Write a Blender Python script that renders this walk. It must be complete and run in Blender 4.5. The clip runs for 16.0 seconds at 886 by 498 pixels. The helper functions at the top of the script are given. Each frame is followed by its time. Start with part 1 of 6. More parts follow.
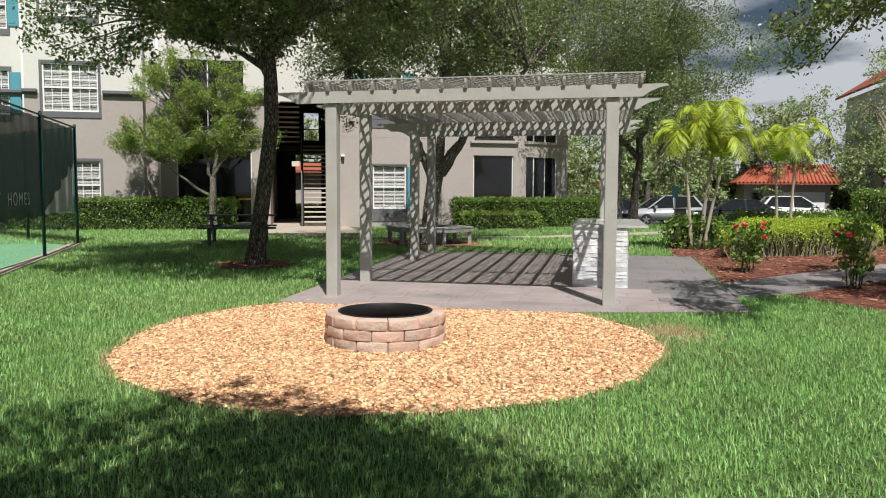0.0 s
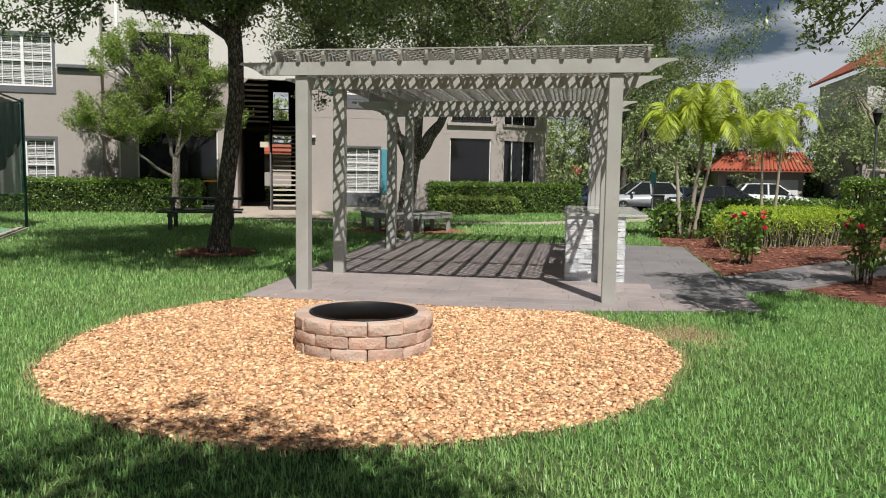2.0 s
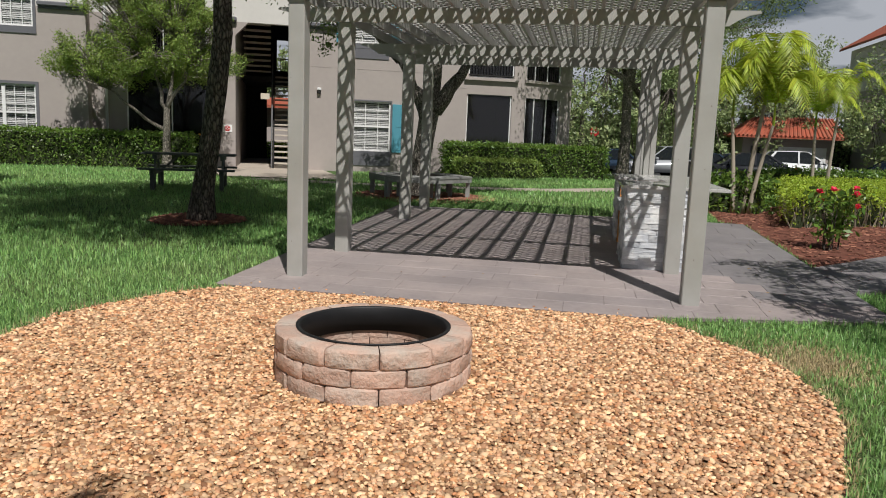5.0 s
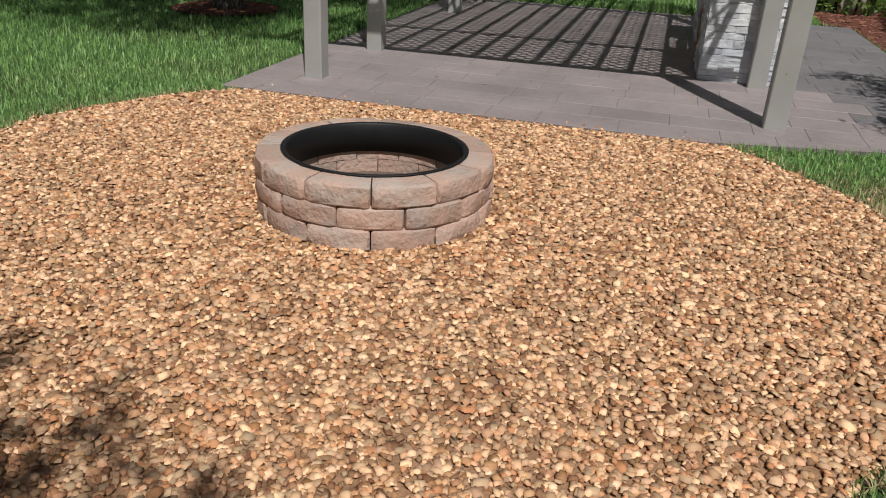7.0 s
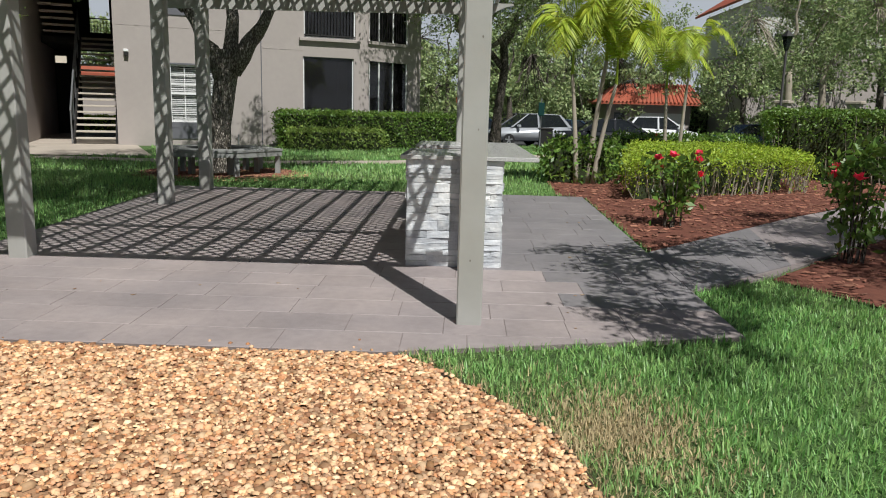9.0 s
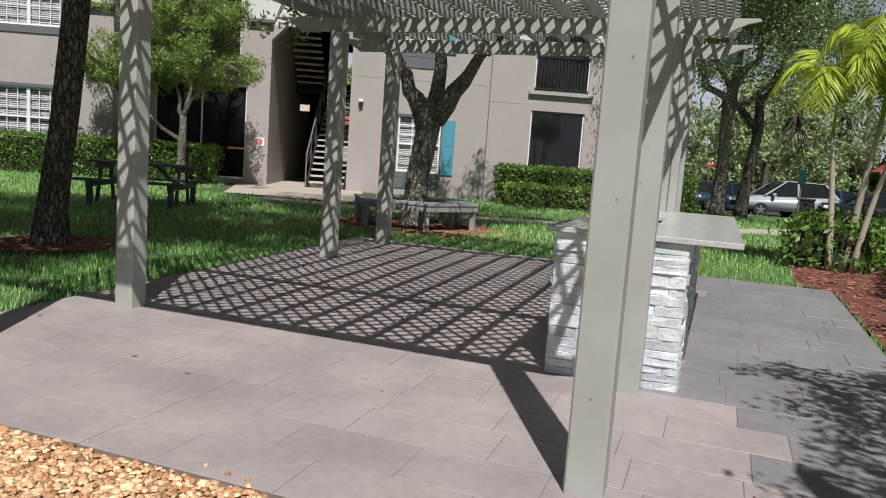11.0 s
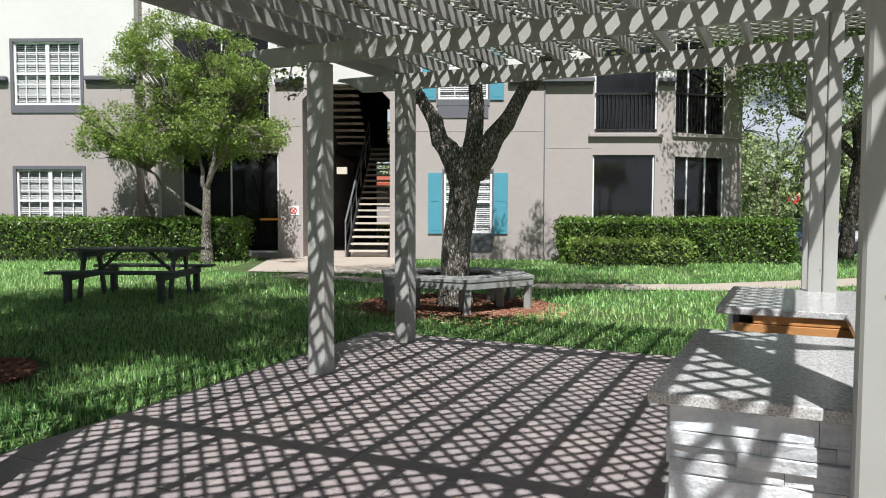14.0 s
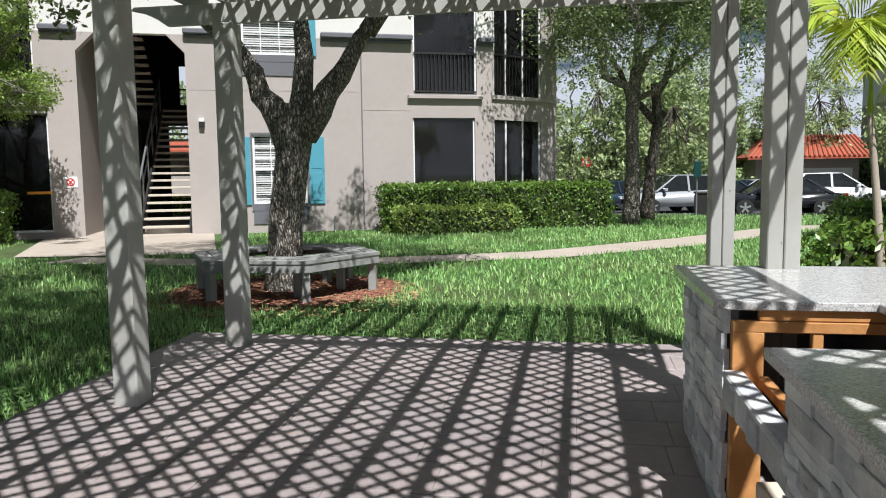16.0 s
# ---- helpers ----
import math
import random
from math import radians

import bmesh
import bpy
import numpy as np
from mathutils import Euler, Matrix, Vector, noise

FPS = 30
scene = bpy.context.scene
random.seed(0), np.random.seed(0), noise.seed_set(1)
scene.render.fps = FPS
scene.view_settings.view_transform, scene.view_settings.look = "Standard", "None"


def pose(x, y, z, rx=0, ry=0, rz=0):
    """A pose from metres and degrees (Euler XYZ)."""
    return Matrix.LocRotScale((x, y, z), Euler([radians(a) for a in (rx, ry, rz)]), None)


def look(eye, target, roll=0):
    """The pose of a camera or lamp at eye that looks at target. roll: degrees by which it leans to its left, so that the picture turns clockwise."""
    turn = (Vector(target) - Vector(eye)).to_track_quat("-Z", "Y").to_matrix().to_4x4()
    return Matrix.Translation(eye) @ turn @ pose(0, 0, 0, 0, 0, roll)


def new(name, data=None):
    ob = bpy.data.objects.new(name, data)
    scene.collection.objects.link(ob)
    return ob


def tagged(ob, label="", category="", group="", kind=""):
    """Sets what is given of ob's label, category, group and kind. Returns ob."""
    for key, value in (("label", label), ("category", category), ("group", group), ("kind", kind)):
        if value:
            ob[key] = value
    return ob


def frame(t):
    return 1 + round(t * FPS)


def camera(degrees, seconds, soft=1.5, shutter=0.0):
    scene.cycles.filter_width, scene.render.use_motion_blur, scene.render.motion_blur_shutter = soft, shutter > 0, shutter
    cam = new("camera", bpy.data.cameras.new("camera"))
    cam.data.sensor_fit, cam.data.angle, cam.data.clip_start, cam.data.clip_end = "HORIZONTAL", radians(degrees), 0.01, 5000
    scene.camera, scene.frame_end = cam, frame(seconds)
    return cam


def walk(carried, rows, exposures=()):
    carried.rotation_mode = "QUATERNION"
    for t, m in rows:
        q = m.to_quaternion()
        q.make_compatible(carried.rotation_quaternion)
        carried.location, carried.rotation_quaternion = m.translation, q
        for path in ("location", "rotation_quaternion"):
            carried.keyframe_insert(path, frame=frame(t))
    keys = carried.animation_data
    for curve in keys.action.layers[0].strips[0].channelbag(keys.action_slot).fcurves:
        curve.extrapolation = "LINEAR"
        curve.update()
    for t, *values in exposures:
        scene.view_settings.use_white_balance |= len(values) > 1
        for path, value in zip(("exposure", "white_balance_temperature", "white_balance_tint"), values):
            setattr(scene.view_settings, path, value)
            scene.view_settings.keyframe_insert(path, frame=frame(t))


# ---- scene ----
cam = camera(61.5, 16.0, soft=1.05)
PATH = [
    (0, (0.264, 0.397, 1.479), (-0.156, 2.347, 1.329), 0.3),
    (0.5, (0.127, 0.652, 1.52), (-0.205, 2.621, 1.407), -0.3),
    (1, (0.04, 0.842, 1.503), (-0.285, 2.812, 1.398), -0.5),
    (1.5, (-0.018, 1.106, 1.515), (-0.353, 3.074, 1.387), 0.4),
    (2, (-0.093, 1.333, 1.481), (-0.435, 3.294, 1.289), 0.9),
    (2.5, (-0.222, 1.568, 1.499), (-0.539, 3.533, 1.301), 0.5),
    (3, (-0.327, 1.779, 1.479), (-0.598, 3.751, 1.291), 0.4),
    (3.2, (-0.366, 1.962, 1.48), (-0.611, 3.938, 1.299), 0.3),
    (5.3, (-0.755, 3.503, 1.449), (-1.168, 5.425, 1.08), 3.3),
    (5.5, (-0.79, 3.599, 1.425), (-1.328, 5.475, 0.989), 3.3),
    (6, (-0.926, 3.859, 1.455), (-1.72, 5.618, 0.93), 3.1),
    (6.5, (-0.825, 4.01, 1.436), (-1.612, 5.717, 0.752), 3.1),
    (7, (-0.609, 4.277, 1.387), (-1.077, 6.042, 0.569), 3.1),
    (7.5, (-0.42, 4.582, 1.336), (-0.364, 6.434, 0.581), 2.8),
    (8, (-0.223, 4.982, 1.383), (0.084, 6.862, 0.773), 2.9),
    (8.5, (0.056, 5.342, 1.372), (0.271, 7.275, 0.908), 2.4),
    (9, (0.278, 5.715, 1.361), (0.234, 7.682, 0.999), 1.5),
    (9.5, (0.364, 6.13, 1.365), (0.09, 8.085, 1.047), 1.2),
    (10, (0.509, 6.477, 1.346), (0.036, 8.398, 1.055), 2.3),
    (10.2, (0.577, 6.662, 1.375), (0.013, 8.56, 1.096), 2.6),
    (12.3, (0.809, 8.46, 1.381), (0.074, 10.309, 1.178), 4.6),
    (12.5, (0.759, 8.641, 1.421), (-0.001, 10.481, 1.224), 4.6),
    (13, (0.66, 9.024, 1.401), (-0.173, 10.831, 1.199), 4.6),
    (13.5, (0.445, 9.496, 1.436), (-0.449, 11.275, 1.246), 2.8),
    (14, (0.119, 9.909, 1.507), (-0.733, 11.715, 1.4), 0.2),
    (14.5, (-0.136, 10.212, 1.509), (-0.874, 12.069, 1.435), 0.2),
    (15, (-0.367, 10.452, 1.522), (-1.04, 12.333, 1.426), 0.9),
    (15.5, (-0.625, 10.718, 1.523), (-1.148, 12.643, 1.379), -0.2),
    (16, (-0.791, 11.016, 1.505), (-1.136, 12.976, 1.308), -0.7),
]
walk(cam, [(t, look(eye, target, roll)) for t, eye, target, roll in PATH], exposures=[(0.0, 0.27, 6350, 10), (3.0, 0.04, 6350, 10), (5.5, -0.24, 6250, 11), (7.0, -0.47, 6150, 11), (7.6, -0.47, 6100, 9), (8.5, -0.06, 6100, 8), (10.2, 0.02, 6100, 9), (12.5, 0.38, 5950, 10), (16.0, 0.55, 5950, 10)])

# ---- world, sun ----
SUN_TO = Vector((0.31, -0.61, 1.0)).normalized()
world = bpy.data.worlds.new("sky_world")
scene.world = world
world.use_nodes = True
wn = world.node_tree.nodes
sky = wn.new("ShaderNodeTexSky")
sky.sky_type = "NISHITA"
sky.sun_disc = False
sky.sun_elevation = math.asin(SUN_TO.z)
sky.sun_rotation = math.atan2(SUN_TO.x, SUN_TO.y)
sky.air_density = 1.0
sky.dust_density = 1.5
wn["Background"].inputs["Strength"].default_value = 0.0255
# fair-weather clouds on a high flat layer, closing up towards the horizon; thinned overhead to cut fill light
wl = world.node_tree.links
tc = wn.new("ShaderNodeTexCoord")
sep = wn.new("ShaderNodeSeparateXYZ")
wl.new(tc.outputs["Generated"], sep.inputs[0])


def wmath(op, a, b):
    q = wn.new("ShaderNodeMath")
    q.operation = op
    for i, v in enumerate((a, b)):
        if isinstance(v, (int, float)):
            q.inputs[i].default_value = v
        else:
            wl.new(v, q.inputs[i])
    return q.outputs[0]


high = wmath("ADD", wmath("MAXIMUM", sep.outputs["Z"], 0.0), 0.12)
comb = wn.new("ShaderNodeCombineXYZ")
wl.new(wmath("DIVIDE", sep.outputs["X"], high), comb.inputs["X"])
wl.new(wmath("DIVIDE", sep.outputs["Y"], high), comb.inputs["Y"])
cloud = wn.new("ShaderNodeTexNoise")
cloud.inputs["Scale"].default_value = 1.1
cloud.inputs["Detail"].default_value = 9
wl.new(comb.outputs[0], cloud.inputs["Vector"])
ramp = wn.new("ShaderNodeValToRGB")
ramp.color_ramp.elements[0].position = 0.44
ramp.color_ramp.elements[1].position = 0.54
wl.new(wmath("SUBTRACT", wmath("ADD", cloud.outputs["Fac"], 0.26), wmath("MULTIPLY", high, 0.78)), ramp.inputs["Fac"])
mixc = wn.new("ShaderNodeMix")
mixc.data_type = "RGBA"
mixc.inputs["B"].default_value = (18.0, 18.6, 19.6, 1)
wl.new(ramp.outputs["Color"], mixc.inputs["Factor"])
wl.new(sky.outputs["Color"], mixc.inputs["A"])
wl.new(mixc.outputs["Result"], wn["Background"].inputs["Color"])
sun = new("sun", bpy.data.lights.new("sun", "SUN"))
sun.data.energy, sun.data.angle, sun.data.color = 5.0, radians(0.5), (1.0, 0.955, 0.88)
sun.matrix_world = look(SUN_TO * 60, (0, 0, 0))


# ---- materials ----
def mat(name, base, rough=0.8, vary=0.12, scale=6.0, bump=0.15, bscale=None, metal=0.0, island=0.0, obj=0.0,
        alt=None, altscale=None, spec=0.4, hue=0.0, translucent=0.0, bdist=0.01):
    """Principled material: base colour with coarse and fine variation, bump, per-island or per-object tint."""
    m = bpy.data.materials.new(name)
    m.use_nodes = True
    n, l = m.node_tree.nodes, m.node_tree.links
    p = n["Principled BSDF"]
    p.inputs["Roughness"].default_value = rough
    p.inputs["Metallic"].default_value = metal
    p.inputs["Specular IOR Level"].default_value = spec
    co = n.new("ShaderNodeTexCoord")
    geo = n.new("ShaderNodeNewGeometry")
    pos = geo.outputs["Position"]
    def noise_tex(s, d=4.0):
        t = n.new("ShaderNodeTexNoise")
        t.inputs["Scale"].default_value, t.inputs["Detail"].default_value = s, d
        l.new(pos, t.inputs["Vector"])
        return t.outputs["Fac"]
    fine, coarse = noise_tex(scale * 8), noise_tex(scale)
    def math_node(op, a, b):
        q = n.new("ShaderNodeMath")
        q.operation = op
        for i, v in enumerate((a, b)):
            if isinstance(v, (int, float)):
                q.inputs[i].default_value = v
            else:
                l.new(v, q.inputs[i])
        return q.outputs[0]
    val = math_node("ADD", math_node("MULTIPLY", fine, vary * 2), math_node("MULTIPLY", coarse, vary * 3))
    val = math_node("ADD", val, 1 - vary * 2.5)
    rnd = None
    if island:
        rnd, amount = geo.outputs["Random Per Island"], island
    elif obj:
        oi = n.new("ShaderNodeObjectInfo")
        rnd, amount = oi.outputs["Random"], obj
    if rnd is not None:
        val = math_node("ADD", val, math_node("MULTIPLY", math_node("SUBTRACT", rnd, 0.5), amount * 2))
    colour = n.new("ShaderNodeRGB")
    colour.outputs[0].default_value = (*base, 1)
    out = colour.outputs[0]
    if alt is not None:
        mx = n.new("ShaderNodeMix")
        mx.data_type = "RGBA"
        mx.inputs["B"].default_value = (*alt, 1)
        l.new(out, mx.inputs["A"])
        if altscale:
            rp = n.new("ShaderNodeValToRGB")
            rp.color_ramp.elements[0].position, rp.color_ramp.elements[1].position = 0.38, 0.66
            l.new(noise_tex(altscale, 3), rp.inputs["Fac"])
            l.new(rp.outputs["Color"], mx.inputs["Factor"])
        else:
            seed = math_node("FRACT", math_node("MULTIPLY", rnd, 7.31), 0)
            l.new(seed, mx.inputs["Factor"])
        out = mx.outputs["Result"]
    hsv = n.new("ShaderNodeHueSaturation")
    l.new(out, hsv.inputs["Color"])
    l.new(val, hsv.inputs["Value"])
    if hue and rnd is not None:
        l.new(math_node("ADD", 0.5 - hue / 2, math_node("MULTIPLY", math_node("FRACT", math_node("MULTIPLY", rnd, 13.7), 0), hue)), hsv.inputs["Hue"])
    l.new(hsv.outputs["Color"], p.inputs["Base Color"])
    if bump:
        b = n.new("ShaderNodeBump")
        b.inputs["Strength"].default_value, b.inputs["Distance"].default_value = bump, bdist
        l.new(noise_tex(bscale or scale * 12, 5), b.inputs["Height"])
        l.new(b.outputs["Normal"], p.inputs["Normal"])
    if translucent:
        tr = n.new("ShaderNodeBsdfTranslucent")
        l.new(hsv.outputs["Color"], tr.inputs["Color"])
        ms = n.new("ShaderNodeMixShader")
        ms.inputs[0].default_value = translucent
        l.new(p.outputs[0], ms.inputs[1])
        l.new(tr.outputs[0], ms.inputs[2])
        l.new(ms.outputs[0], n["Material Output"].inputs["Surface"])
    return m


def bark_mat(name, light, dark, scale=9.0):
    """Furrowed bark: long upright plates with dark cracks, their shade put into the colour."""
    m = bpy.data.materials.new(name)
    m.use_nodes = True
    n, l = m.node_tree.nodes, m.node_tree.links
    p = n["Principled BSDF"]
    p.inputs["Roughness"].default_value = 0.95
    p.inputs["Specular IOR Level"].default_value = 0.15
    geo = n.new("ShaderNodeNewGeometry")
    mp = n.new("ShaderNodeMapping")
    mp.inputs["Scale"].default_value = (scale * 1.6, scale * 1.6, scale * 0.5)
    l.new(geo.outputs["Position"], mp.inputs["Vector"])
    wob = n.new("ShaderNodeTexNoise")
    wob.inputs["Scale"].default_value = 1.6
    l.new(mp.outputs["Vector"], wob.inputs["Vector"])
    mixv = n.new("ShaderNodeMix")
    mixv.data_type = "VECTOR"
    mixv.inputs["Factor"].default_value = 0.35
    l.new(mp.outputs["Vector"], mixv.inputs["A"])
    l.new(wob.outputs["Color"], mixv.inputs["B"])
    vo = n.new("ShaderNodeTexVoronoi")
    vo.feature = "DISTANCE_TO_EDGE"
    vo.inputs["Scale"].default_value = 2.6
    l.new(mixv.outputs["Result"], vo.inputs["Vector"])
    fine = n.new("ShaderNodeTexNoise")
    fine.inputs["Scale"].default_value, fine.inputs["Detail"].default_value = 40, 6
    l.new(geo.outputs["Position"], fine.inputs["Vector"])
    rp = n.new("ShaderNodeValToRGB")
    rp.color_ramp.elements[0].color, rp.color_ramp.elements[1].color = (*dark, 1), (*light, 1)
    rp.color_ramp.elements[0].position, rp.color_ramp.elements[1].position = 0.03, 0.30
    add = n.new("ShaderNodeMath")
    add.operation = "MULTIPLY_ADD"
    add.inputs[1].default_value, add.inputs[2].default_value = 0.25, -0.10
    l.new(fine.outputs["Fac"], add.inputs[0])
    tot = n.new("ShaderNodeMath")
    tot.operation = "ADD"
    l.new(vo.outputs["Distance"], tot.inputs[0])
    l.new(add.outputs[0], tot.inputs[1])
    l.new(tot.outputs[0], rp.inputs["Fac"])
    l.new(rp.outputs["Color"], p.inputs["Base Color"])
    b = n.new("ShaderNodeBump")
    b.inputs["Strength"].default_value, b.inputs["Distance"].default_value = 1.0, 0.06
    l.new(tot.outputs[0], b.inputs["Height"])
    l.new(b.outputs["Normal"], p.inputs["Normal"])
    return m


def glass_mat(name, tint, clear):
    m = bpy.data.materials.new(name)
    m.use_nodes = True
    n, l = m.node_tree.nodes, m.node_tree.links
    p = n["Principled BSDF"]
    p.inputs["Base Color"].default_value = (*tint, 1)
    p.inputs["Roughness"].default_value = 0.04
    p.inputs["Specular IOR Level"].default_value = 0.6
    t = n.new("ShaderNodeBsdfTransparent")
    ms = n.new("ShaderNodeMixShader")
    ms.inputs[0].default_value = clear
    l.new(p.outputs[0], ms.inputs[1])
    l.new(t.outputs[0], ms.inputs[2])
    l.new(ms.outputs[0], n["Material Output"].inputs["Surface"])
    return m


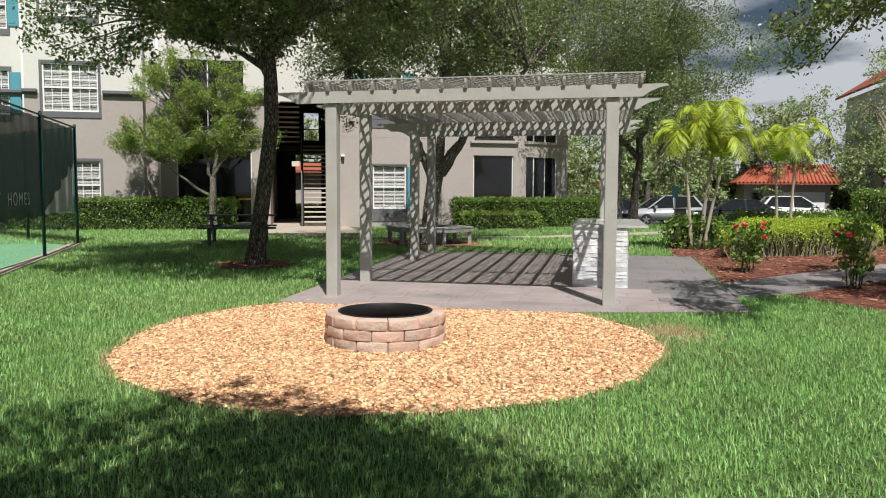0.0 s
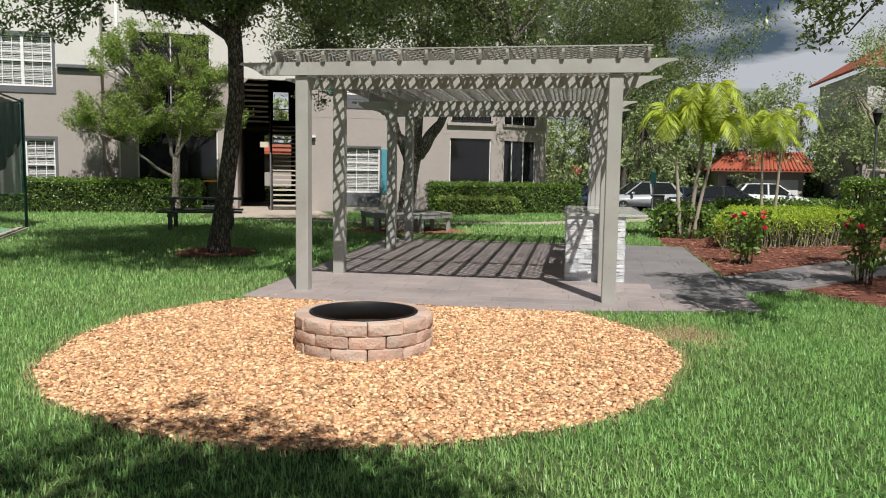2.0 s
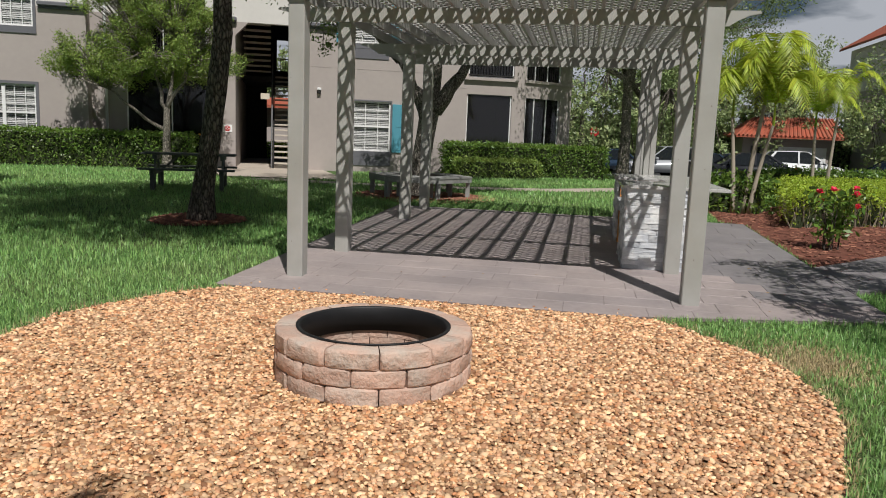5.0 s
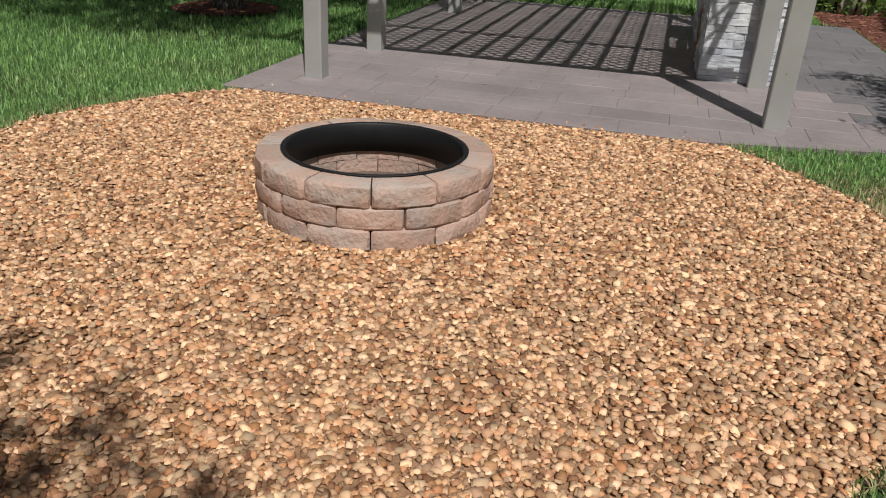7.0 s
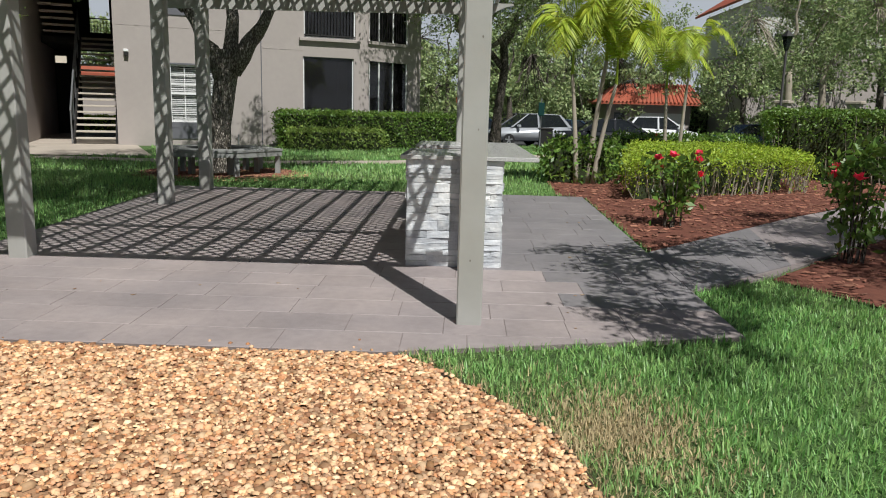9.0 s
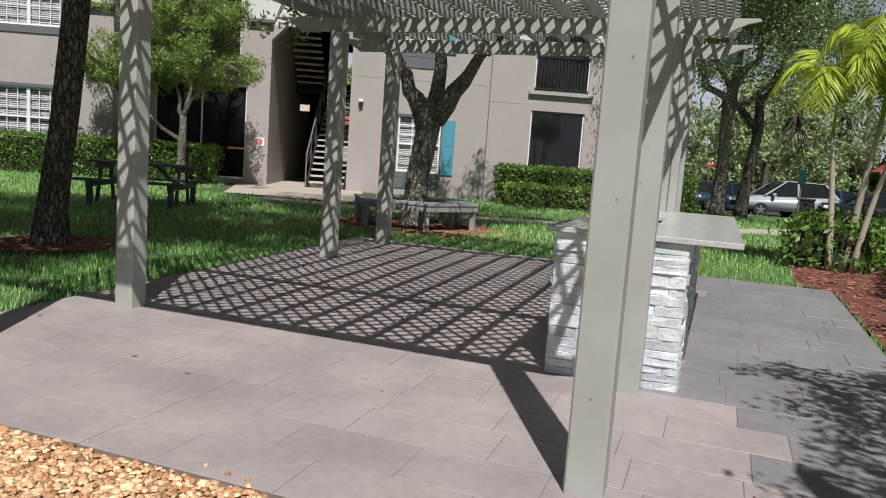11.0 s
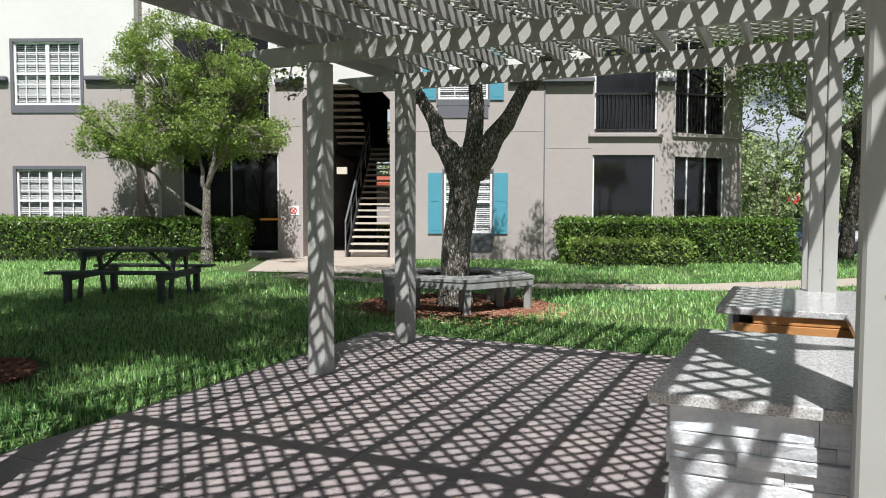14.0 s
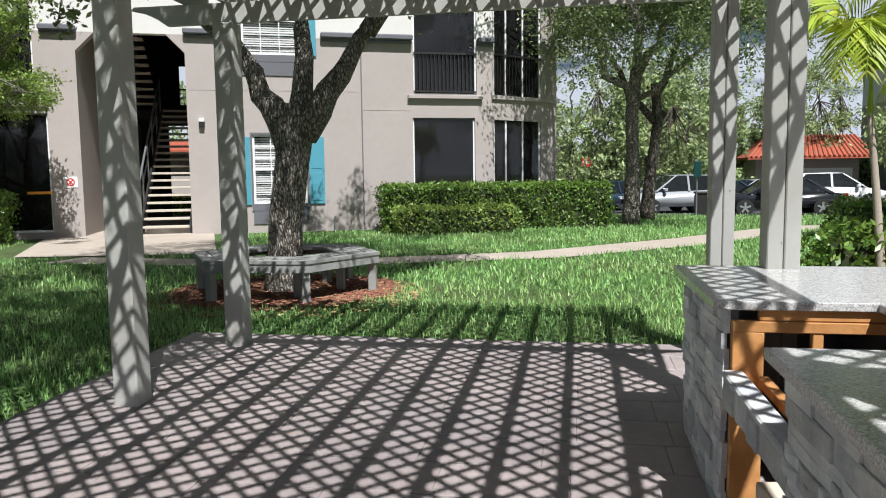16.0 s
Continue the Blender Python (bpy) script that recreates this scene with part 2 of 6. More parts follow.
M = dict(
    lawn=mat("lawn_soil", (0.08, 0.16, 0.038), 0.95, 0.34, 5.0, 1.0, 90, alt=(0.09, 0.12, 0.04), altscale=0.7, bdist=0.03),
    grass=mat("grass_blade", (0.285, 0.50, 0.155), 0.42, 0.2, 0.5, 0, island=0.35, hue=0.04, translucent=0.35, alt=(0.34, 0.52, 0.18), altscale=0.35, spec=0.5),
    dry=mat("dry_grass", (0.52, 0.42, 0.24), 0.8, 0.2, 3, 0, island=0.3, translucent=0.2),
    gravelbed=mat("gravel_bed", (0.36, 0.21, 0.115), 0.95, 0.3, 12, 0.8, 70),
    pebble=mat("pebble", (0.44, 0.205, 0.09), 0.7, 0.12, 30, 0.2, 120, island=0.52, alt=(0.80, 0.545, 0.33), hue=0.014, spec=0.3),
    concrete=mat("stamped_concrete", (0.345, 0.292, 0.28), 0.55, 0.15, 2.0, 0.5, 40, obj=0.05, alt=(0.28, 0.242, 0.24), altscale=0.9, bdist=0.006),
    # darker copy of the stamped concrete, tuned for the patio's right side
    concrete_darker=mat("stamped_concrete_darker", (0.235, 0.216, 0.22), 0.5, 0.16, 2.0, 0.5, 40, obj=0.06, alt=(0.20, 0.187, 0.193), altscale=0.9, bdist=0.006),
    joint=mat("concrete_joint", (0.21, 0.178, 0.168), 0.85, 0.15, 5, 0.3),
    walk=mat("pale_concrete", (0.42, 0.36, 0.30), 0.85, 0.12, 2, 0.3, 50),
    paint=mat("taupe_paint", (0.405, 0.40, 0.375), 0.5, 0.03, 3, 0.035, 60, alt=(0.36, 0.35, 0.32), altscale=2.0),
    crack=mat("knot_wood", (0.24, 0.22, 0.19), 0.8, 0.2, 40, 0.3),
    block=mat("fire_block", (0.57, 0.385, 0.30), 0.9, 0.12, 7, 0.8, 40, obj=0.14, alt=(0.45, 0.37, 0.31), altscale=7, bdist=0.015),
    steel=mat("black_steel", (0.012, 0.012, 0.013), 0.55, 0.2, 10, 0.1),
    ash=mat("pit_floor", (0.16, 0.12, 0.09), 0.95, 0.3, 12, 0.6),
    ledge=mat("ledge_stone", (0.50, 0.52, 0.55), 0.85, 0.14, 8, 0.6, 40, obj=0.26, alt=(0.70, 0.70, 0.69), altscale=6, bdist=0.012),
    granite=mat("granite", (0.62, 0.61, 0.59), 0.2, 0.22, 40, 0.02, 120, alt=(0.30, 0.29, 0.285), altscale=150, spec=0.5),
    lumber=mat("raw_lumber", (0.56, 0.28, 0.10), 0.7, 0.12, 5, 0.2, 40, obj=0.1, alt=(0.48, 0.22, 0.07), altscale=9),
    card=mat("cardboard", (0.62, 0.55, 0.45), 0.85, 0.06, 6, 0.1),
    soil=mat("soil_with_shadow", (0.075, 0.048, 0.03), 0.95, 0.3, 9, 0.9, 60),
    mulch=mat("mulch_bed", (0.14, 0.05, 0.032), 0.95, 0.35, 8, 0.9, 45),
    chip=mat("mulch_chip", (0.17, 0.06, 0.038), 0.85, 0.15, 20, 0.2, island=0.45, alt=(0.30, 0.14, 0.09)),
    litter=mat("leaf_litter", (0.25, 0.14, 0.07), 0.85, 0.15, 20, 0.2, island=0.5, alt=(0.36, 0.25, 0.12)),
    bark=bark_mat("oak_bark", (0.44, 0.40, 0.34), (0.07, 0.06, 0.048), 12.0),
    barkdark=bark_mat("dark_bark", (0.25, 0.215, 0.18), (0.035, 0.03, 0.025)),
    palebark=mat("pale_bark", (0.36, 0.31, 0.25), 0.9, 0.18, 5, 0.5, 30),
    leaf=mat("oak_leaf", (0.17, 0.225, 0.08), 0.34, 0.08, 0.6, 0, island=0.5, hue=0.05, translucent=0.4, spec=0.5),
    leaf2=mat("myrtle_leaf", (0.235, 0.325, 0.07), 0.5, 0.08, 0.6, 0, island=0.35, hue=0.04, translucent=0.35),
    # far leaves are paled, with distance haze put into their colour
    leafbg=mat("hazy_far_leaf", (0.31, 0.385, 0.165), 0.5, 0.1, 0.3, 0, island=0.45, hue=0.05, translucent=0.3),
    hedge=mat("hedge_leaf", (0.14, 0.235, 0.038), 0.4, 0.1, 0.8, 0, island=0.4, hue=0.04, translucent=0.3, spec=0.5),
    limeleaf=mat("lime_leaf", (0.37, 0.49, 0.05), 0.45, 0.1, 0.8, 0, island=0.35, hue=0.03, translucent=0.35),
    palmleaf=mat("palm_leaf", (0.42, 0.50, 0.055), 0.45, 0.08, 1, 0, island=0.3, hue=0.04, translucent=0.35),
    flower=mat("red_petal", (0.85, 0.045, 0.11), 0.5, 0.05, 5, 0, island=0.2, translucent=0.25),
    # near-black solid inside the hedges; its colour stands in for their shade
    hedgecore=mat("hedge_inner_shade", (0.03, 0.04, 0.014), 0.95, 0.3, 6, 0.8, 30),
    stucco=mat("taupe_stucco", (0.39, 0.345, 0.322), 0.9, 0.05, 0.8, 0.35, 55, bdist=0.008),
    stuccolight=mat("cream_stucco", (0.64, 0.62, 0.585), 0.9, 0.04, 0.8, 0.35, 55, bdist=0.008),
    stuccodark=mat("grey_trim", (0.135, 0.135, 0.15), 0.85, 0.05, 2, 0.2, 55),
    white=mat("white_frame", (0.80, 0.80, 0.79), 0.5, 0.02, 3, 0.0),
    blind=mat("blind_slat", (0.84, 0.84, 0.82), 0.6, 0.02, 3, 0.0),
    teal=mat("teal_shutter", (0.085, 0.29, 0.37), 0.55, 0.05, 3, 0.1, 40),
    # near-black: the shade inside rooms, porches and breezeway is put into the colour
    interior_shade=mat("shaded_interior", (0.03, 0.028, 0.028), 0.9, 0.1, 1, 0.0),
    screen=glass_mat("insect_screen", (0.012, 0.0115, 0.0125), 0.22),
    pane=glass_mat("window_glass", (0.02, 0.022, 0.025), 0.82),
    carglass=glass_mat("car_glass", (0.015, 0.018, 0.02), 0.1),
    rail=mat("dark_rail", (0.035, 0.033, 0.032), 0.5, 0.1, 6, 0.05, metal=0.4),
    tread=mat("concrete_tread", (0.50, 0.45, 0.38), 0.85, 0.1, 5, 0.2),
    tile=mat("clay_tile", (0.36, 0.085, 0.045), 0.75, 0.12, 3, 0.2, obj=0.12, alt=(0.30, 0.10, 0.06), altscale=1.5),
    fence=mat("green_fence", (0.008, 0.05, 0.045), 0.45, 0.1, 6, 0.0, metal=0.2),
    windscreen=None,
    paleclothm=mat("pale_cloth", (0.55, 0.57, 0.56), 0.9, 0.06, 3, 0.1),
    court=mat("court_green", (0.17, 0.37, 0.205), 0.8, 0.06, 0.6, 0.1, 40),
    asphalt=mat("asphalt", (0.055, 0.055, 0.058), 0.9, 0.15, 2, 0.4, 80),
    rubber=mat("tyre_rubber", (0.02, 0.02, 0.02), 0.8, 0.1, 8, 0.1),
    chrome=mat("alloy", (0.60, 0.61, 0.63), 0.3, 0.05, 5, 0.0, metal=0.8),
    lamp=mat("car_lamp", (0.75, 0.76, 0.78), 0.15, 0.02, 5, 0.0),
    redlamp=mat("tail_lamp", (0.40, 0.02, 0.02), 0.2, 0.02, 5, 0.0),
    signred=mat("sign_red", (0.52, 0.03, 0.03), 0.5, 0.03, 5, 0.0),
    orange=mat("orange_tape", (0.75, 0.30, 0.03), 0.5, 0.03, 5, 0.0),
    bench=mat("weathered_grey_wood", (0.29, 0.29, 0.275), 0.8, 0.12, 5, 0.3, 45, obj=0.08),
    tablegreen=mat("green_black_wood", (0.075, 0.085, 0.075), 0.65, 0.12, 5, 0.2, 45),
    steelgrey=mat("galvanised", (0.35, 0.36, 0.37), 0.45, 0.1, 6, 0.05, metal=0.7),
)


def paint_mat(name, base, metal=0.0):
    m = mat(name, base, 0.25, 0.01, 2, 0.0, metal=metal, spec=0.6)
    m.node_tree.nodes["Principled BSDF"].inputs["Coat Weight"].default_value = 0.8
    m.node_tree.nodes["Principled BSDF"].inputs["Coat Roughness"].default_value = 0.055
    return m


def mesh_screen(name, colour, clear):
    m = mat(name, colour, 0.85, 0.1, 4, 0)
    n, l = m.node_tree.nodes, m.node_tree.links
    t = n.new("ShaderNodeBsdfTransparent")
    ms = n.new("ShaderNodeMixShader")
    ms.inputs[0].default_value = clear
    l.new(n["Principled BSDF"].outputs[0], ms.inputs[1])
    l.new(t.outputs[0], ms.inputs[2])
    l.new(ms.outputs[0], n["Material Output"].inputs["Surface"])
    return m


M["windscreen"] = mesh_screen("windscreen_cloth", (0.055, 0.095, 0.092), 0.1)


# ---- mesh helpers ----
def thing(name, at, label, category, group="", kind="", rz=0.0):
    ob = new(name)
    ob.matrix_basis = pose(*at, 0, 0, rz)
    ob.empty_display_size = 0.1
    return tagged(ob, label, category, group, kind)


def finish(name, me, material, parent=None, label=""):
    me.materials.append(material)
    ob = new(name, me)
    if parent is not None:
        ob.parent = parent
    if label:
        ob["label"] = label
    return ob


def part(name, bm, material, parent=None, label="", smooth=False):
    me = bpy.data.meshes.new(name)
    bm.normal_update()
    bm.to_mesh(me)
    bm.free()
    if smooth:
        me.polygons.foreach_set("use_smooth", [True] * len(me.polygons))
    return finish(name, me, material, parent, label)


def shared(name, me, parent, m):
    """Another object on the same mesh."""
    ob = new(name, me)
    ob.parent = parent
    ob.matrix_basis = m
    return ob


def box(bm, x0, y0, z0, x1, y1, z1, m=None, bevel=0.0):
    v = [bm.verts.new(c) for c in ((x0, y0, z0), (x1, y0, z0), (x1, y1, z0), (x0, y1, z0), (x0, y0, z1), (x1, y0, z1), (x1, y1, z1), (x0, y1, z1))]
    if m is not None:
        for q in v:
            q.co = m @ q.co
    f = [bm.faces.new([v[i] for i in k]) for k in ((3, 2, 1, 0), (4, 5, 6, 7), (0, 1, 5, 4), (1, 2, 6, 5), (2, 3, 7, 6), (3, 0, 4, 7))]
    if bevel:
        bmesh.ops.bevel(bm, geom=list({e for q in f for e in q.edges}), offset=bevel, segments=1, affect="EDGES")
    return bm


def boxed(*c, m=None, bevel=0.0):
    return box(bmesh.new(), *c, m=m, bevel=bevel)


def prism(bm, poly, z0, z1):
    """Upright prism over a plan polygon (counter-clockwise)."""
    a = [bm.verts.new((x, y, z0)) for x, y in poly]
    b = [bm.verts.new((x, y, z1)) for x, y in poly]
    n = len(poly)
    bm.faces.new(a[::-1])
    bm.faces.new(b)
    for i in range(n):
        bm.faces.new((a[i], a[(i + 1) % n], b[(i + 1) % n], b[i]))
    return bm


def slab(bm, poly, thick, up):
    """Prism of a polygon of 3D points, pushed along a vector."""
    a = [bm.verts.new(p) for p in poly]
    b = [bm.verts.new(Vector(p) + Vector(up) * thick) for p in poly]
    n = len(poly)
    bm.faces.new(a[::-1])
    bm.faces.new(b)
    for i in range(n):
        bm.faces.new((a[i], a[(i + 1) % n], b[(i + 1) % n], b[i]))
    bmesh.ops.recalc_face_normals(bm, faces=bm.faces)
    return bm


def tube(bm, pts, radii, sides=10, wob=0.0, rng=None):
    """Tapered tube along points."""
    rings = []
    pts = [Vector(p) for p in pts]
    for i, p in enumerate(pts):
        d = (pts[min(i + 1, len(pts) - 1)] - pts[max(i - 1, 0)]).normalized()
        a = d.orthogonal().normalized() if abs(d.z) > 0.95 else d.cross(Vector((0, 0, 1))).normalized()
        if abs(d.z) > 0.95:
            a = Vector((1, 0, 0)) - d * d.x
            a.normalize()
        b = d.cross(a)
        ring = []
        for k in range(sides):
            t = 2 * math.pi * k / sides
            r = radii[i] * (1 + (rng.uniform(-wob, wob) if rng else 0))
            ring.append(bm.verts.new(p + a * r * math.cos(t) + b * r * math.sin(t)))
        rings.append(ring)
    for r0, r1 in zip(rings, rings[1:]):
        for k in range(sides):
            bm.faces.new((r0[k], r0[(k + 1) % sides], r1[(k + 1) % sides], r1[k]))
    bm.faces.new(rings[0][::-1])
    bm.faces.new(rings[-1])
    return bm


def cyl(bm, x, y, z0, z1, r, sides=16, r1=None):
    return tube(bm, [(x, y, z0), (x, y, z1)], [r, r if r1 is None else r1], sides)


def np_mesh(name, verts, faces):
    """Mesh from arrays: verts (n, 3), faces (m, k)."""
    me = bpy.data.meshes.new(name)
    verts = np.asarray(verts, dtype=np.float32)
    faces = np.asarray(faces, dtype=np.int32)
    me.vertices.add(len(verts))
    me.vertices.foreach_set("co", verts.ravel())
    m, k = faces.shape
    me.loops.add(m * k)
    me.loops.foreach_set("vertex_index", faces.ravel())
    me.polygons.add(m)
    me.polygons.foreach_set("loop_start", np.arange(0, m * k, k, dtype=np.int32))
    me.polygons.foreach_set("loop_total", np.full(m, k, dtype=np.int32))
    me.update(calc_edges=True)
    return me


def repeat_np(base_v, base_f, mats, offs):
    """Many copies of a small shape: mats (n, 3, 3), offs (n, 3)."""
    v = np.einsum("nij,kj->nki", mats, base_v) + offs[:, None, :]
    n, k = len(offs), len(base_v)
    f = base_f[None] + (np.arange(n) * k)[:, None, None]
    return v.reshape(-1, 3), f.reshape(-1, base_f.shape[1])


def rot_np(rng, n, tilt=None):
    """Random rotation matrices; with tilt, spun about z and leant by up to that many radians."""
    if tilt is None:
        q = rng.normal(size=(n, 4))
        q /= np.linalg.norm(q, axis=1)[:, None]
        w, x, y, z = q.T
        return np.stack([1 - 2 * (y * y + z * z), 2 * (x * y - z * w), 2 * (x * z + y * w),
                         2 * (x * y + z * w), 1 - 2 * (x * x + z * z), 2 * (y * z - x * w),
                         2 * (x * z - y * w), 2 * (y * z + x * w), 1 - 2 * (x * x + y * y)], 1).reshape(n, 3, 3)
    a, b = rng.uniform(0, 2 * np.pi, n), rng.uniform(-tilt, tilt, n)
    ca, sa, cb, sb, o, i = np.cos(a), np.sin(a), np.cos(b), np.sin(b), np.zeros(n), np.ones(n)
    rz = np.stack([ca, -sa, o, sa, ca, o, o, o, i], 1).reshape(n, 3, 3)
    rx = np.stack([i, o, o, o, cb, -sb, o, sb, cb], 1).reshape(n, 3, 3)
    return rz @ rx


LEAF_V = np.array([(0, -0.5, 0), (0.22, 0, 0.05), (0, 0.5, 0), (-0.22, 0, 0.05)])
LEAF_F = np.array([(0, 1, 2, 3)])


def leaves_mesh(name, pts, size, rng, spread=0.35):
    n = len(pts)
    s = size * rng.uniform(1 - spread, 1 + spread, n)
    v, f = repeat_np(LEAF_V, LEAF_F, rot_np(rng, n) * s[:, None, None], pts)
    return np_mesh(name, v, f)


# ---- ground shape ----
def gz(y):
    y = np.asarray(y, dtype=float)
    z = 0.022 * (np.clip(y, -8, 17.5) - 10.4)
    return z - 0.47 * np.clip((y - 30) / 16, 0, 1)


def G(y):
    return float(gz(y))


TH = radians(23.0)
UX, UY, VX, VY = math.cos(TH), math.sin(TH), -math.sin(TH), math.cos(TH)


def fw(u, v):
    """World plan position of a place in the building's own axes."""
    return u * UX + v * VX, u * UY + v * VY

# ---- ground, beds, patio ----
PIT = (-1.965, 7.88)
GC, GR, GSQ = (-1.96, 7.97), 2.76, 0.93
PAT = (-4.1, 9.84, 2.12, 17.05)
CUT_A, CUT_B = (-0.15, 9.84), (2.12, 10.34)      # the front edge slants back here
PAT_POLY = [(-4.1, 9.84), CUT_A, CUT_B, (2.12, 17.05), (-4.1, 17.05)]
PATH_POLY = [(2.12, 11.5), (3.0, 12.1), (5.3, 14.5), (10.5, 19.2), (9.7, 20.1), (4.6, 15.5), (2.12, 12.95)]
BED_A = [(2.17, 13.05), (4.6, 15.56), (9.6, 20.2), (9.6, 23.0), (4.0, 22.0), (1.9, 19.9), (1.75, 17.3), (2.15, 17.0)]
BED_B = [(2.95, 12.0), (3.45, 11.2), (4.6, 9.9), (6.0, 8.6), (10.5, 7.0), (13.5, 9.0), (13.5, 19.0), (10.6, 19.1), (5.35, 14.45)]


def inside(poly, x, y):
    r = np.zeros(len(x), bool)
    j = len(poly) - 1
    for i in range(len(poly)):
        (xi, yi), (xj, yj) = poly[i], poly[j]
        c = ((yi > y) != (yj > y)) & (x < (xj - xi) * (y - yi) / (yj - yi + 1e-12) + xi)
        r ^= c
        j = i
    return r


def gravel_r(a):
    """Radius of the bed in each direction; its depth is a little less than its width."""
    oval = GSQ / np.sqrt((GSQ * np.cos(a)) ** 2 + np.sin(a) ** 2)
    return GR * oval * (1 + 0.012 * np.sin(3 * a + 1) + 0.010 * np.sin(7 * a) + 0.006 * np.sin(17 * a + 2))


def draped(name, poly, dz, material, step=0.35, label="", kind="structure", category="ground"):
    """Flat bed over a plan polygon that follows the ground."""
    bm = bmesh.new()
    vs = [bm.verts.new((x, y, 0)) for x, y in poly]
    bm.faces.new(vs)
    ys = sorted({y for _, y in poly})
    for yc in np.arange(min(ys), max(ys), step * 3):
        bmesh.ops.bisect_plane(bm, geom=bm.verts[:] + bm.edges[:] + bm.faces[:], plane_co=(0, yc, 0), plane_no=(0, 1, 0))
    for v in bm.verts:
        v.co.z = G(v.co.y) + dz
    ob = part(name, bm, material)
    return tagged(ob, label, category, kind=kind)


def build_ground():
    xs = np.concatenate([[-2500, -600, -200, -90], np.arange(-50, 51, 2.5), [90, 200, 600, 2500]])
    ys = np.concatenate([[-2500, -600, -200, -60], np.arange(-20, 71, 1.5), [90, 140, 250, 600, 2500]])
    X, Y = np.meshgrid(xs, ys)
    Z = gz(Y) - 0.03
    n, m = X.shape
    idx = np.arange(n * m).reshape(n, m)
    f = np.stack([idx[:-1, :-1], idx[:-1, 1:], idx[1:, 1:], idx[1:, :-1]], -1).reshape(-1, 4)
    me = np_mesh("ground", np.stack([X, Y, Z], -1).reshape(-1, 3), f)
    tagged(finish("ground", me, M["lawn"]), "mown green lawn with dark soil beneath", "lawn", kind="structure")


build_ground()
draped("mulch_bed", BED_A, -0.012, M["mulch"], label="red-brown bark mulch bed beside the patio", category="mulch bed")
draped("mulch_bed", BED_B, -0.012, M["mulch"], label="red-brown bark mulch bed with rose bushes", category="mulch bed")
ANG = np.linspace(0, 2 * np.pi, 96, endpoint=False)
draped("gravel_bed", [(GC[0] + gravel_r(a) * math.cos(a), min(GC[1] + gravel_r(a) * math.sin(a), 9.86)) for a in ANG], -0.022, M["gravelbed"],
       label="round bed of tan river gravel around the fire pit", category="gravel bed")


# soil ring, its colour darkened for the shadow line at the gravel's edge
draped("soil_lip", [(GC[0] + (gravel_r(a) + 0.055) * math.cos(a), min(GC[1] + (gravel_r(a) + 0.055) * math.sin(a), 9.86)) for a in ANG], -0.026, M["soil"],
       label="dark rim of bare soil and painted shadow around the gravel bed", category="soil")


def ring_at(name, cx, cy, r, material, label, dz=-0.014):
    draped(name, [(cx + r * (1 + 0.06 * math.sin(5 * a)) * math.cos(a), cy + r * (1 + 0.06 * math.cos(4 * a)) * math.sin(a)) for a in np.linspace(0, 2 * np.pi, 28, endpoint=False)],
           dz, material, label=label, category="mulch bed")


TREE_A, OAK = (-6.42, 13.8), (-4.22, 19.5)
ring_at("mulch_bed", *TREE_A, 0.7, M["mulch"], "brown mulch ring around a tree trunk")
ring_at("mulch_bed", *OAK, 1.35, M["mulch"], "red-brown mulch under the tree bench")
# walks and the parking lot
draped("walkway", [fw(-1.6, 29.7), fw(-0.9, 25.0), fw(2.6, 24.4), fw(2.2, 29.7)], -0.008, M["walk"], label="pale concrete slab at the stair entry", category="walkway")
WALK2 = [(-9.5, 21.9), (-5.0, 21.75), (-1.0, 23.3), (2.0, 26.0), (5.5, 30.6), (12.0, 31.6), (12.0, 32.5), (5.0, 31.7), (1.2, 27.0), (-1.6, 24.2), (-5.2, 22.6), (-9.3, 22.8)]
draped("walkway", WALK2, -0.016, M["walk"], label="pale concrete footpath curving across the lawn", category="walkway")
draped("parking_lot", [(-6, 40.5), (60, 34.0), (60, 64), (-6, 64)], -0.01, M["asphalt"], label="grey asphalt parking lot behind the lawn", category="parking lot")


def patio():
    x0, y0, x1, y1 = PAT
    bm = bmesh.new()
    slab(bm, [(x, y, G(y) - 0.10) for x, y in PAT_POLY], 0.0955, (0, 0, 1))
    base = tagged(part("pavement", bm, M["joint"]), "stamped grey-brown concrete patio under the pergola", "patio", kind="structure")
    return base


PATIO = patio()
bm = bmesh.new()
slab(bm, [(x, y, G(y) - 0.08) for x, y in PATH_POLY], 0.07, (0, 0, 1))
GARDEN_PATH = tagged(part("pavement", bm, M["joint"]), "stamped grey concrete garden path past the rose bed", "path", kind="structure")

# ---- pergola ----
POST_W = 0.165
POST_Y = (10.40, 11.90, 15.10, 16.62)
LEFT_X, RIGHT_X = (-3.60,) * 4, (0.27, 0.265, 0.20, 0.18)
BEAM_Z, BEAM_H = 2.725, 0.165


def pergola():
    root = thing("pergola", (-1.67, 13.5, 0.0), "taupe painted timber pergola with a lattice roof on the patio", "pergola")
    inv = root.matrix_basis.inverted()

    def add(name, bm, material=M["paint"], label="", parent=root):
        for v in bm.verts:
            v.co = inv @ v.co if parent is root else v.co
        return part(name, bm, material, parent, label)

    rng = random.Random(3)
    for side, xs in (("l", LEFT_X), ("r", RIGHT_X)):
        for i, (x, y) in enumerate(zip(xs, POST_Y)):
            z0 = G(y) - 0.01
            if side == "r" and i >= 2:
                bm = boxed(x, y, z0, x + POST_W / 2 - 0.003, y + POST_W, BEAM_Z, bevel=0.006)
                box(bm, x + POST_W / 2 + 0.003, y, z0, x + POST_W, y + POST_W, BEAM_Z, bevel=0.006)
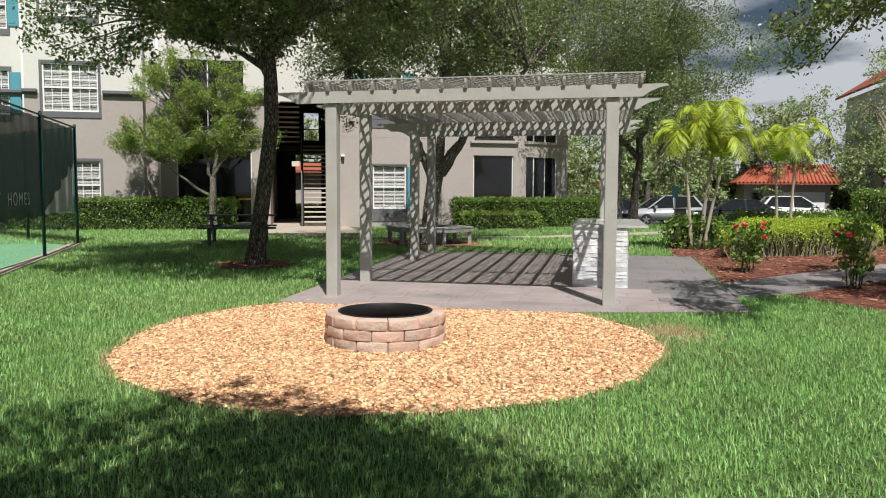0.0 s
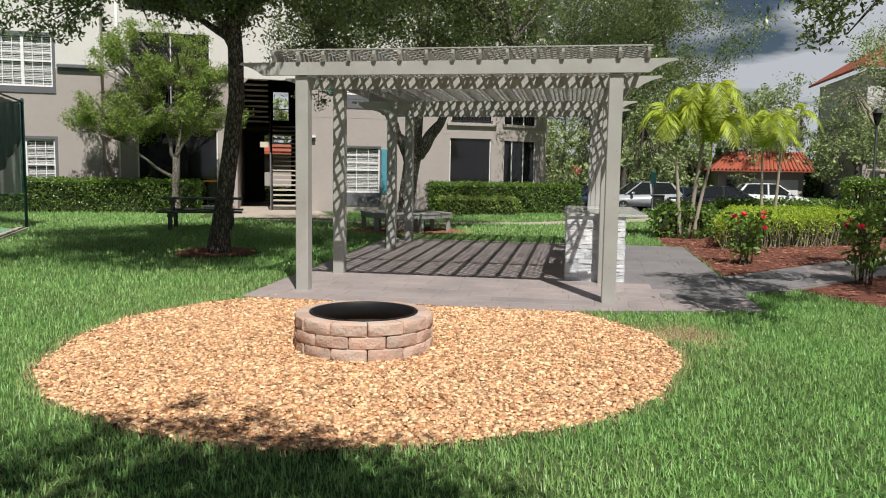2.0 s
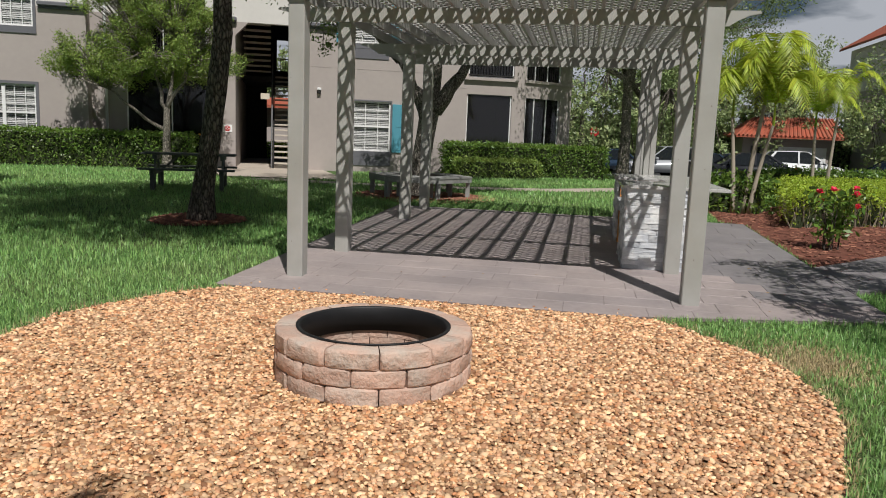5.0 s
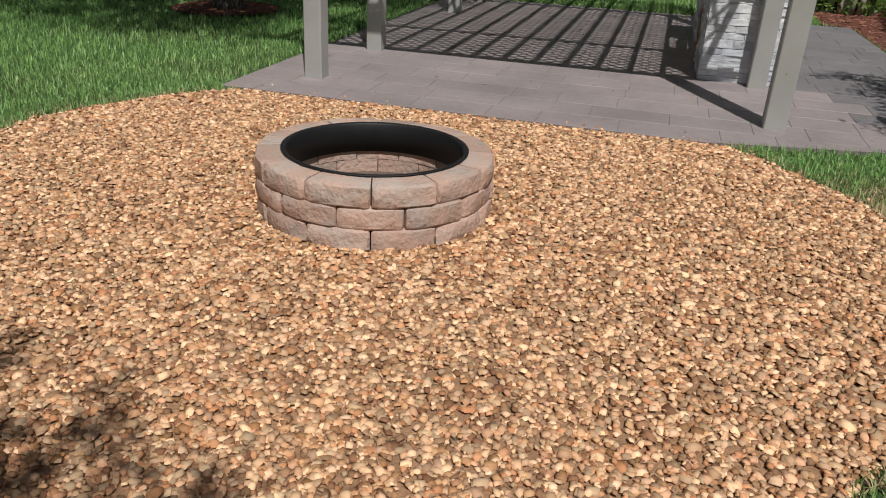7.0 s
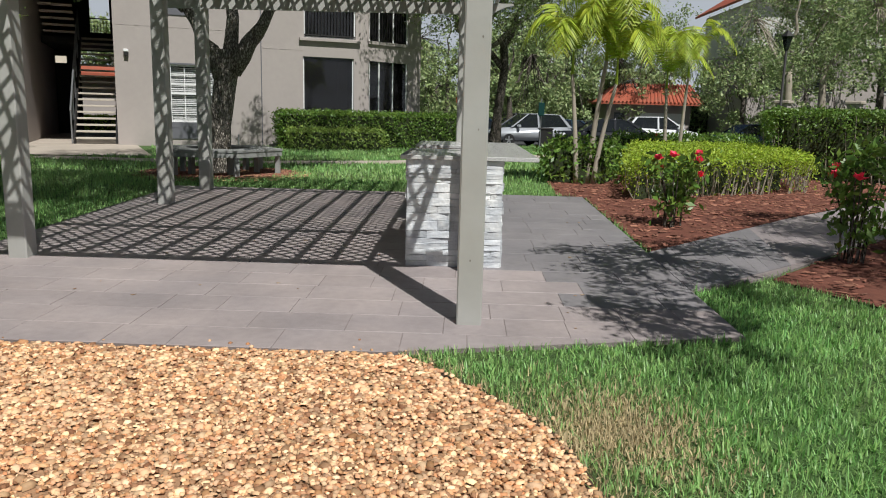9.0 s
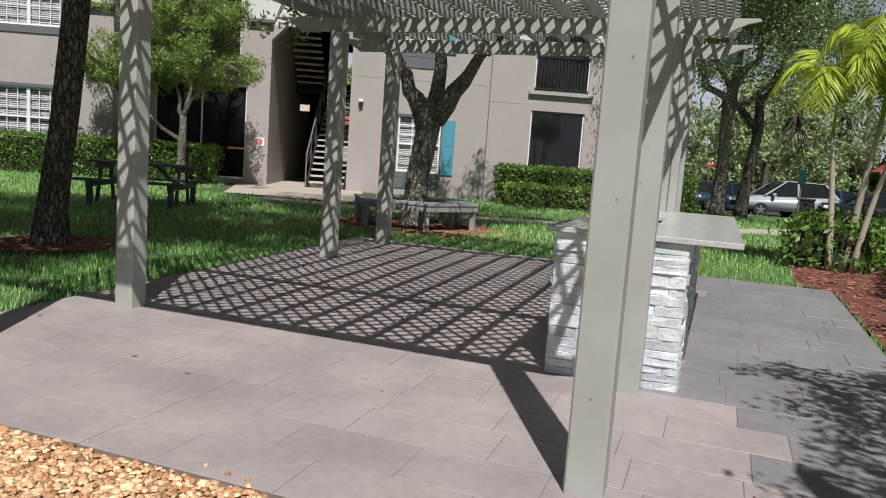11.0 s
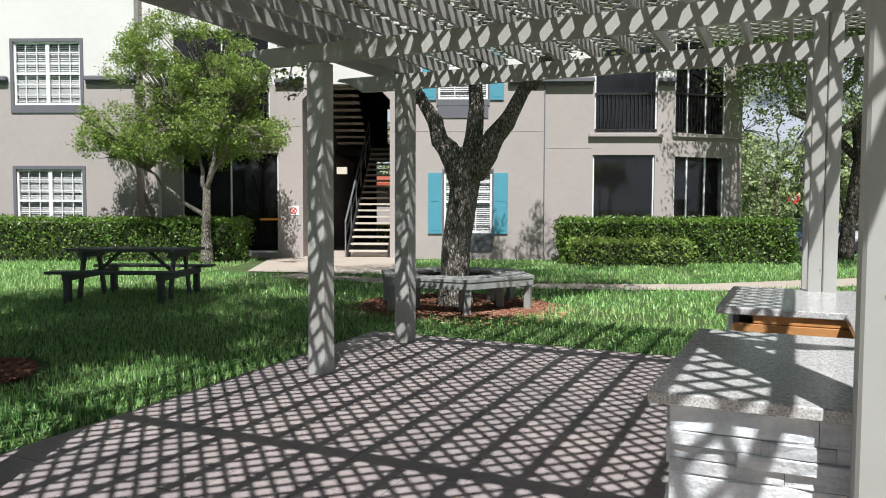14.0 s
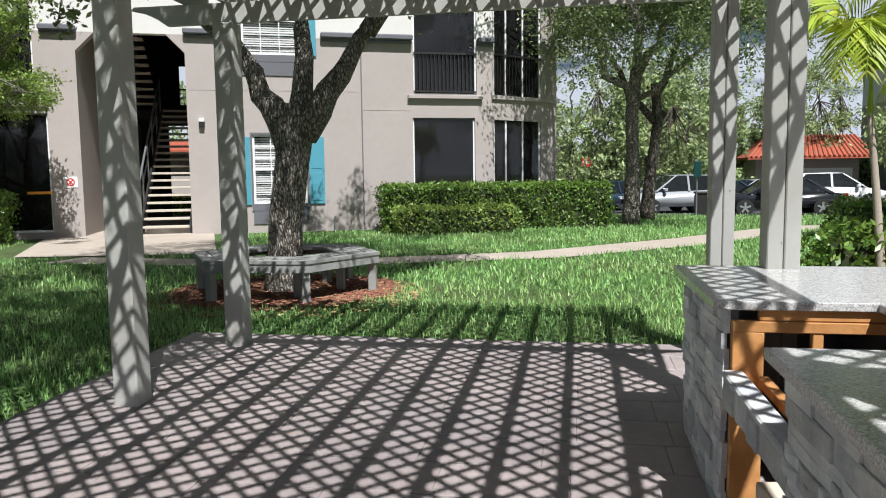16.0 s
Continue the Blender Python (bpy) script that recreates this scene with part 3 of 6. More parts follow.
                box(bm, x + 0.02, y + 0.02, z0, x + POST_W - 0.02, y + POST_W - 0.02, BEAM_Z - 0.01)
            else:
                bm = boxed(x, y, z0, x + POST_W, y + POST_W, BEAM_Z, bevel=0.009)
            post = add("post", bm)
            # knots and checks in the face of the post
            for k in range(3 if i == 0 else 2):
                kx, kz = x + rng.uniform(0.03, POST_W - 0.03), z0 + 0.35 + 0.75 * k + rng.uniform(-0.2, 0.2)
                kb = bmesh.new()
                bmesh.ops.create_circle(kb, cap_ends=True, segments=9, radius=rng.uniform(0.004, 0.007), matrix=inv @ pose(kx, y - 0.0015, kz, 90, 0, 0) @ Matrix.Diagonal((0.8, 1.3, 1, 1)))
                ob = part("knot", kb, M["crack"], post)
    for i, y in enumerate(POST_Y):
        y0 = y - 0.035 if i < 2 else y + 0.06
        prof = [(-4.30, 2.885), (-4.33, 2.86), (-4.22, 2.835), (-4.10, 2.78), (-4.02, BEAM_Z), (0.72, BEAM_Z), (0.80, 2.78), (0.92, 2.835), (1.04, 2.86), (1.02, 2.885)]
        sh = RIGHT_X[i] - 0.27
        bm = bmesh.new()
        slab(bm, [(px + (sh if px > 0 else 0), y0, pz) for px, pz in prof], 0.045, (0, 1, 0))
        add("beam", bm)
    n = 15
    for k in range(n):
        x = -3.855 + k * (4.56 / (n - 1))
        bm = bmesh.new()
        slab(bm, [(x - 0.017, 10.30, 2.96), (x - 0.017, 10.33, 2.887), (x - 0.017, 17.0, 2.887), (x - 0.017, 17.05, 2.96), (x - 0.017, 17.05, 3.005), (x - 0.017, 10.30, 3.005)], 0.034, (1, 0, 0))
        add("rafter", bm)
    # lattice roof: two layers of crossing laths, clipped to the roof's rectangle
    X0, X1, Y0, Y1 = -3.90, 0.75, 10.33, 17.0
    pitch, w, t = 0.160, 0.034, 0.007
    lattice = part("lattice_frame", boxed(-3.90 + 1.67, 10.33 - 13.5, 3.023, 0.75 + 1.67, 10.365 - 13.5, 3.036), M["paint"], root)
    for s, zb in ((1, 3.007), (-1, 3.015)):
        c = (X0 - Y1 if s > 0 else X0 + Y0)
        end = (X1 - Y0 if s > 0 else X1 + Y1)
        while c < end:
            c += pitch
            pts = []
            for yv in (Y0, Y1):
                xv = c + s * yv if s > 0 else c - yv
                pts.append([xv, yv])
            (xa, ya), (xb, yb) = pts
            dx, dy = xb - xa, yb - ya
            t0, t1 = 0.0, 1.0
            for lo, hi, p, d in ((X0, X1, xa, dx),):
                a, b = sorted(((lo - p) / d, (hi - p) / d))
                t0, t1 = max(t0, a), min(t1, b)
            if t1 - t0 < 0.005:
                continue
            A = Vector((xa + t0 * dx, ya + t0 * dy, 0))
            B = Vector((xa + t1 * dx, ya + t1 * dy, 0))
            q = (B - A).normalized().cross(Vector((0, 0, 1))) * w / 2
            bm = bmesh.new()
            slab(bm, [Vector((p.x, p.y, zb)) for p in (A - q, B - q, B + q, A + q)], t, (0, 0, 1))
            for v in bm.verts:
                v.co = inv @ v.co
            part("lath", bm, M["paint"], lattice)
    return root


pergola()


# ---- fire pit ----
def fire_pit():
    cx, cy = PIT
    z = G(cy)
    root = thing("fire_pit", (cx, cy, z - 0.03), "round fire pit of tan-pink blocks with a black steel ring", "fire pit")
    nb, ro, ri = 12, 0.63, 0.485
    meshes = []
    for var in range(4):
        rng = random.Random(20 + var)
        bm = bmesh.new()
        half = math.pi / nb - 0.006
        H = 0.108
        steps = (-1, -0.93, -0.8, -0.35, 0.1, 0.5, 0.8, 0.93, 1)
        segs = len(steps) - 1
        ends = [0.013 if abs(s) == 1 else 0.004 if abs(s) == 0.93 else 0 for s in steps]
        def ringpts(r0, zz, jit):
            rr = [r0 + rng.uniform(-jit, jit) - ends[k] * (jit > 0) for k in range(segs + 1)]
            return [bm.verts.new((rr[k] * math.sin(half * steps[k]), -rr[k] * math.cos(half * steps[k]), zz + rng.uniform(-0.002, 0.002) - ends[k] * 0.25 * (zz > 0.09 and jit > 0))) for k in range(segs + 1)]
        o = [ringpts(ro - 0.007, 0.001, 0.003), ringpts(ro, 0.010, 0.006), ringpts(ro + 0.002, 0.055, 0.010), ringpts(ro - 0.001, 0.097, 0.006), ringpts(ro - 0.012, H, 0.003)]
        i_ = [ringpts(ri, H, 0.0), ringpts(ri, 0.002, 0.0)]
        loops = o + i_
        for a, b in zip(loops, loops[1:] + loops[:1]):
            for k in range(segs):
                bm.faces.new((a[k], a[k + 1], b[k + 1], b[k]))
        for e in (0, segs):
            bm.faces.new([lp[e] for lp in loops])
        bmesh.ops.recalc_face_normals(bm, faces=bm.faces)
        me = bpy.data.meshes.new("block")
        for f in bm.faces:
            f.smooth = True
        bm.to_mesh(me)
        bm.free()
        me.set_sharp_from_angle(angle=0.75)
        me.materials.append(M["block"])
        meshes.append(me)
    rng = random.Random(5)
    for c in range(3):
        for k in range(nb):
            a = 360 / nb * (k + 0.5 * (c % 2) + 0.13)
            s = 1 + rng.uniform(-0.008, 0.008)
            m = pose(0, 0, c * 0.109, 0, 0, a) @ Matrix.Diagonal((s, s, 1, 1))
            shared("block", rng.choice(meshes), root, m)
    bm = bmesh.new()
    prof = [(0.468, 0.165), (0.468, 0.328), (0.474, 0.336), (0.497, 0.336), (0.497, 0.331), (0.478, 0.328), (0.478, 0.165)]
    rings = [[bm.verts.new((r * math.cos(t), r * math.sin(t), h)) for r, h in prof] for t in np.linspace(0, 2 * np.pi, 64, endpoint=False)]
    for a, b in zip(rings, rings[1:] + rings[:1]):
        for k in range(len(prof)):
            k2 = (k + 1) % len(prof)
            bm.faces.new((a[k], b[k], b[k2], a[k2]))
    bmesh.ops.recalc_face_normals(bm, faces=bm.faces)
    part("fire_ring", bm, M["steel"], root, "black steel liner ring", smooth=True)
    bm = bmesh.new()
    bmesh.ops.create_circle(bm, cap_ends=True, segments=40, radius=0.48, matrix=Matrix.Translation((0, 0, 0.035)))
    part("pit_floor", bm, M["ash"], root, "dark sandy pit floor")


fire_pit()


# ---- outdoor kitchen counter ----
CX0, CX1, SX0, SX1 = -0.165, 0.61, -0.245, 0.93


def ledge_meshes(seed, lengths):
    """Split-faced stones, each 1 high before scaling."""
    out = []
    for i, L in enumerate(lengths):
        rng = random.Random(seed + i)
        bm = bmesh.new()
        nx = 3
        tilt = rng.uniform(-0.005, 0.005)
        rows = []
        for zz in (0.0, 0.08, 0.5, 0.92, 1.0):
            edge = zz in (0.0, 1.0)
            rows.append([bm.verts.new((L * k / nx, (-0.003 if edge or k in (0, nx) else -0.009 + tilt * (zz - 0.5) + rng.uniform(-0.004, 0.003)), zz)) for k in range(nx + 1)])
        for a, b in zip(rows, rows[1:]):
            for k in range(nx):
                bm.faces.new((a[k], a[k + 1], b[k + 1], b[k]))
        back = [bm.verts.new((0, 0.02, 0)), bm.verts.new((L, 0.02, 0)), bm.verts.new((L, 0.02, 1)), bm.verts.new((0, 0.02, 1))]
        bm.faces.new([r[0] for r in rows] + [back[3], back[0]])
        bm.faces.new([back[1], back[2]] + [r[-1] for r in rows][::-1])
        bm.faces.new([rows[-1][k] for k in range(nx + 1)] + [back[2], back[3]])
        bm.faces.new([rows[0][k] for k in range(nx, -1, -1)] + [back[0], back[1]])
        bmesh.ops.recalc_face_normals(bm, faces=bm.faces)
        me = bpy.data.meshes.new("stone")
        bm.to_mesh(me)
        bm.free()
        me.materials.append(M["ledge"])
        out.append((L, me))
    return out


LEDGE = ledge_meshes(50, (0.14, 0.18, 0.24, 0.3, 0.38, 0.16, 0.27, 0.45))


def veneer(parent, origin, angle, length, height, seed):
    """Thin stacked stones over one face; origin is the lower left corner seen from outside."""
    rng = random.Random(seed)
    z = 0.0
    while z < height - 0.005:
        h = min(rng.choice((0.04, 0.05, 0.065, 0.085)), height - z)
        if height - z - h < 0.03:
            h = height - z
        x = 0.0
        while x < length - 0.01:
            L, me = rng.choice(LEDGE)
            Lw = min(L, length - x)
            if length - x - Lw < 0.07:
                Lw = length - x
            m = Matrix.Translation(origin) @ pose(0, 0, 0, 0, 0, angle) @ pose(x, rng.uniform(-0.013, 0.006), z) @ Matrix.Diagonal((Lw / L * 0.995, 1, h * 0.985, 1))
            shared("stone", me, parent, m)
            x += Lw
        z += h


def island():
    zb = 0.0
    y0, y1, y2, y3 = 12.10, 13.21, 14.13, 15.19
    root = thing("kitchen_island", (0.0, 12.0, G(12.0)), "unfinished outdoor kitchen island with white ledgestone and exposed lumber framing", "kitchen island")
    b = lambda *c, **k: boxed(c[0], c[1] - 12.0, c[2], c[3], c[4] - 12.0, c[5], **k)
    H = 0.925
    part("core", b(CX0, y0, 0, CX1, y1, H), M["stuccodark"], root)
    part("core", b(CX0, y2, 0.02, CX0 + 0.03, y3, H), M["stuccodark"], root)
    part("core", b(CX1 - 0.03, y1, 0.02, CX1, y3, H), M["stuccodark"], root)
    part("core", b(CX0, y3 - 0.03, 0.02, CX1, y3, H), M["stuccodark"], root)
    veneer(root, (CX0 - 0.022, y0 - 0.021 - 12.0, 0.0), 0, CX1 - CX0 + 0.044, H, 1)
    veneer(root, (CX0 - 0.021, y1 - 12.0, 0.0), -90, y1 - y0, H, 2)
    veneer(root, (CX0 - 0.021, y3 - 12.0, 0.0), -90, y3 - y2, H, 3)
    veneer(root, (CX1 + 0.021, y0 - 12.0, 0.0), 90, y3 - y0, H, 4)
    # lumber in the open bay
    lum = [(CX0 + 0.0, y2 - 0.045, 0.02, CX0 + 0.12, y2, 0.835), (CX0, y2 - 0.045, 0.835, CX1 - 0.03, y2 - 0.004, 0.879), (CX0 + 0.1, y2 - 0.040, 0.882, CX1 - 0.03, y2 - 0.004, H),
           (CX0 + 0.0, y1 + 0.002, 0.02, CX0 + 0.09, y1 + 0.04, H), (CX0 + 0.02, y1 + 0.04, 0.56, CX0 + 0.06, y2 - 0.05, 0.65),
           (CX0 + 0.1, y1 + 0.04, 0.62, CX0 + 0.14, y2 - 0.05, 0.66), (CX0 + 0.3, y2 - 0.04, 0.02, CX0 + 0.34, y2, 0.835),
           (CX1 - 0.075, y1 + 0.002, 0.02, CX1 - 0.035, y1 + 0.09, H), (CX1 - 0.075, y2 - 0.09, 0.02, CX1 - 0.035, y2, 0.835),
           (CX1 - 0.075, y1 + 0.09, 0.75, CX1 - 0.035, y2 - 0.09, H), (CX1 - 0.06, y1 + 0.1, 0.03, CX1 - 0.04, y2 - 0.1, 0.74)]
    for c in lum:
        part("framing_timber", b(*c, bevel=0.003), M["lumber"], root, "raw orange-brown framing timber")
    cap = b(CX0 - 0.04, y1 + 0.005, 0.652, CX0 + 0.045, y2 - 0.047, 0.682, bevel=0.008)
    part("ledge_cap", cap, M["ledge"], root, "pale stone ledge between the counters")
    veneer(root, (CX0 - 0.021, y2 - 0.05 - 12.0, 0.54), -90, y2 - y1 - 0.06, 0.11, 9)
    # granite tops
    def top(x0, ya, x1, yb):
        return b(x0, ya, H + 0.001, x1, yb, H + 0.037, bevel=0.004)
    part("granite_top", top(SX0, 12.04, SX1, 13.27), M["granite"], root, "speckled grey granite slab")
    part("granite_top", top(SX0, 14.07, SX1, 15.25), M["granite"], root, "speckled grey granite slab")
    part("granite_top", top(0.36, 13.273, SX1, 14.067), M["granite"], root, "speckled grey granite slab")
    bx = thing("cardboard_box", (0.06, 13.72, G(13.6)), "pale closed cardboard box stored inside the island", "box", rz=8)
    part("carton", boxed(-0.14, -0.2, 0.0, 0.14, 0.2, 0.26, bevel=0.004), M["card"], bx)
    part("flap", boxed(-0.138, -0.198, 0.2605, -0.002, 0.198, 0.264), M["card"], bx)
    part("flap", boxed(0.002, -0.198, 0.2605, 0.138, 0.198, 0.264), M["card"], bx)


island()

# ---- apartment building ----
FV = 29.6
Z0, ZC, ZTOP = 0.10, 5.05, 10.2


def building():
    root = tagged(new("apartment_building"), "three-storey stucco apartment building, taupe below and cream above", "building")
    root.matrix_basis = pose(*fw(-0.17, FV), -0.12, 0, 0, 23.0)
    P = lambda name, bm, m, label="", parent=root, smooth=False: part(name, bm, M[m], parent, label, smooth)
    D = 0.25

    def wall(u0, u1, z0, z1, m, v0=0.0, label=""):
        P("wall", boxed(u0, v0, z0, u1, v0 + D, z1), m, label)

    def wall_with(u0, u1, z0, z1, m, holes, v0=0.0):
        """Wall of rectangular pieces around openings (u0, u1, z0, z1)."""
        us = sorted({u0, u1, *[h[0] for h in holes], *[h[1] for h in holes]})
        for a, b in zip(us, us[1:]):
            zs = [z0]
            for h in sorted(holes, key=lambda q: q[2]):
                if h[0] <= a + 1e-6 and h[1] >= b - 1e-6:
                    zs += [h[2], h[3]]
            zs.append(z1)
            for p, q in zip(zs[::2], zs[1::2]):
                if q - p > 0.001:
                    P("wall", boxed(a, v0, p, b, v0 + D, q), m)

    def window(u0, u1, z0, z1, v0=0.0, cols=2, frame_m="stuccodark", surround=0.09, rows=3):
        """White double-hung window with muntins, blinds behind and a grey surround."""
        w = P("window", boxed(u0 - surround, v0 - 0.035, z0 - surround - 0.12, u1 + surround, v0 - 0.003, z0 - 0.001), frame_m)
        bm = bmesh.new()
        box(bm, u0 - surround, v0 - 0.03, z0, u0 - 0.001, v0 - 0.004, z1 + surround)
        box(bm, u1 + 0.001, v0 - 0.03, z0, u1 + surround, v0 - 0.004, z1 + surround)
        box(bm, u0 - 0.0, v0 - 0.03, z1 + 0.001, u1 + 0.0, v0 - 0.004, z1 + surround)
        P("surround", bm, frame_m, "", w)
        n = max(1, cols // 2)
        for k in range(n):
            a, b = u0 + (u1 - u0) * k / n, u0 + (u1 - u0) * (k + 1) / n
            bm = bmesh.new()
            f = 0.05
            for c in ((a, z0, a + f, z1), (b - f, z0, b, z1), (a + f, z0, b - f, z0 + f), (a + f, z1 - f, b - f, z1), (a + f, (z0 + z1) / 2 - 0.025, b - f, (z0 + z1) / 2 + 0.025)):
                box(bm, c[0], v0 + 0.03, c[1], c[2], v0 + 0.09, c[3])
            P("window_frame", bm, "white", "white window frame", w)
            bm = bmesh.new()
            for i in range(1, 3):
                uu = a + (b - a) * i / 3
                box(bm, uu - 0.011, v0 + 0.045, z0 + f, uu + 0.011, v0 + 0.062, z1 - f)
            for half in (0, 1):
                zz0 = z0 + (z1 - z0) / 2 * half
                for i in range(1, rows):
                    zz = zz0 + (z1 - z0) / 2 * i / rows
                    box(bm, a + f, v0 + 0.047, zz - 0.011, b - f, v0 + 0.06, zz + 0.011)
            P("muntin", bm, "white", "", w)
            pane = P("pane", boxed(a + f, v0 + 0.065, z0 + f, b - f, v0 + 0.07, z1 - f), "pane", "", w)
            pane.visible_shadow = False
            bm = bmesh.new()
            zz = z0 + f
            while zz < z1 - f - 0.02:
                box(bm, a + 0.03, v0 + 0.12, zz, b - 0.03, v0 + 0.135, zz + 0.036)
                zz += 0.055
            P("blind", bm, "blind", "white slatted blind", w)
        P("room_back", boxed(u0 - 0.02, v0 + 0.26, z0 - 0.02, u1 + 0.02, v0 + 0.28, z1 + 0.02), "interior_shade", "", w)

    def shutter(u0, u1, z0, z1, v0=0.0):
        s = P("shutter", boxed(u0, v0 - 0.045, z0, u1, v0 - 0.004, z1, bevel=0.004), "teal", "teal panel shutter")
        for a, b in ((z0 + 0.08, (z0 + z1) / 2 - 0.05), ((z0 + z1) / 2 + 0.05, z1 - 0.08)):
            bm = boxed(u0 + 0.06, v0 - 0.052, a, u1 - 0.06, v0 - 0.0455, b, bevel=0.004)
            P("shutter_panel", bm, "teal", "", s)

    def screened(u0, u1, z0, z1, posts, v0=0.0, depth=2.2, railing=False):
        """Screened porch recessed behind the wall, its shade put into a near-black shell."""
        d = v0 + depth
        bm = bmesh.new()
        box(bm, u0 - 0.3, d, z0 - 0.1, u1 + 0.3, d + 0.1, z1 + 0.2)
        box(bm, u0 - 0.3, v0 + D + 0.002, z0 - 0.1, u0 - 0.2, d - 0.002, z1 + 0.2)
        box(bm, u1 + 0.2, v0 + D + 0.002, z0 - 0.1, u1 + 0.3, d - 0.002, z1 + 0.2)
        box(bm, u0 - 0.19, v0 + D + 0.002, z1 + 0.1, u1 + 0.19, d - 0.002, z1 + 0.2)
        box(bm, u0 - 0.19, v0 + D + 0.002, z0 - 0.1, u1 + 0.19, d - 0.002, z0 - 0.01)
        porch = P("porch", bm, "interior_shade", "dark screened porch")
        for u in posts:
            P("screen_post", boxed(u - 0.022, v0 + 0.06, z0 + 0.05, u + 0.022, v0 + 0.11, z1 - 0.04), "white", "white screen post", porch)
        P("screen_head", boxed(u0, v0 + 0.06, z1 - 0.04, u1, v0 + 0.105, z1), "stuccodark", "", porch)
        P("screen_sill", boxed(u0, v0 + 0.06, z0, u1, v0 + 0.105, z0 + 0.05), "white", "", porch)
        sc = P("screen", boxed(u0, v0 + 0.08, z0 + 0.05, u1, v0 + 0.084, z1 - 0.04), "screen", "", porch)
        sc.visible_shadow = False
        if railing:
            P("top_rail", boxed(u0, v0 + 0.01, z0 + 1.05, u1, v0 + 0.05, z0 + 1.10), "rail", "dark rail", porch)
            P("bottom_rail", boxed(u0, v0 + 0.01, z0 + 0.08, u1, v0 + 0.05, z0 + 0.12), "rail", "dark rail", porch)
            u = u0 + 0.05
            while u < u1:
                P("baluster", boxed(u - 0.009, v0 + 0.02, z0 + 0.12, u + 0.009, v0 + 0.038, z0 + 1.05), "rail", "", porch)
                u += 0.105

    LB = -0.5        # the left block stands forward
    # --- far-left wing and left block ---
    lw = [(-8.35, -6.5, 0.95, 2.68), (-8.35, -6.5, 4.42, 6.12), (-8.35, -6.5, 7.75, 9.3), (-11.2, -9.55, 4.3, 5.9), (-11.2, -9.55, 7.3, 9.0)]
    def split(u0, u1, holes, v0):
        lo = [(a, b, c, min(d, ZC)) for a, b, c, d in holes if c < ZC]
        hi = [(a, b, max(c, ZC), d) for a, b, c, d in holes if d > ZC]
        wall_with(u0, u1, Z0, ZC, "stucco", lo, v0)
        wall_with(u0, u1, ZC, ZTOP, "stuccolight", hi, v0)
    split(-20.0, -8.95, [h for h in lw if h[0] < -9], LB + 0.4)
    split(-8.95, -5.0, [h for h in lw if h[0] > -9], LB)
    P("wall", boxed(-8.95, LB + D, Z0, -8.7, LB + 0.4, ZTOP), "stucco")
    P("wall", boxed(-5.25, LB + D, Z0, -5.0, 0.0, ZTOP), "stucco")
    for h in lw:
        window(*h, v0=LB if h[0] > -9 else LB + 0.4, cols=4 if h[0] > -9 else 4)
    for z in (4.35, 7.4):
        shutter(-9.52, -9.17, z, z + 1.45, LB + 0.4)
    P("downspout", tube(bmesh.new(), [(-9.06, LB + 0.3, Z0), (-9.06, LB + 0.3, 9.8)], [0.05, 0.05], 8), "white", "white downspout", smooth=True)
    # --- middle, with two porches and the pillar ---
    mid = [(-3.96, -1.23, 0.40, 3.17), (-4.2, -1.46, 3.85, 6.5), (-4.2, -1.46, 7.2, 9.6)]
    split(-5.0, -0.55, mid, 0.0)
    screened(*mid[0], [-3.94, -2.57, -1.25])
    screened(*mid[1], [-4.18, -2.8, -1.48], railing=True)
    screened(*mid[2], [-4.18, -2.8, -1.48], railing=True)
    P("downspout", tube(bmesh.new(), [(-4.55, -0.06, Z0), (-4.55, -0.06, 9.8)], [0.045, 0.045], 8), "white", "white downspout", smooth=True)
    P("balcony_band", boxed(-4.4, -0.06, 3.3, -1.2, -0.003, 3.75, bevel=0.01), "stucco")
    P("rail_board", boxed(-1.75, -0.04, 1.30, -1.22, -0.01, 1.36), "orange", "orange wooden rail board")
    # --- stair bay ---
    wall(-0.55, 1.87, 5.05, ZTOP, "stuccolight")
    for s, u in ((1, -0.55), (-1, 1.87)):
        P("arch_corner", slab(bmesh.new(), [(u, 0, 5.05), (u + s * 0.42, 0, 5.05), (u, 0, 4.62)], D, (0, 1, 0)), "stucco")
    dep = 9.0
    P("side_wall", boxed(-0.8, D, Z0, -0.55, dep, 7.5), "stucco")
    P("side_wall", boxed(1.87, D, Z0, 2.12, dep, 7.5), "stucco")
    P("breezeway_floor", boxed(-0.55, 0.0, 0.12, 1.87, dep, 0.285), "walk")
    # landing, ceiling and end walls wear the painted breezeway shade
    P("landing", boxed(-0.55, 5.0, 3.48, 1.87, dep, 3.68), "interior_shade")
    P("breezeway_ceiling", boxed(-0.55, D, 6.6, 1.87, dep, 6.75), "interior_shade")
    P("end_wall", boxed(-0.55, dep - 0.15, 3.68, 0.78, dep, 6.6), "interior_shade")
    P("end_wall", boxed(1.5, dep - 0.15, 3.68, 1.87, dep, 6.6), "interior_shade")
    P("end_wall", boxed(0.78, dep - 0.15, 5.55, 1.5, dep, 6.6), "interior_shade")
    P("end_wall", boxed(0.78, dep - 0.15, 3.68, 1.5, dep, 4.2), "interior_shade")
    P("end_wall", boxed(-0.55, dep - 0.15, 0.285, 0.35, dep, 3.48), "interior_shade")
    P("end_wall", boxed(1.62, dep - 0.15, 0.285, 1.87, dep, 3.48), "interior_shade")
    P("top_rail", boxed(0.78, dep - 0.3, 4.7, 1.5, dep - 0.26, 4.74), "rail")
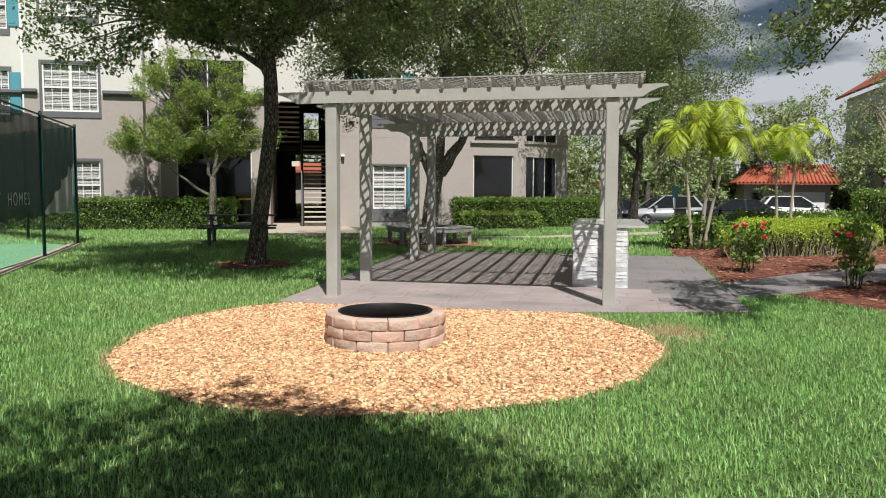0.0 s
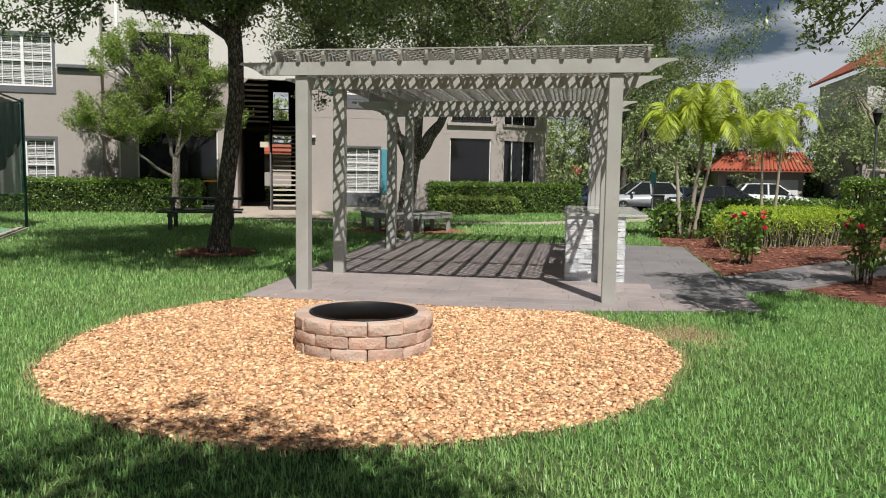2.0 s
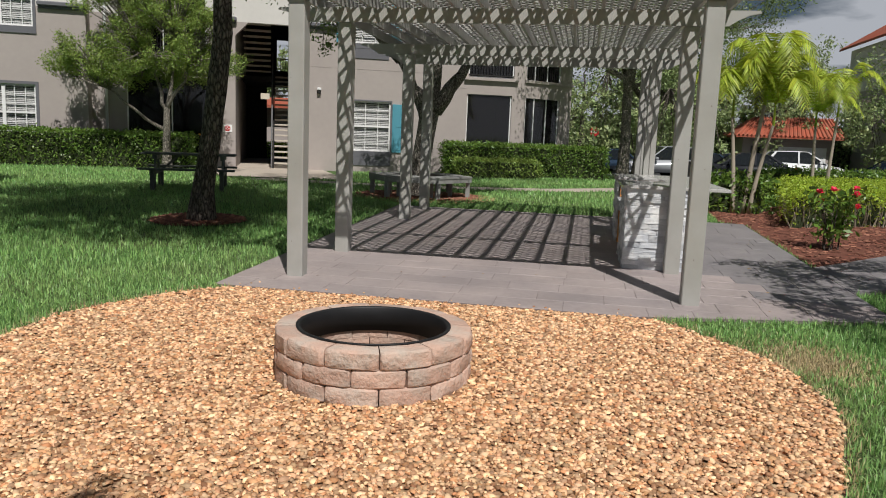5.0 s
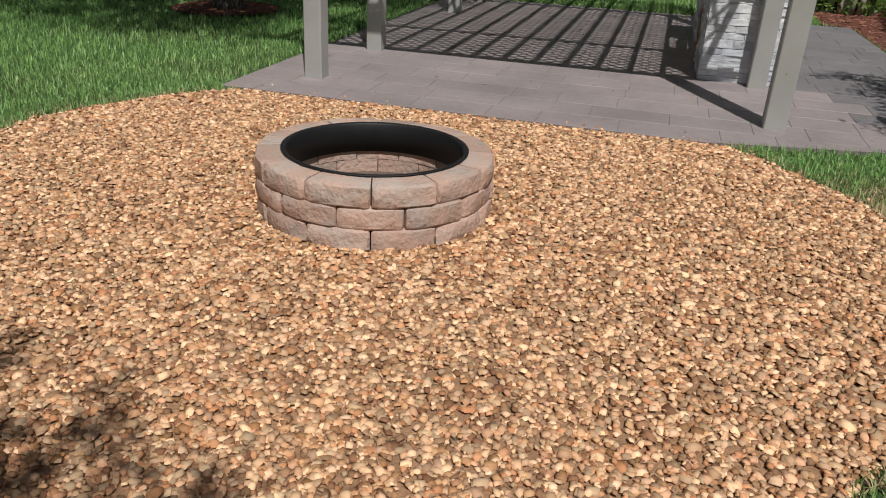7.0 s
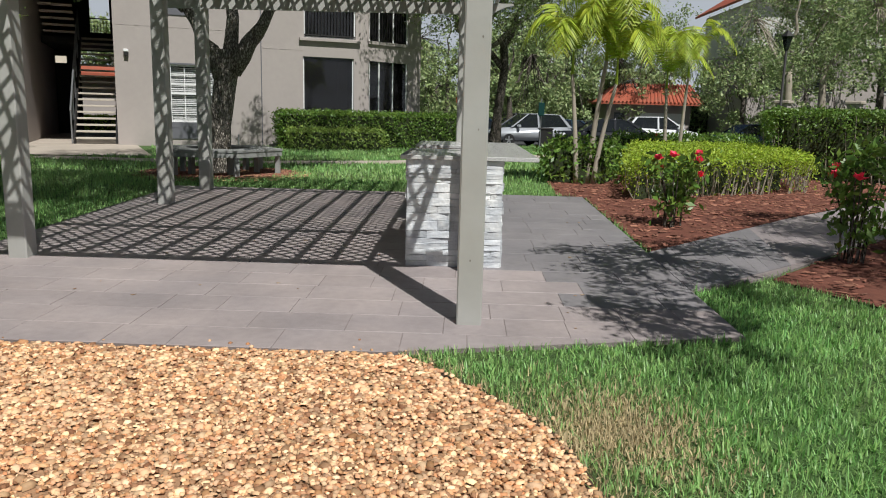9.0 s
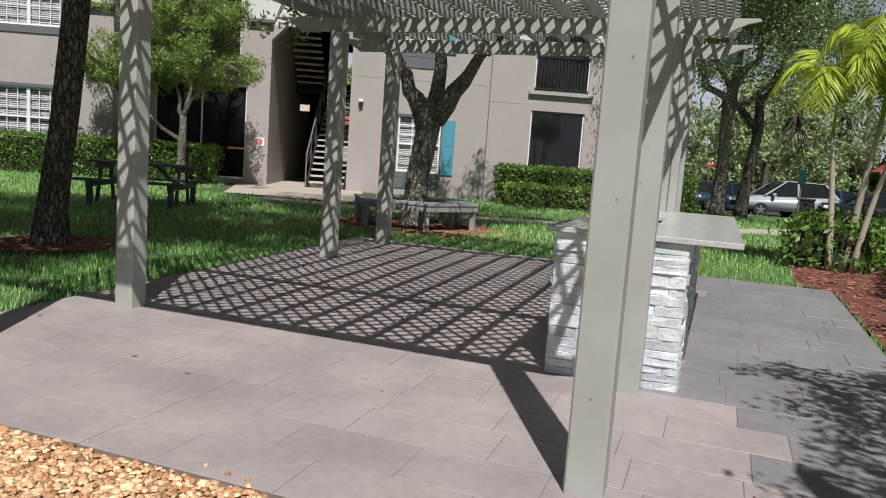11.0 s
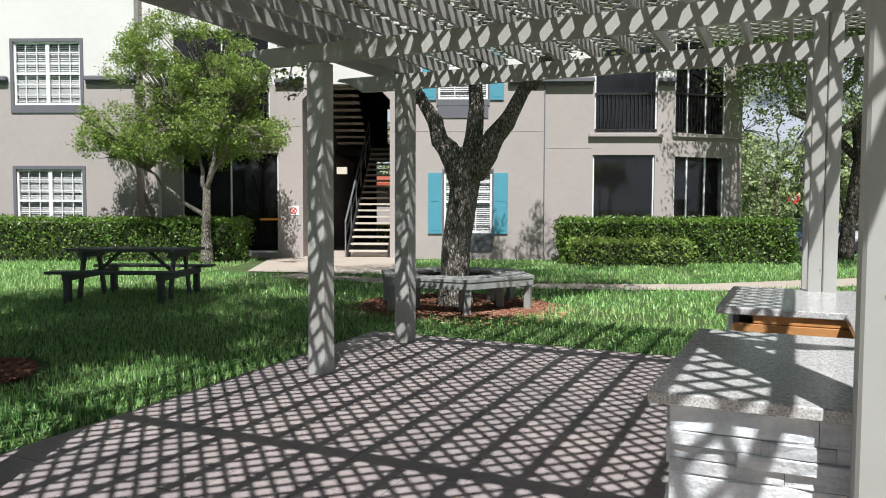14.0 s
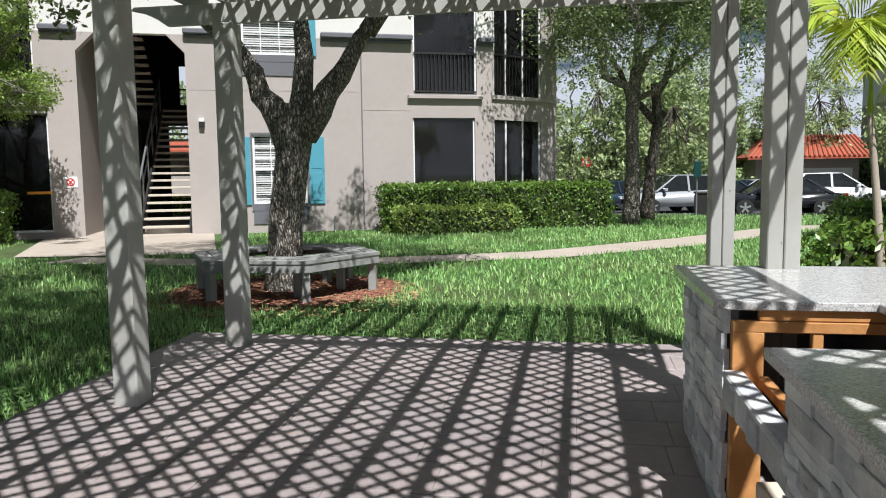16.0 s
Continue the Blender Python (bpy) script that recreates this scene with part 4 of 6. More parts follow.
    for k in range(6):
        P("baluster", boxed(0.82 + 0.11 * k, dep - 0.29, 3.70, 0.835 + 0.11 * k, dep - 0.275, 4.7), "rail")
    stair = P("stair", boxed(0.66, -0.05, 0.24, 1.84, 0.02, 0.285), "tread", "open-riser stair with pale concrete treads")
    n = 18
    rise, run = (3.68 - 0.285) / n, 0.272
    for k in range(n):
        P("tread", boxed(0.72, 0.05 + run * k, 0.285 + rise * (k + 1) - 0.055, 1.80, 0.05 + run * k + 0.29, 0.285 + rise * (k + 1), bevel=0.006), "tread", "", stair)
    for u in (0.66, 1.805):
        bm = bmesh.new()
        slab(bm, [(u, 0.0, 0.29), (u, 0.0, 0.50), (u, 4.95, 3.80), (u, 4.95, 3.50), (u, 0.35, 0.29)], 0.05, (1, 0, 0))
        P("stringer", bm, "rail", "dark steel stringer", stair)
    for u in (0.63,):
        bm = bmesh.new()
        tube(bm, [(u, 0.0, 1.25), (u, 4.9, 4.60)], [0.028, 0.028], 8)
        tube(bm, [(u, 0.0, 0.85), (u, 4.9, 4.20)], [0.018, 0.018], 8)
        for k in range(6):
            tube(bm, [(u, 0.03 + 0.97 * k, 0.30 + 0.66 * k), (u, 0.03 + 0.97 * k, 1.27 + 0.66 * k)], [0.022, 0.022], 8)
        P("handrail", bm, "steelgrey", "grey steel handrail", stair)
    # the next flight above, climbing towards the front
    for k in range(14):
        P("tread", boxed(-0.42, 4.9 - run * k - 0.28, 3.68 + rise * (k + 1) - 0.055, 0.56, 4.9 - run * k, 3.68 + rise * (k + 1)), "tread", "", stair)
    P("exit_sign", boxed(0.25, 0.8, 2.62, 0.55, 0.83, 2.82), "card", "small tan breezeway sign")
    # --- window wall with shutters ---
    ww = [(3.37, 4.68, 0.97, 2.68), (3.2, 4.55, 4.62, 6.3), (3.2, 4.55, 7.8, 9.4)]
    split(1.87, 6.1, ww, 0.0)
    for h in ww:
        window(*h, cols=2, surround=0.05)
        P("panel_below", boxed(h[0] - 0.02, -0.03, h[2] - 0.5, h[1] + 0.02, -0.004, h[2] - 0.18), "stuccodark", "grey panel under the window")
        shutter(h[0] - 0.44, h[0] - 0.06, h[2] - 0.02, h[2] + 1.65)
        shutter(h[1] + 0.06, h[1] + 0.44, h[2] - 0.02, h[2] + 1.65)
    lamp = P("wall_lamp", boxed(2.13, -0.12, 2.98, 2.27, -0.003, 3.06, bevel=0.01), "white", "small wall lamp")
    P("lens", boxed(2.14, -0.11, 2.86, 2.26, -0.02, 2.978, bevel=0.01), "rail", "", lamp)
    P("hose_tap", tube(bmesh.new(), [(5.35, -0.06, 0.25), (5.35, -0.06, 0.62)], [0.02, 0.025], 6), "steelgrey", "garden tap pipe")
    # --- right block ---
    RB = 0.06
    rt = [(7.43, 9.1, 0.40, 3.12), (7.46, 9.15, 3.70, 6.35), (7.46, 9.15, 7.0, 9.5)]
    split(6.1, 9.58, rt, RB)
    screened(*rt[0], [7.45, 9.08], RB)
    screened(*rt[1], [7.48, 9.13], RB, railing=True)
    screened(*rt[2], [7.48, 9.13], RB, railing=True)
    P("sill", boxed(7.3, -0.06, 3.60, 9.3, 0.055, 3.70, bevel=0.01), "stucco")
    # angled bay: pieces turned back from the facade
    turn = pose(9.58, RB, 0, 0, 0, 24)
    L = 2.4
    bays = [(0.40, 3.08), (3.72, 6.35), (7.0, 9.5)]
    zs = [Z0, 0.40, 3.08, 3.72, 6.35, 7.0, 9.5, ZTOP]
    for a, b in zip(zs[::2], zs[1::2]):
        P("wall", boxed(0, 0, a, L, D, b, m=turn), "stucco" if b < 4 else "stuccolight")
    for i, (a, b) in enumerate(bays):
        P("wall", boxed(0, 0, a, 0.05, D, b, m=turn), "stucco" if i < 2 else "stuccolight")
        P("wall", boxed(L - 0.6, 0, a, L, D, b, m=turn), "stucco" if i < 2 else "stuccolight")
        porch = P("porch", boxed(0.02, 1.6, a - 0.1, L, 1.7, b + 0.1, m=turn), "interior_shade", "dark screened corner porch")
        for u in (0.07, 0.5, 1.12, L - 0.65):
            P("screen_post", boxed(u, 0.05, a, u + 0.045, 0.1, b, m=turn), "white", "white screen post", porch)
        sc = P("screen", boxed(0.05, 0.07, a, L - 0.6, 0.075, b, m=turn), "screen", "", porch)
        sc.visible_shadow = False
        if i:
            P("top_rail", boxed(0.05, 0.01, a + 1.05, L - 0.6, 0.05, a + 1.1, m=turn), "rail", "dark rail", porch)
            u = 0.1
            while u < L - 0.62:
                P("baluster", boxed(u, 0.02, a + 0.1, u + 0.018, 0.038, a + 1.05, m=turn), "rail", "", porch)
                u += 0.105
        P("sill", boxed(-0.02, -0.07, a - 0.1, L + 0.05, -0.003, a, m=turn), "stucco")
    end = turn @ Vector((L, 0.0, 0))
    P("wall", boxed(end.x - 0.25, end.y + 0.2, Z0, end.x, end.y + 9, ZC), "stucco")
    P("wall", boxed(end.x - 0.25, end.y + 0.2, ZC, end.x, end.y + 9, ZTOP), "stuccolight")
    # cornice between the two colours
    for a, b, v in ((-20, -9.0, LB + 0.4), (-9.0, -8.5, LB), (-6.35, -4.93, LB), (-1.3, -0.5, 0.0), (1.85, 3.0, 0.0), (5.1, 7.43, 0.0), (9.15, 9.62, RB)):
        P("cornice", boxed(a, v - 0.16, ZC + 0.0, b, v - 0.003, ZC + 0.14, bevel=0.03), "stuccodark", "dark grey cornice")
        P("cornice", boxed(a + 0.02, v - 0.09, ZC - 0.07, b - 0.02, v - 0.003, ZC - 0.002, bevel=0.01), "stuccodark")
    # thin control joints in the stucco
    for a, b, z, v in ((1.9, 6.05, 3.75, 0.0), (6.15, 7.4, 3.3, RB), (-1.2, -0.56, 3.9, 0.0)):
        P("control_joint", boxed(a, v - 0.006, z, b, v - 0.001, z + 0.025), "stucco")
    P("corner_trim", boxed(6.085, -0.012, Z0, 6.115, RB - 0.003, ZC), "stuccodark")
    # eaves and roof, rear walls
    P("roof", slab(bmesh.new(), [(-20.5, -1.1, ZTOP), (12.2, -1.1, ZTOP), (12.2, 12, ZTOP + 4.5), (-20.5, 12, ZTOP + 4.5)], 0.2, (0, 0, 1)), "tile", "red clay tile roof")
    P("rear_wall", boxed(-20, 11.5, Z0, -0.8, 11.75, ZTOP + 3), "stucco")
    P("rear_wall", boxed(2.12, 11.5, Z0, 11.4, 11.75, ZTOP + 3), "stucco")


building()


def no_sign():
    x, y = fw(-0.98, FV)
    s = thing("no_smoking_sign", (x, y, 1.45), "small white sign with a red crossed ring on the pillar", "sign", rz=23)
    part("board", boxed(-0.15, -0.016, -0.125, 0.15, -0.002, 0.125), M["white"], s)
    bm = bmesh.new()
    for k in range(20):
        a, b = 2 * math.pi * k / 20, 2 * math.pi * (k + 1) / 20
        slab(bm, [(r * math.cos(t), -0.02, r * math.sin(t)) for r, t in ((0.065, a), (0.095, a), (0.095, b), (0.065, b))], 0.003, (0, 1, 0))
    box(bm, -0.08, -0.021, -0.012, 0.08, -0.018, 0.012, m=pose(0, 0, 0, 0, 45, 0))
    box(bm, -0.08, -0.021, -0.012, 0.08, -0.018, 0.012, m=pose(0, 0, 0, 0, -45, 0))
    part("red_ring", bm, M["signred"], s)


no_sign()


# ---- trees ----
def limb_path(rng, start, direction, length, n, droop=0.0, wander=0.18):
    pts, d, p = [Vector(start)], Vector(direction).normalized(), Vector(start)
    for _ in range(n):
        d = (d + Vector((rng.uniform(-wander, wander), rng.uniform(-wander, wander), rng.uniform(-wander, wander) - droop))).normalized()
        p = p + d * (length / n)
        pts.append(p.copy())
    return pts


def tree(name, at, label, trunk, r0, r1, limbs, clumps, leaf_count, leaf_size, bark, leafm, seed, leaf_squash=0.7, twigs=26, category="tree"):
    """trunk: offsets of the trunk line; limbs: (start offset, end offset, radius); clumps: (offset, radius)."""
    z = G(at[1])
    root = thing(name, (at[0], at[1], z - 0.05), label, category)
    rng = random.Random(seed)
    bm = bmesh.new()
    pts = [Vector(p) for p in trunk]
    n = len(pts)
    radii = [r0 + (r1 - r0) * i / (n - 1) for i in range(n)]
    radii[0] *= 1.35
    fine_pts, fine_r = [], []
    for i in range(n - 1):
        for j in range(4):
            fine_pts.append(pts[i].lerp(pts[i + 1], j / 4))
            fine_r.append(radii[i] + (radii[i + 1] - radii[i]) * j / 4)
    fine_pts.append(pts[-1])
    fine_r.append(radii[-1])
    tube(bm, fine_pts, fine_r, 30 if r0 > 0.15 else 14)
    for v in bm.verts:
        c = min(fine_pts, key=lambda q: abs(q.z - v.co.z))
        w = v.co - c
        ang = math.atan2(w.y, w.x)
        v.co += w * (0.10 * noise.noise((math.cos(ang) * 3.2, math.sin(ang) * 3.2, v.co.z * 1.1 + seed)) + 0.06 * noise.noise((math.cos(ang) * 9, math.sin(ang) * 9, v.co.z * 2.5)))
    trunk_ob = part("trunk", bm, bark, root, smooth=True)
    for a, b, r in limbs:
        a, b = Vector(a), Vector(b)
        bm = bmesh.new()
        k = 6
        line = [a.lerp(b, i / k) + Vector((rng.uniform(-1, 1), rng.uniform(-1, 1), rng.uniform(-1, 1))) * (0.05 * (b - a).length * (0 < i < k)) for i in range(k + 1)]
        tube(bm, line, [r * (1 - 0.6 * i / k) for i in range(k + 1)], 16 if r > 0.1 else 9, 0.05, rng)
        part("limb", bm, bark, trunk_ob, smooth=True)
    # twigs reach from the limbs into the clumps
    ends = [Vector(b) for _, b, _ in limbs] or [pts[-1]]
    bm = bmesh.new()
    for c, r in clumps:
        c = Vector(c)
        near = min(ends, key=lambda e: (e - c).length)
        for _ in range(3):
            tgt = c + Vector((rng.uniform(-r, r), rng.uniform(-r, r), rng.uniform(-r, r))) * 0.7
            tube(bm, [near, near.lerp(tgt, 0.5) + Vector((0, 0, rng.uniform(-0.1, 0.2))), tgt], [0.03, 0.02, 0.006], 5)
    part("branching", bm, bark, root)["kind"] = "stuff"
    g = np.random.default_rng(seed)
    tot = sum(r ** 2 for _, r in clumps)
    allp = []
    for c, r in clumps:
        m = int(leaf_count * r ** 2 / tot)
        # leaves gather round many small twig ends within a clump
        k = max(4, m // twigs)
        d = g.normal(size=(k, 3))
        d /= np.linalg.norm(d, axis=1)[:, None]
        cen = d * (g.uniform(0.35, 1.05, k) ** 0.7)[:, None] * r * np.array([1, 1, leaf_squash])
        pick = g.integers(0, k, m)
        allp.append(cen[pick] + g.normal(size=(m, 3)) * 0.13 * max(0.6, r) + np.array(c))
    me = leaves_mesh("crown", np.concatenate(allp), leaf_size, g)
    crown = finish("crown", me, leafm, root, "")
    crown["kind"] = "stuff"
    return root


def clump_cloud(seed, centre, size, n, rmin, rmax):
    rng = random.Random(seed)
    out = []
    for _ in range(n):
        while True:
            p = Vector((rng.uniform(-1, 1), rng.uniform(-1, 1), rng.uniform(-1, 1)))
            if p.length < 1:
                break
        out.append((tuple(Vector(centre) + Vector((p.x * size[0], p.y * size[1], p.z * size[2]))), rng.uniform(rmin, rmax)))
    return out


# leaning shade tree beside the picnic table
tree("oak_tree", TREE_A, "slim dark-barked oak tree leaning over the lawn", [(0.05, 0, 0), (0.08, 0, 0.5), (0.2, 0.0, 1.2), (0.32, 0, 2.0), (0.42, 0, 2.8), (0.41, 0, 3.6), (0.36, 0, 4.3)], 0.165, 0.12,
     [((0.41, 0, 3.6), (-0.6, -0.3, 5.5), 0.09), ((0.38, 0, 4.0), (1.6, -0.4, 5.2), 0.09), ((0.36, 0, 4.2), (0.7, 0.9, 6.0), 0.10), ((0.4, 0, 3.75), (-1.8, 0.5, 5.0), 0.07), ((0.36, 0, 4.2), (2.3, 0.8, 5.6), 0.07)],
     clump_cloud(11, (0.2, -0.6, 5.3), (3.8, 3.2, 1.1), 40, 0.55, 1.0) + clump_cloud(19, (0.9, -3.1, 5.7), (3.6, 2.4, 0.8), 26, 0.6, 1.0) + [((-2.7, -0.6, 4.1), 0.6), ((-3.5, -0.8, 4.4), 0.7), ((2.6, 0.4, 4.4), 0.7), ((-1.6, -1, 4.3), 0.6), ((1.6, -3.0, 4.5), 0.6), ((0.4, -3.2, 4.6), 0.6)] + clump_cloud(33, (2.1, -3.4, 5.6), (0.9, 1.5, 0.4), 12, 0.5, 0.75) + clump_cloud(34, (0.6, -2.2, 6.3), (2.6, 1.8, 0.4), 16, 0.6, 0.9) + clump_cloud(29, (0.4, 0.9, 6.6), (3.4, 2.6, 0.7), 12, 0.6, 1.0) + clump_cloud(30, (2.4, -0.2, 6.2), (1.6, 2.6, 0.6), 12, 0.6, 0.9), 116000, 0.096, M["barkdark"], M["leaf"], 21)

# big oak inside the ring bench
tree("oak_tree", OAK, "large rough-barked oak with three limbs inside a ring bench", [(0.0, 0, 0), (0.0, 0, 0.45), (0.02, 0, 0.9), (0.10, 0, 1.4), (0.18, 0, 1.9), (0.22, 0, 2.25)], 0.205, 0.20,
     [((0.12, 0, 1.75), (-0.55, -0.1, 3.05), 0.19), ((-0.5, -0.1, 2.95), (-1.9, -0.8, 4.6), 0.11), ((0.22, 0, 2.1), (0.42, 0.2, 4.2), 0.14), ((0.28, 0, 1.9), (1.15, 0.0, 3.15), 0.18), ((1.08, 0, 3.05), (2.6, -0.5, 4.5), 0.11), ((0.40, 0.2, 4.0), (0.2, 1.2, 6.0), 0.12)],
     clump_cloud(12, (0.2, 0.3, 5.6), (4.4, 3.2, 1.5), 40, 0.7, 1.2) + clump_cloud(35, (1.6, -2.5, 6.0), (2.0, 1.1, 0.4), 9, 0.55, 0.85) + clump_cloud(31, (-1.5, -1.6, 6.6), (2.6, 2.2, 0.7), 14, 0.6, 1.0) + clump_cloud(20, (1.4, 4.4, 7.2), (3.6, 1.6, 0.9), 12, 0.6, 1.0) + [((-1.3, -1.2, 3.7), 0.45), ((-1.7, -1.1, 3.9), 0.5), ((-1.9, -1.5, 3.15), 0.38), ((-1.6, -1.3, 3.5), 0.42), ((1.2, -1, 4.2), 0.5)], 72000, 0.086, M["bark"], M["leaf"], 22)
# crape myrtle by the left hedge
tree("crape_myrtle", (-13.35, 24.1), "small crape myrtle with a bright green crown by the hedge", [(0.3, 0, 0), (0.28, 0, 0.7), (0.3, 0, 1.3), (0.32, 0, 1.9)], 0.13, 0.09,
     [((0.3, 0, 1.2), (-1.5, -0.2, 2.4), 0.06), ((0.32, 0, 1.8), (-0.4, 0.2, 3.4), 0.06), ((0.32, 0, 1.8), (1.2, -0.2, 3.2), 0.06), ((0.32, 0, 1.9), (0.4, 0.4, 3.9), 0.06)],
     clump_cloud(13, (-0.3, -0.2, 3.3), (3.1, 1.9, 0.75), 70, 0.22, 0.5) + clump_cloud(14, (-0.1, 0, 4.9), (2.4, 1.5, 1.3), 56, 0.22, 0.5), 62000, 0.072, M["bark"], M["leaf2"], 23, twigs=45)

# tree beside the car park
tree("oak_tree", (0.75, 32.0), "tall shade tree with pale grey bark near the car park", [(0, 0, 0), (0.05, 0, 1.5), (0.0, 0, 3.0), (0.1, 0, 4.2)], 0.19, 0.16,
     [((0, 0, 3.2), (-1.8, -0.3, 6.2), 0.13), ((0.1, 0, 4.0), (1.6, 0.2, 6.8), 0.13), ((0.1, 0, 4.0), (0.1, 0.8, 8.0), 0.13), ((0, 0, 3.4), (2.6, -0.8, 5.2), 0.09)],
     clump_cloud(15, (0.5, -1.4, 6.9), (4.4, 4.0, 2.8), 46, 0.8, 1.5), 56000, 0.095, M["bark"], M["leaf"], 24)
tree("oak_tree", (1.55, 36.0), "twin-trunked shade tree with dark bark near the car park", [(0, 0, 0), (0.1, 0, 1.5), (0.3, 0, 3.2), (0.2, 0, 4.4)], 0.19, 0.14,
     [((0.2, 0, 3.2), (-1.8, -0.3, 6.2), 0.13), ((0.2, 0, 4.0), (1.6, 0.2, 7.2), 0.13)],
     clump_cloud(16, (0.0, 0, 8.2), (4.0, 3.5, 2.8), 34, 0.9, 1.6), 34000, 0.115, M["barkdark"], M["leaf"], 25)

# shade trees whose crowns hang over the lawn and the path
tree("oak_tree", (7.4, 7.6), "spreading oak whose branches hang over the garden path", [(0, 0, 0), (0.0, 0, 1.5), (-0.2, 0, 2.6), (-0.4, 0.1, 3.4)], 0.2, 0.15,
     [((-0.4, 0, 3.2), (-5.0, 1.3, 3.8), 0.035), ((-0.4, 0, 3.3), (-3.9, 2.8, 4.1), 0.035), ((-0.4, 0, 3.3), (0.5, 2.5, 6.0), 0.10), ((-0.4, 0, 3.3), (1.5, -1.5, 6.0), 0.10)],
     [((-4.7, 0.9, 3.7), 0.5), ((-4.4, 0.2, 3.8), 0.5), ((-4.5, 1.5, 3.9), 0.5), ((-4.6, 2.5, 3.7), 0.5), ((-3.9, 2.2, 4.1), 0.55), ((-4.0, 3.2, 4.0), 0.5), ((-4.8, 3.2, 3.5), 0.45), ((-4.2, 0.6, 4.2), 0.5), ((-3.3, 1.4, 4.4), 0.6), ((-3.2, 3.2, 4.4), 0.6), ((-1.6, 2.0, 5.4), 0.9), ((-1.2, 4.2, 5.6), 0.9)]
     + clump_cloud(17, (0.6, 1.2, 6.0), (2.6, 2.8, 1.2), 14, 0.6, 0.9), 36000, 0.078, M["barkdark"], M["leaf"], 26)
tree("oak_tree", (0.9, -3.6), "broad oak that shades the near lawn", [(0, 0, 0), (0.0, 0, 1.5), (0.1, 0, 2.8), (0.1, 0.1, 3.6)], 0.22, 0.17,
     [((0.1, 0, 3.4), (-2.4, 2.6, 5.0), 0.10), ((0.1, 0, 3.4), (1.6, 2.8, 5.2), 0.10), ((0.1, 0, 3.4), (0.0, -1.5, 6.5), 0.10), ((0.1, 0, 3.4), (-3.6, 0.6, 5.6), 0.09)],
     clump_cloud(18, (-1.8, 3.4, 5.5), (3.6, 2.2, 0.6), 44, 0.6, 1.0) + [((-3.9, 4.9, 5.0), 0.6), ((-2.8, 5.2, 5.1), 0.6), ((-2.2, 5.9, 5.0), 0.4), ((-1.7, 6.4, 5.1), 0.4), ((1.0, 5.0, 5.0), 0.6)], 52000, 0.088, M["barkdark"], M["leaf"], 27)

# far woods
rng_bg = random.Random(40)
FAR = [(1.5, 66, 7), (4.5, 64, 7), (7.5, 67, 7), (11, 69, 7), (3, 52, 8), (6, 58, 9), (14, 66, 10), (20, 60, 8.5), (-1, 62, 11), (5, 72, 12), (27, 66, 10), (34, 56, 10), (18, 44, 11), (23, 48, 12), (13.8, 38, 9.0), (28, 44, 12), (-6, 55, 11), (40, 70, 12), (10, 80, 13), (20, 82, 13), (30, 84, 13), (19.5, 31, 10), (24, 34, 11), (16.5, 33.5, 8.5), (31, 36, 12), (-3, 70, 6), (9.5, 73, 6), (14.5, 74, 6), (17.5, 72, 6)]
for i, (x, y, h) in enumerate(FAR):
    near = y < 46
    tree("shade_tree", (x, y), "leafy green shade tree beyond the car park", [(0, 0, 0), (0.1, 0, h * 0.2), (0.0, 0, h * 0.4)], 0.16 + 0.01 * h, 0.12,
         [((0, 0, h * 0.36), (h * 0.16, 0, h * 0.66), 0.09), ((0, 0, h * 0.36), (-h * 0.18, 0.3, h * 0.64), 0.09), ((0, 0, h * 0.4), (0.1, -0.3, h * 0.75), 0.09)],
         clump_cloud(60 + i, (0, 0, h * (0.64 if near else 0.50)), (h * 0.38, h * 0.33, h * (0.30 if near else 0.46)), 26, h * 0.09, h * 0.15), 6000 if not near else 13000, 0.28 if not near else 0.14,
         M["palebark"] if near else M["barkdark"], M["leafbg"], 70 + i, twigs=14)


# ---- hedges and shrubs ----
def hedge(name, poly, height, label, leafm, seed, density=620, size=0.05, rough=0.06, category="hedge", base=0.0, bare=0):
    """Clipped hedge: a near-black core, coloured for the shade within, clad in many small leaves. poly: plan outline,
    counter-clockwise.
    """
    cx, cy = sum(p[0] for p in poly) / len(poly), sum(p[1] for p in poly) / len(poly)
    z = G(cy) - 0.03
    root = thing(name, (cx, cy, z), label, category)
    loc = [(x - cx, y - cy) for x, y in poly]
    inset, inner = (0.30 if bare else 0.11), []
    for i, p in enumerate(loc):
        a, b = Vector(loc[i - 1]), Vector(loc[(i + 1) % len(loc)])
        e, f = (Vector(p) - a).normalized(), (b - Vector(p)).normalized()
        inner.append(tuple(Vector(p) + (Vector((-e.y, e.x)) + Vector((-f.y, f.x))) * inset))
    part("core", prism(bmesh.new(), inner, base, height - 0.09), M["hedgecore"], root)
    if bare:
        # woody stems show below the leafy rim
        rs = random.Random(seed)
        bm = bmesh.new()
        for i in range(len(loc)):
            a, b = Vector((*loc[i], 0)), Vector((*loc[(i + 1) % len(loc)], 0))
            for _ in range(int((b - a).length * bare)):
                p = a.lerp(b, rs.random()) * rs.uniform(0.90, 0.97)
                q = p * rs.uniform(1.0, 1.04) + Vector((rs.uniform(-0.14, 0.14), rs.uniform(-0.14, 0.14), height * rs.uniform(0.75, 0.97)))
                tube(bm, [p, p.lerp(q, 0.5) + Vector((rs.uniform(-0.05, 0.05), rs.uniform(-0.05, 0.05), 0)), q], [0.011, 0.008, 0.004], 4)
        part("twiggy_growth", bm, M["palebark"], root, "pale bare woody growth")["kind"] = "stuff"
    g = np.random.default_rng(seed)
    pts = []
    n = len(loc)
    for i in range(n):
        a, b = np.array(loc[i]), np.array(loc[(i + 1) % n])
